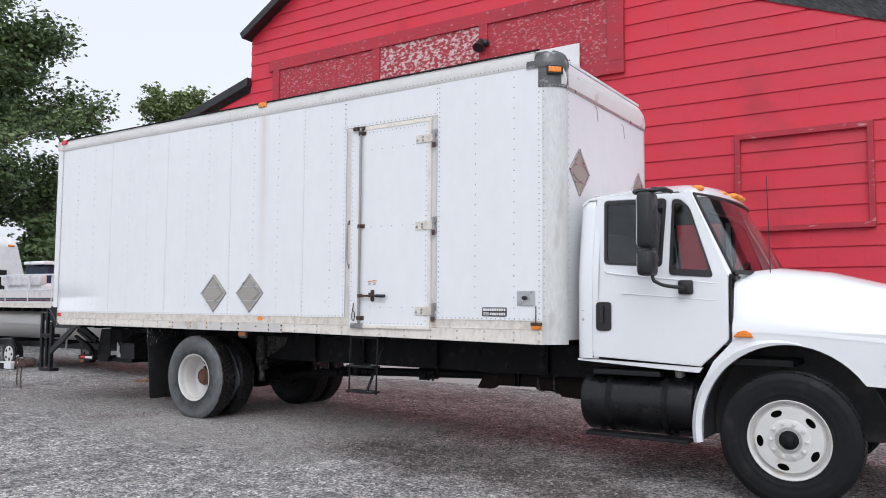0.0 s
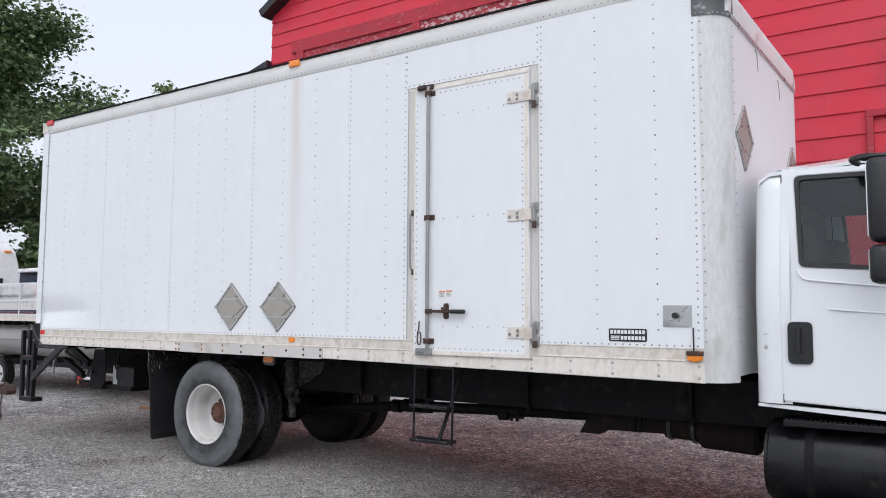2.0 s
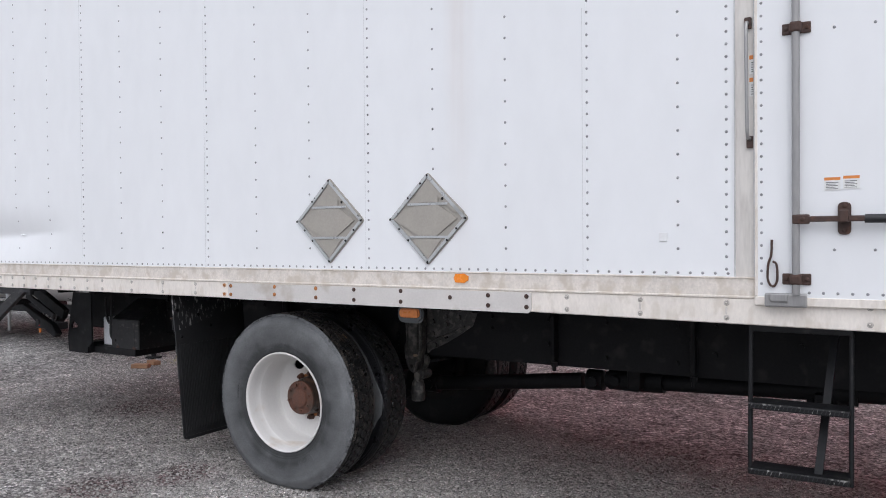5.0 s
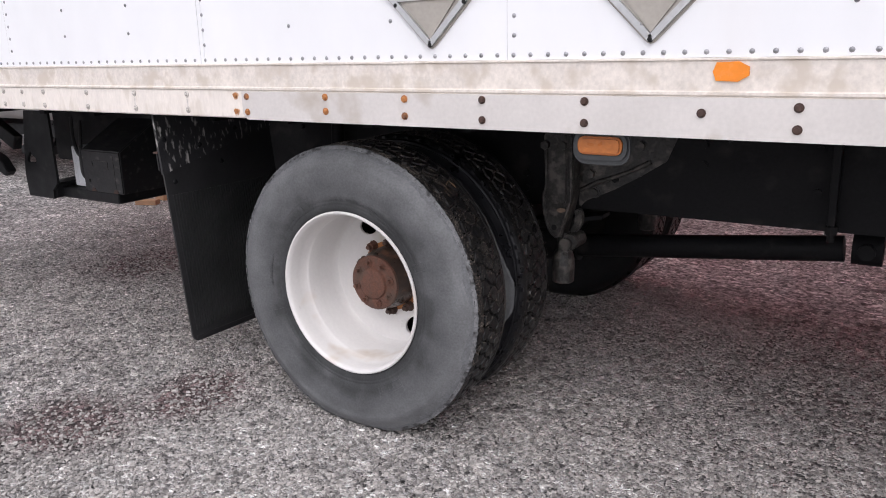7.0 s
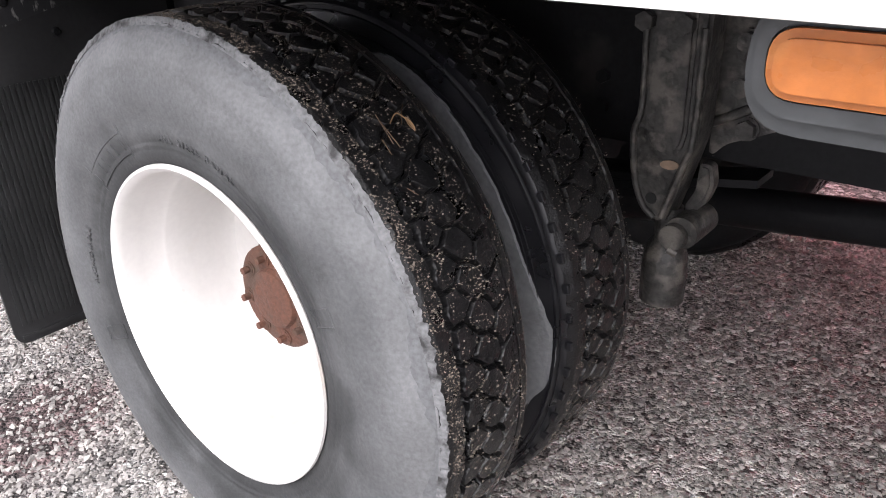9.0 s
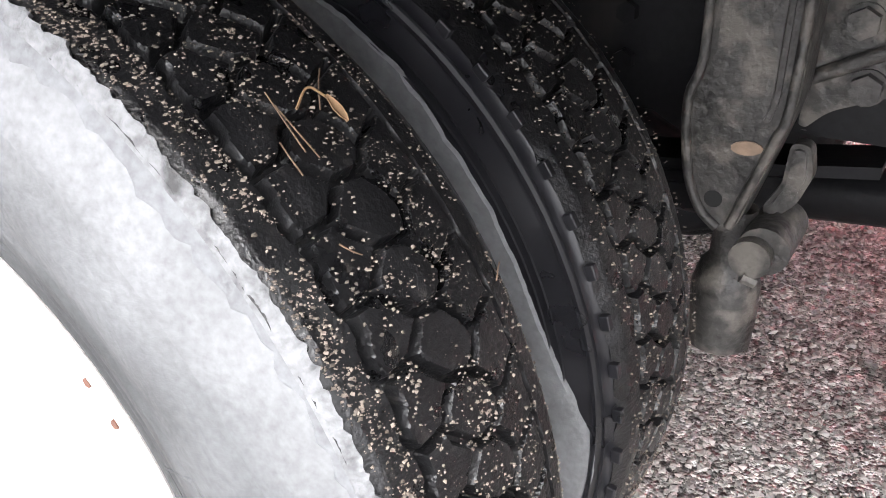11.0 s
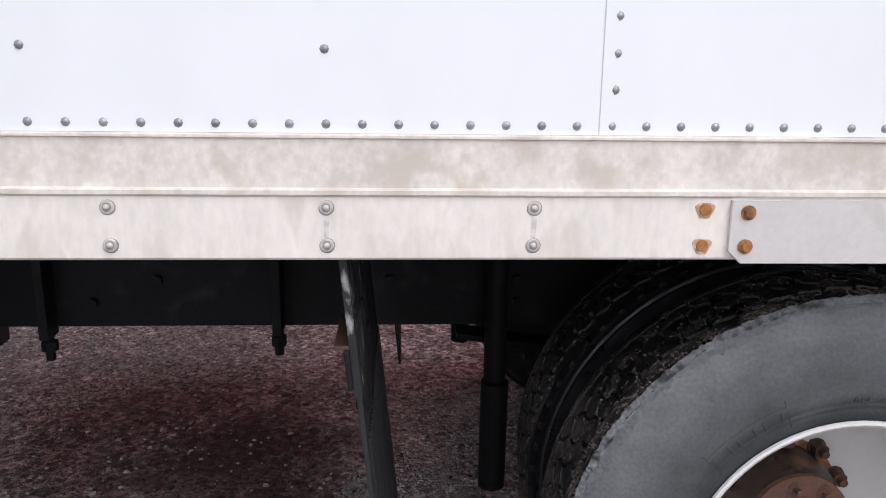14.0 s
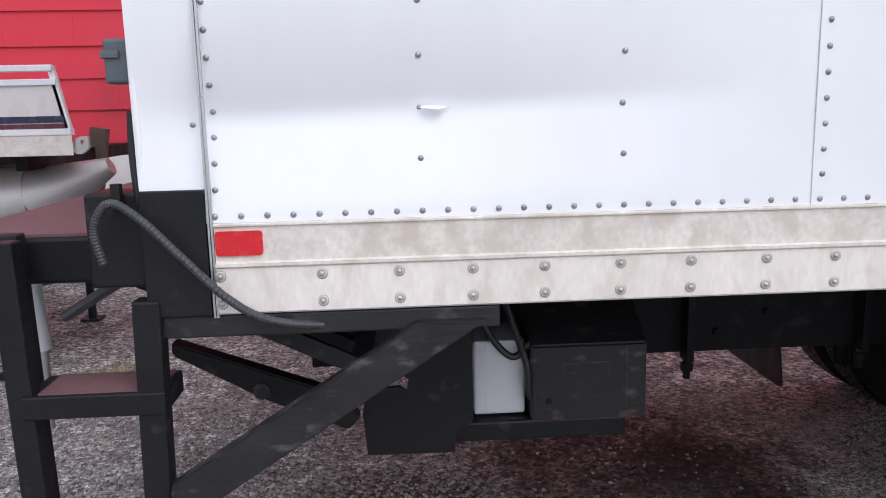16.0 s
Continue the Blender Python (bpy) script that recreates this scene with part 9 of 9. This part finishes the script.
        for k in range(5):
            a = math.tau * k / 5
            bm = bmesh.new()
            rod(bm, (-17.5 + 0.12 * math.cos(a), y - 0.098, 0.30 + 0.12 * math.sin(a)), (-17.5 + 0.12 * math.cos(a), y + 0.098, 0.30 + 0.12 * math.sin(a)), 0.034, 10)
            part("rim_hole", bm, M_DARK, rim)
    for y in (9.2, 10.5):
        bm = bmesh.new()
        rod(bm, (-12.95, y, 0.0), (-12.95, y, 0.60), 0.03, 10)
        box(bm, -13.02, -12.88, y - 0.07, y + 0.07, 0.0, 0.02)
        part("stand_leg", bm, M_BLACK, tr, "", 40)
    # a second trailer's tongue beside the truck's tail
    tg = thing("trailer_tongue", (-13.2, 6.3, 0), "rusty trailer coupler with hanging chains and a white block", "trailer")
    bm = bmesh.new()
    beam(bm, (-16.0, 5.6, 0.40), (-12.8, 6.50, 0.40), 0.08, 0.10)
    part("tongue_beam", bm, M_BLACK, tg)
    bm = bmesh.new()
    plate(bm, rounded([(-12.78, 0.40), (-12.42, 0.40), (-12.40, 0.45), (-12.46, 0.52), (-12.60, 0.535), (-12.66, 0.56), (-12.74, 0.55), (-12.78, 0.50)], 0.02), [], lambda u, v, w: (u, 6.44 + w, v), 0.14)
    bmesh.ops.bevel(bm, geom=[e for e in bm.edges if e.calc_face_angle(0) > 1.0], offset=0.02, segments=2, affect="EDGES")
    coupler = part("coupler", bm, M_RUSTD, tg, "rusty ball coupler", 40)
    for x, z in ((-12.70, 0.565), (-12.58, 0.54), (-12.66, 0.47)):
        bm = bmesh.new()
        rod(bm, (x, 6.43, z), (x, 6.47, z + 0.01), 0.016, 6)
        part("coupler_bolt", bm, M_GALV, coupler, "", 30)
    for x, low in ((-12.70, 0.10), (-12.58, 0.05)):
        bm = bmesh.new()
        z, k = 0.40, 0
        while z > low:
            turn = Matrix.Translation((x + 0.012 * math.sin(z * 20), 6.46, z)) @ Matrix.Rotation(math.pi / 2 * (k % 2), 4, "Z")
            loop = [turn @ Vector((0.011 * math.cos(math.tau * i / 10), 0, 0.022 * math.sin(math.tau * i / 10))) for i in range(11)]
            tube(bm, loop, 0.0045, 5)
            z, k = z - 0.032, k + 1
        part("safety_chain", bm, M_RUSTD, tg, "rusty hanging safety chain", 50)
    bm = bmesh.new()
    box(bm, -13.16, -12.80, 6.40, 6.54, 0.36, 0.47, 0.01)
    part("tongue_block", bm, M_BATT, tg, "white painted block")
    bm = bmesh.new()
    rod(bm, (-15.9, 5.63, 0.0), (-15.9, 5.63, 0.42), 0.04, 12)
    part("tongue_leg", bm, M_BLACK, tg, "", 40)
    rng = random.Random(17)
    bm = bmesh.new()
    for _ in range(260):
        x, y, a = rng.gauss(-12.29, 0.13), rng.gauss(9.16, 0.10), rng.uniform(0, math.tau)
        h, d = rng.uniform(0.02, 0.06), rng.uniform(0.01, 0.05)
        p, q = Vector((x, y, 0.0)), Vector((x + d * math.cos(a), y + d * math.sin(a), h))
        w = Vector((-math.sin(a), math.cos(a), 0)) * 0.003
        bm.faces.new([bm.verts.new(v) for v in (p - w, p + w, q)])
    tagged(part("weed_patch", bm, M_STRAW), "low patch of yellowish weeds in the gravel", "weeds", kind="stuff")


def build_rv():
    y0, y1 = 9.0, 11.65
    rv = thing("motorhome", (-26, (y0 + y1) / 2, 0), "white motorhome with a rounded rear cap", "motorhome")
    bm = bmesh.new()
    plate(bm, rounded([(-30.5, 0.7), (-22.55, 0.7), (-22.4, 1.9), (-22.48, 3.12), (-22.7, 3.32), (-30.5, 3.32)], 0.16, 6), [], lambda u, v, w: (u, y0 + w * (1.045 - 0.102 * (max(v, 1.9) - 2.4)), v), y1 - y0)
    bmesh.ops.bevel(bm, geom=[e for e in bm.edges if e.calc_face_angle(0) > 1.3], offset=0.08, segments=3, affect="EDGES")
    part("body", bm, M_RVW, rv, "", 50)
    for y in (y0 + 0.3, y0 + 0.7, y1 - 0.9, y1 - 0.37):
        bm = bmesh.new()
        box(bm, -22.60, -22.44, y, y + 0.18, 3.02, 3.08, 0.02)
        part("clearance_lamp", bm, M_AMBER, rv)
    bm = bmesh.new()
    box(bm, -22.52, -22.39, y0 + 0.4, y1 - 0.4, 1.75, 2.35, 0.02)
    part("rear_window", bm, M_DARK, rv)
    for y in (y0 + 0.16, y1 - 0.16):
        for x in (-25.0, -29.0):
            bm = bmesh.new()
            rod(bm, (x, y - 0.14, 0.42), (x, y + 0.14, 0.42), 0.42, 24)
            part("wheel", bm, M_RUBBER, rv, "", 40)
    bm = bmesh.new()
    box(bm, -30.3, -22.8, y0 + 0.4, y1 - 0.4, 0.42, 0.70)
    part("underframe", bm, M_FRAME, rv)


build_boat()
build_rv()


# ---- trees ----
def build_tree(name, at, height, spread, leaves, material, seed, label, leaf=0.14, low=0.12, lop=0.0):
    rng = random.Random(seed)
    tree = thing(name, at, label, "tree")
    base = Vector(at)
    bm = bmesh.new()
    tips = []

    def limb(p, d, ln, r, depth):
        n, sides = 5, 6 if depth < 2 else 3
        pts = [p]
        q = p.copy()
        for k in range(n):
            d = (d + Vector((rng.uniform(-1, 1), rng.uniform(-1, 1), rng.uniform(-0.5, 0.7))) * 0.16).normalized()
            q = q + d * ln / n
            pts.append(q.copy())
        rings = []
        for k, c in enumerate(pts):
            rr = r * (1 - 0.65 * k / n)
            x = d.orthogonal().normalized()
            y = d.cross(x)
            rings.append([bm.verts.new(c + rr * (math.cos(a) * x + math.sin(a) * y)) for a in (math.tau * j / sides for j in range(sides))])
        for a, b in zip(rings, rings[1:]):
            for j in range(sides):
                bm.faces.new((a[j], a[(j + 1) % sides], b[(j + 1) % sides], b[j]))
        if depth >= 1:
            tips.extend(pts[2:])
        if depth == 3:
            return
        for k in range(4 if depth else 0):
            u = rng.uniform(0.35, 1.0)
            i = min(int(u * n), n - 1)
            c = pts[i].lerp(pts[i + 1], u * n - i)
            side = Vector((rng.uniform(-1, 1), rng.uniform(-1, 1), rng.uniform(-0.25, 0.7))).normalized()
            limb(c, (d * 0.55 + side * 0.8).normalized(), ln * rng.uniform(0.42, 0.62), r * 0.4, depth + 1)
    trunk = [base + Vector((0.15 * math.sin(k), 0.1 * math.cos(2 * k), height * 0.85 * k / 8)) for k in range(9)]
    for k in range(8):
        rod(bm, trunk[k], trunk[k + 1] + Vector((0, 0, 0.02)), spread * 0.06 * (1 - 0.1 * k), 10, spread * 0.06 * (1 - 0.1 * (k + 1)), False)
    for i in range(44):
        u = low + (0.97 - low) * (i / 43) ** 0.9
        z = height * 0.85 * u
        a = i * 2.399 + rng.uniform(-0.4, 0.4)
        prof = math.sin(min(1, (u - low * 0.3) * 1.25 + 0.22) * math.pi) ** 0.7
        ln = spread * (0.35 + 0.65 * prof) * rng.uniform(0.7, 1.08)
        limb(base + Vector((0, 0, z)), Vector((math.cos(a), math.sin(a), 0.28 + 0.5 * u)).normalized(), ln, spread * 0.022, 1)
    part("trunk", bm, M_BARK, tree, "", 60)
    nrng = np.random.default_rng(seed)
    T = np.array([tuple(t) for t in tips])
    idx = nrng.integers(0, len(T), leaves)
    C = T[idx] + nrng.normal(0, 1, (leaves, 3)) * np.array([0.29, 0.29, 0.17]) * spread / 5
    a = nrng.normal(0, 1, (leaves, 3))
    a[:, 2] *= 0.45
    a /= np.linalg.norm(a, axis=1)[:, None]
    b = np.cross(a, nrng.normal(0, 1, (leaves, 3)))
    b /= np.linalg.norm(b, axis=1)[:, None]
    sz = (leaf * nrng.uniform(0.55, 1.35, leaves))[:, None]
    V = np.stack([C - a * sz, C + b * sz * 0.55, C + a * sz, C - b * sz * 0.55], 1).reshape(-1, 3)
    F = np.arange(leaves * 4).reshape(-1, 4)
    me = bpy.data.meshes.new("crown")
    me.from_pydata(V.tolist(), [], F.tolist())
    me.materials.append(material)
    part("crown", me, material, tree, "", kind="stuff")


build_tree("maple_tree", (-32.2, 11.6, 0), 21.5, 6.2, 310000, M_LEAF, 4, "big dark green maple tree with a dense crown", 0.095, 0.08)
build_tree("maple_tree", (-40.0, 8.0, 0), 18.0, 6.4, 60000, M_LEAF, 14, "big dark green maple tree further back", 0.15, 0.12)
build_tree("ash_tree", (-32.5, 24.5, 0), 13.5, 3.8, 30000, M_LEAF2, 7, "light green young tree with an open crown", 0.11, 0.3)
for hx, hy, hs in ((-27.5, 15.6, 21), (-28.5, 17.8, 22), (-33, 20.5, 23), (-36, 5, 24)):
    build_tree("bush", (hx, hy, 0), 4.6, 2.6, 16000, M_LEAF if hs % 2 else M_LEAF2, hs, "green leafy bush at the yard edge", 0.11, 0.05)


# ---- offcuts on the gravel behind the tail ----
M_OFFCUT = mat("raw_wood_offcut", (0.30, 0.17, 0.095), 0.75, vary=0.25, scale=14, fine=80, bump=0.2, stretch=(0.2, 1, 1))
for x, y, turn, length in ((-12.42, 8.60, 24, 0.20), (-12.50, 8.84, -12, 0.17)):
    bm = bmesh.new()
    box(bm, -length / 2, length / 2, -0.045, 0.045, 0.0, 0.045, 0.004, pose(0, 0, 0, 0, 0, turn))
    ob = part("wood_offcut", bm, M_OFFCUT, None)
    ob.location = (x, y, 0.008)
    tagged(ob, "short raw wooden offcut lying on the gravel", "offcut", "offcuts behind the truck")
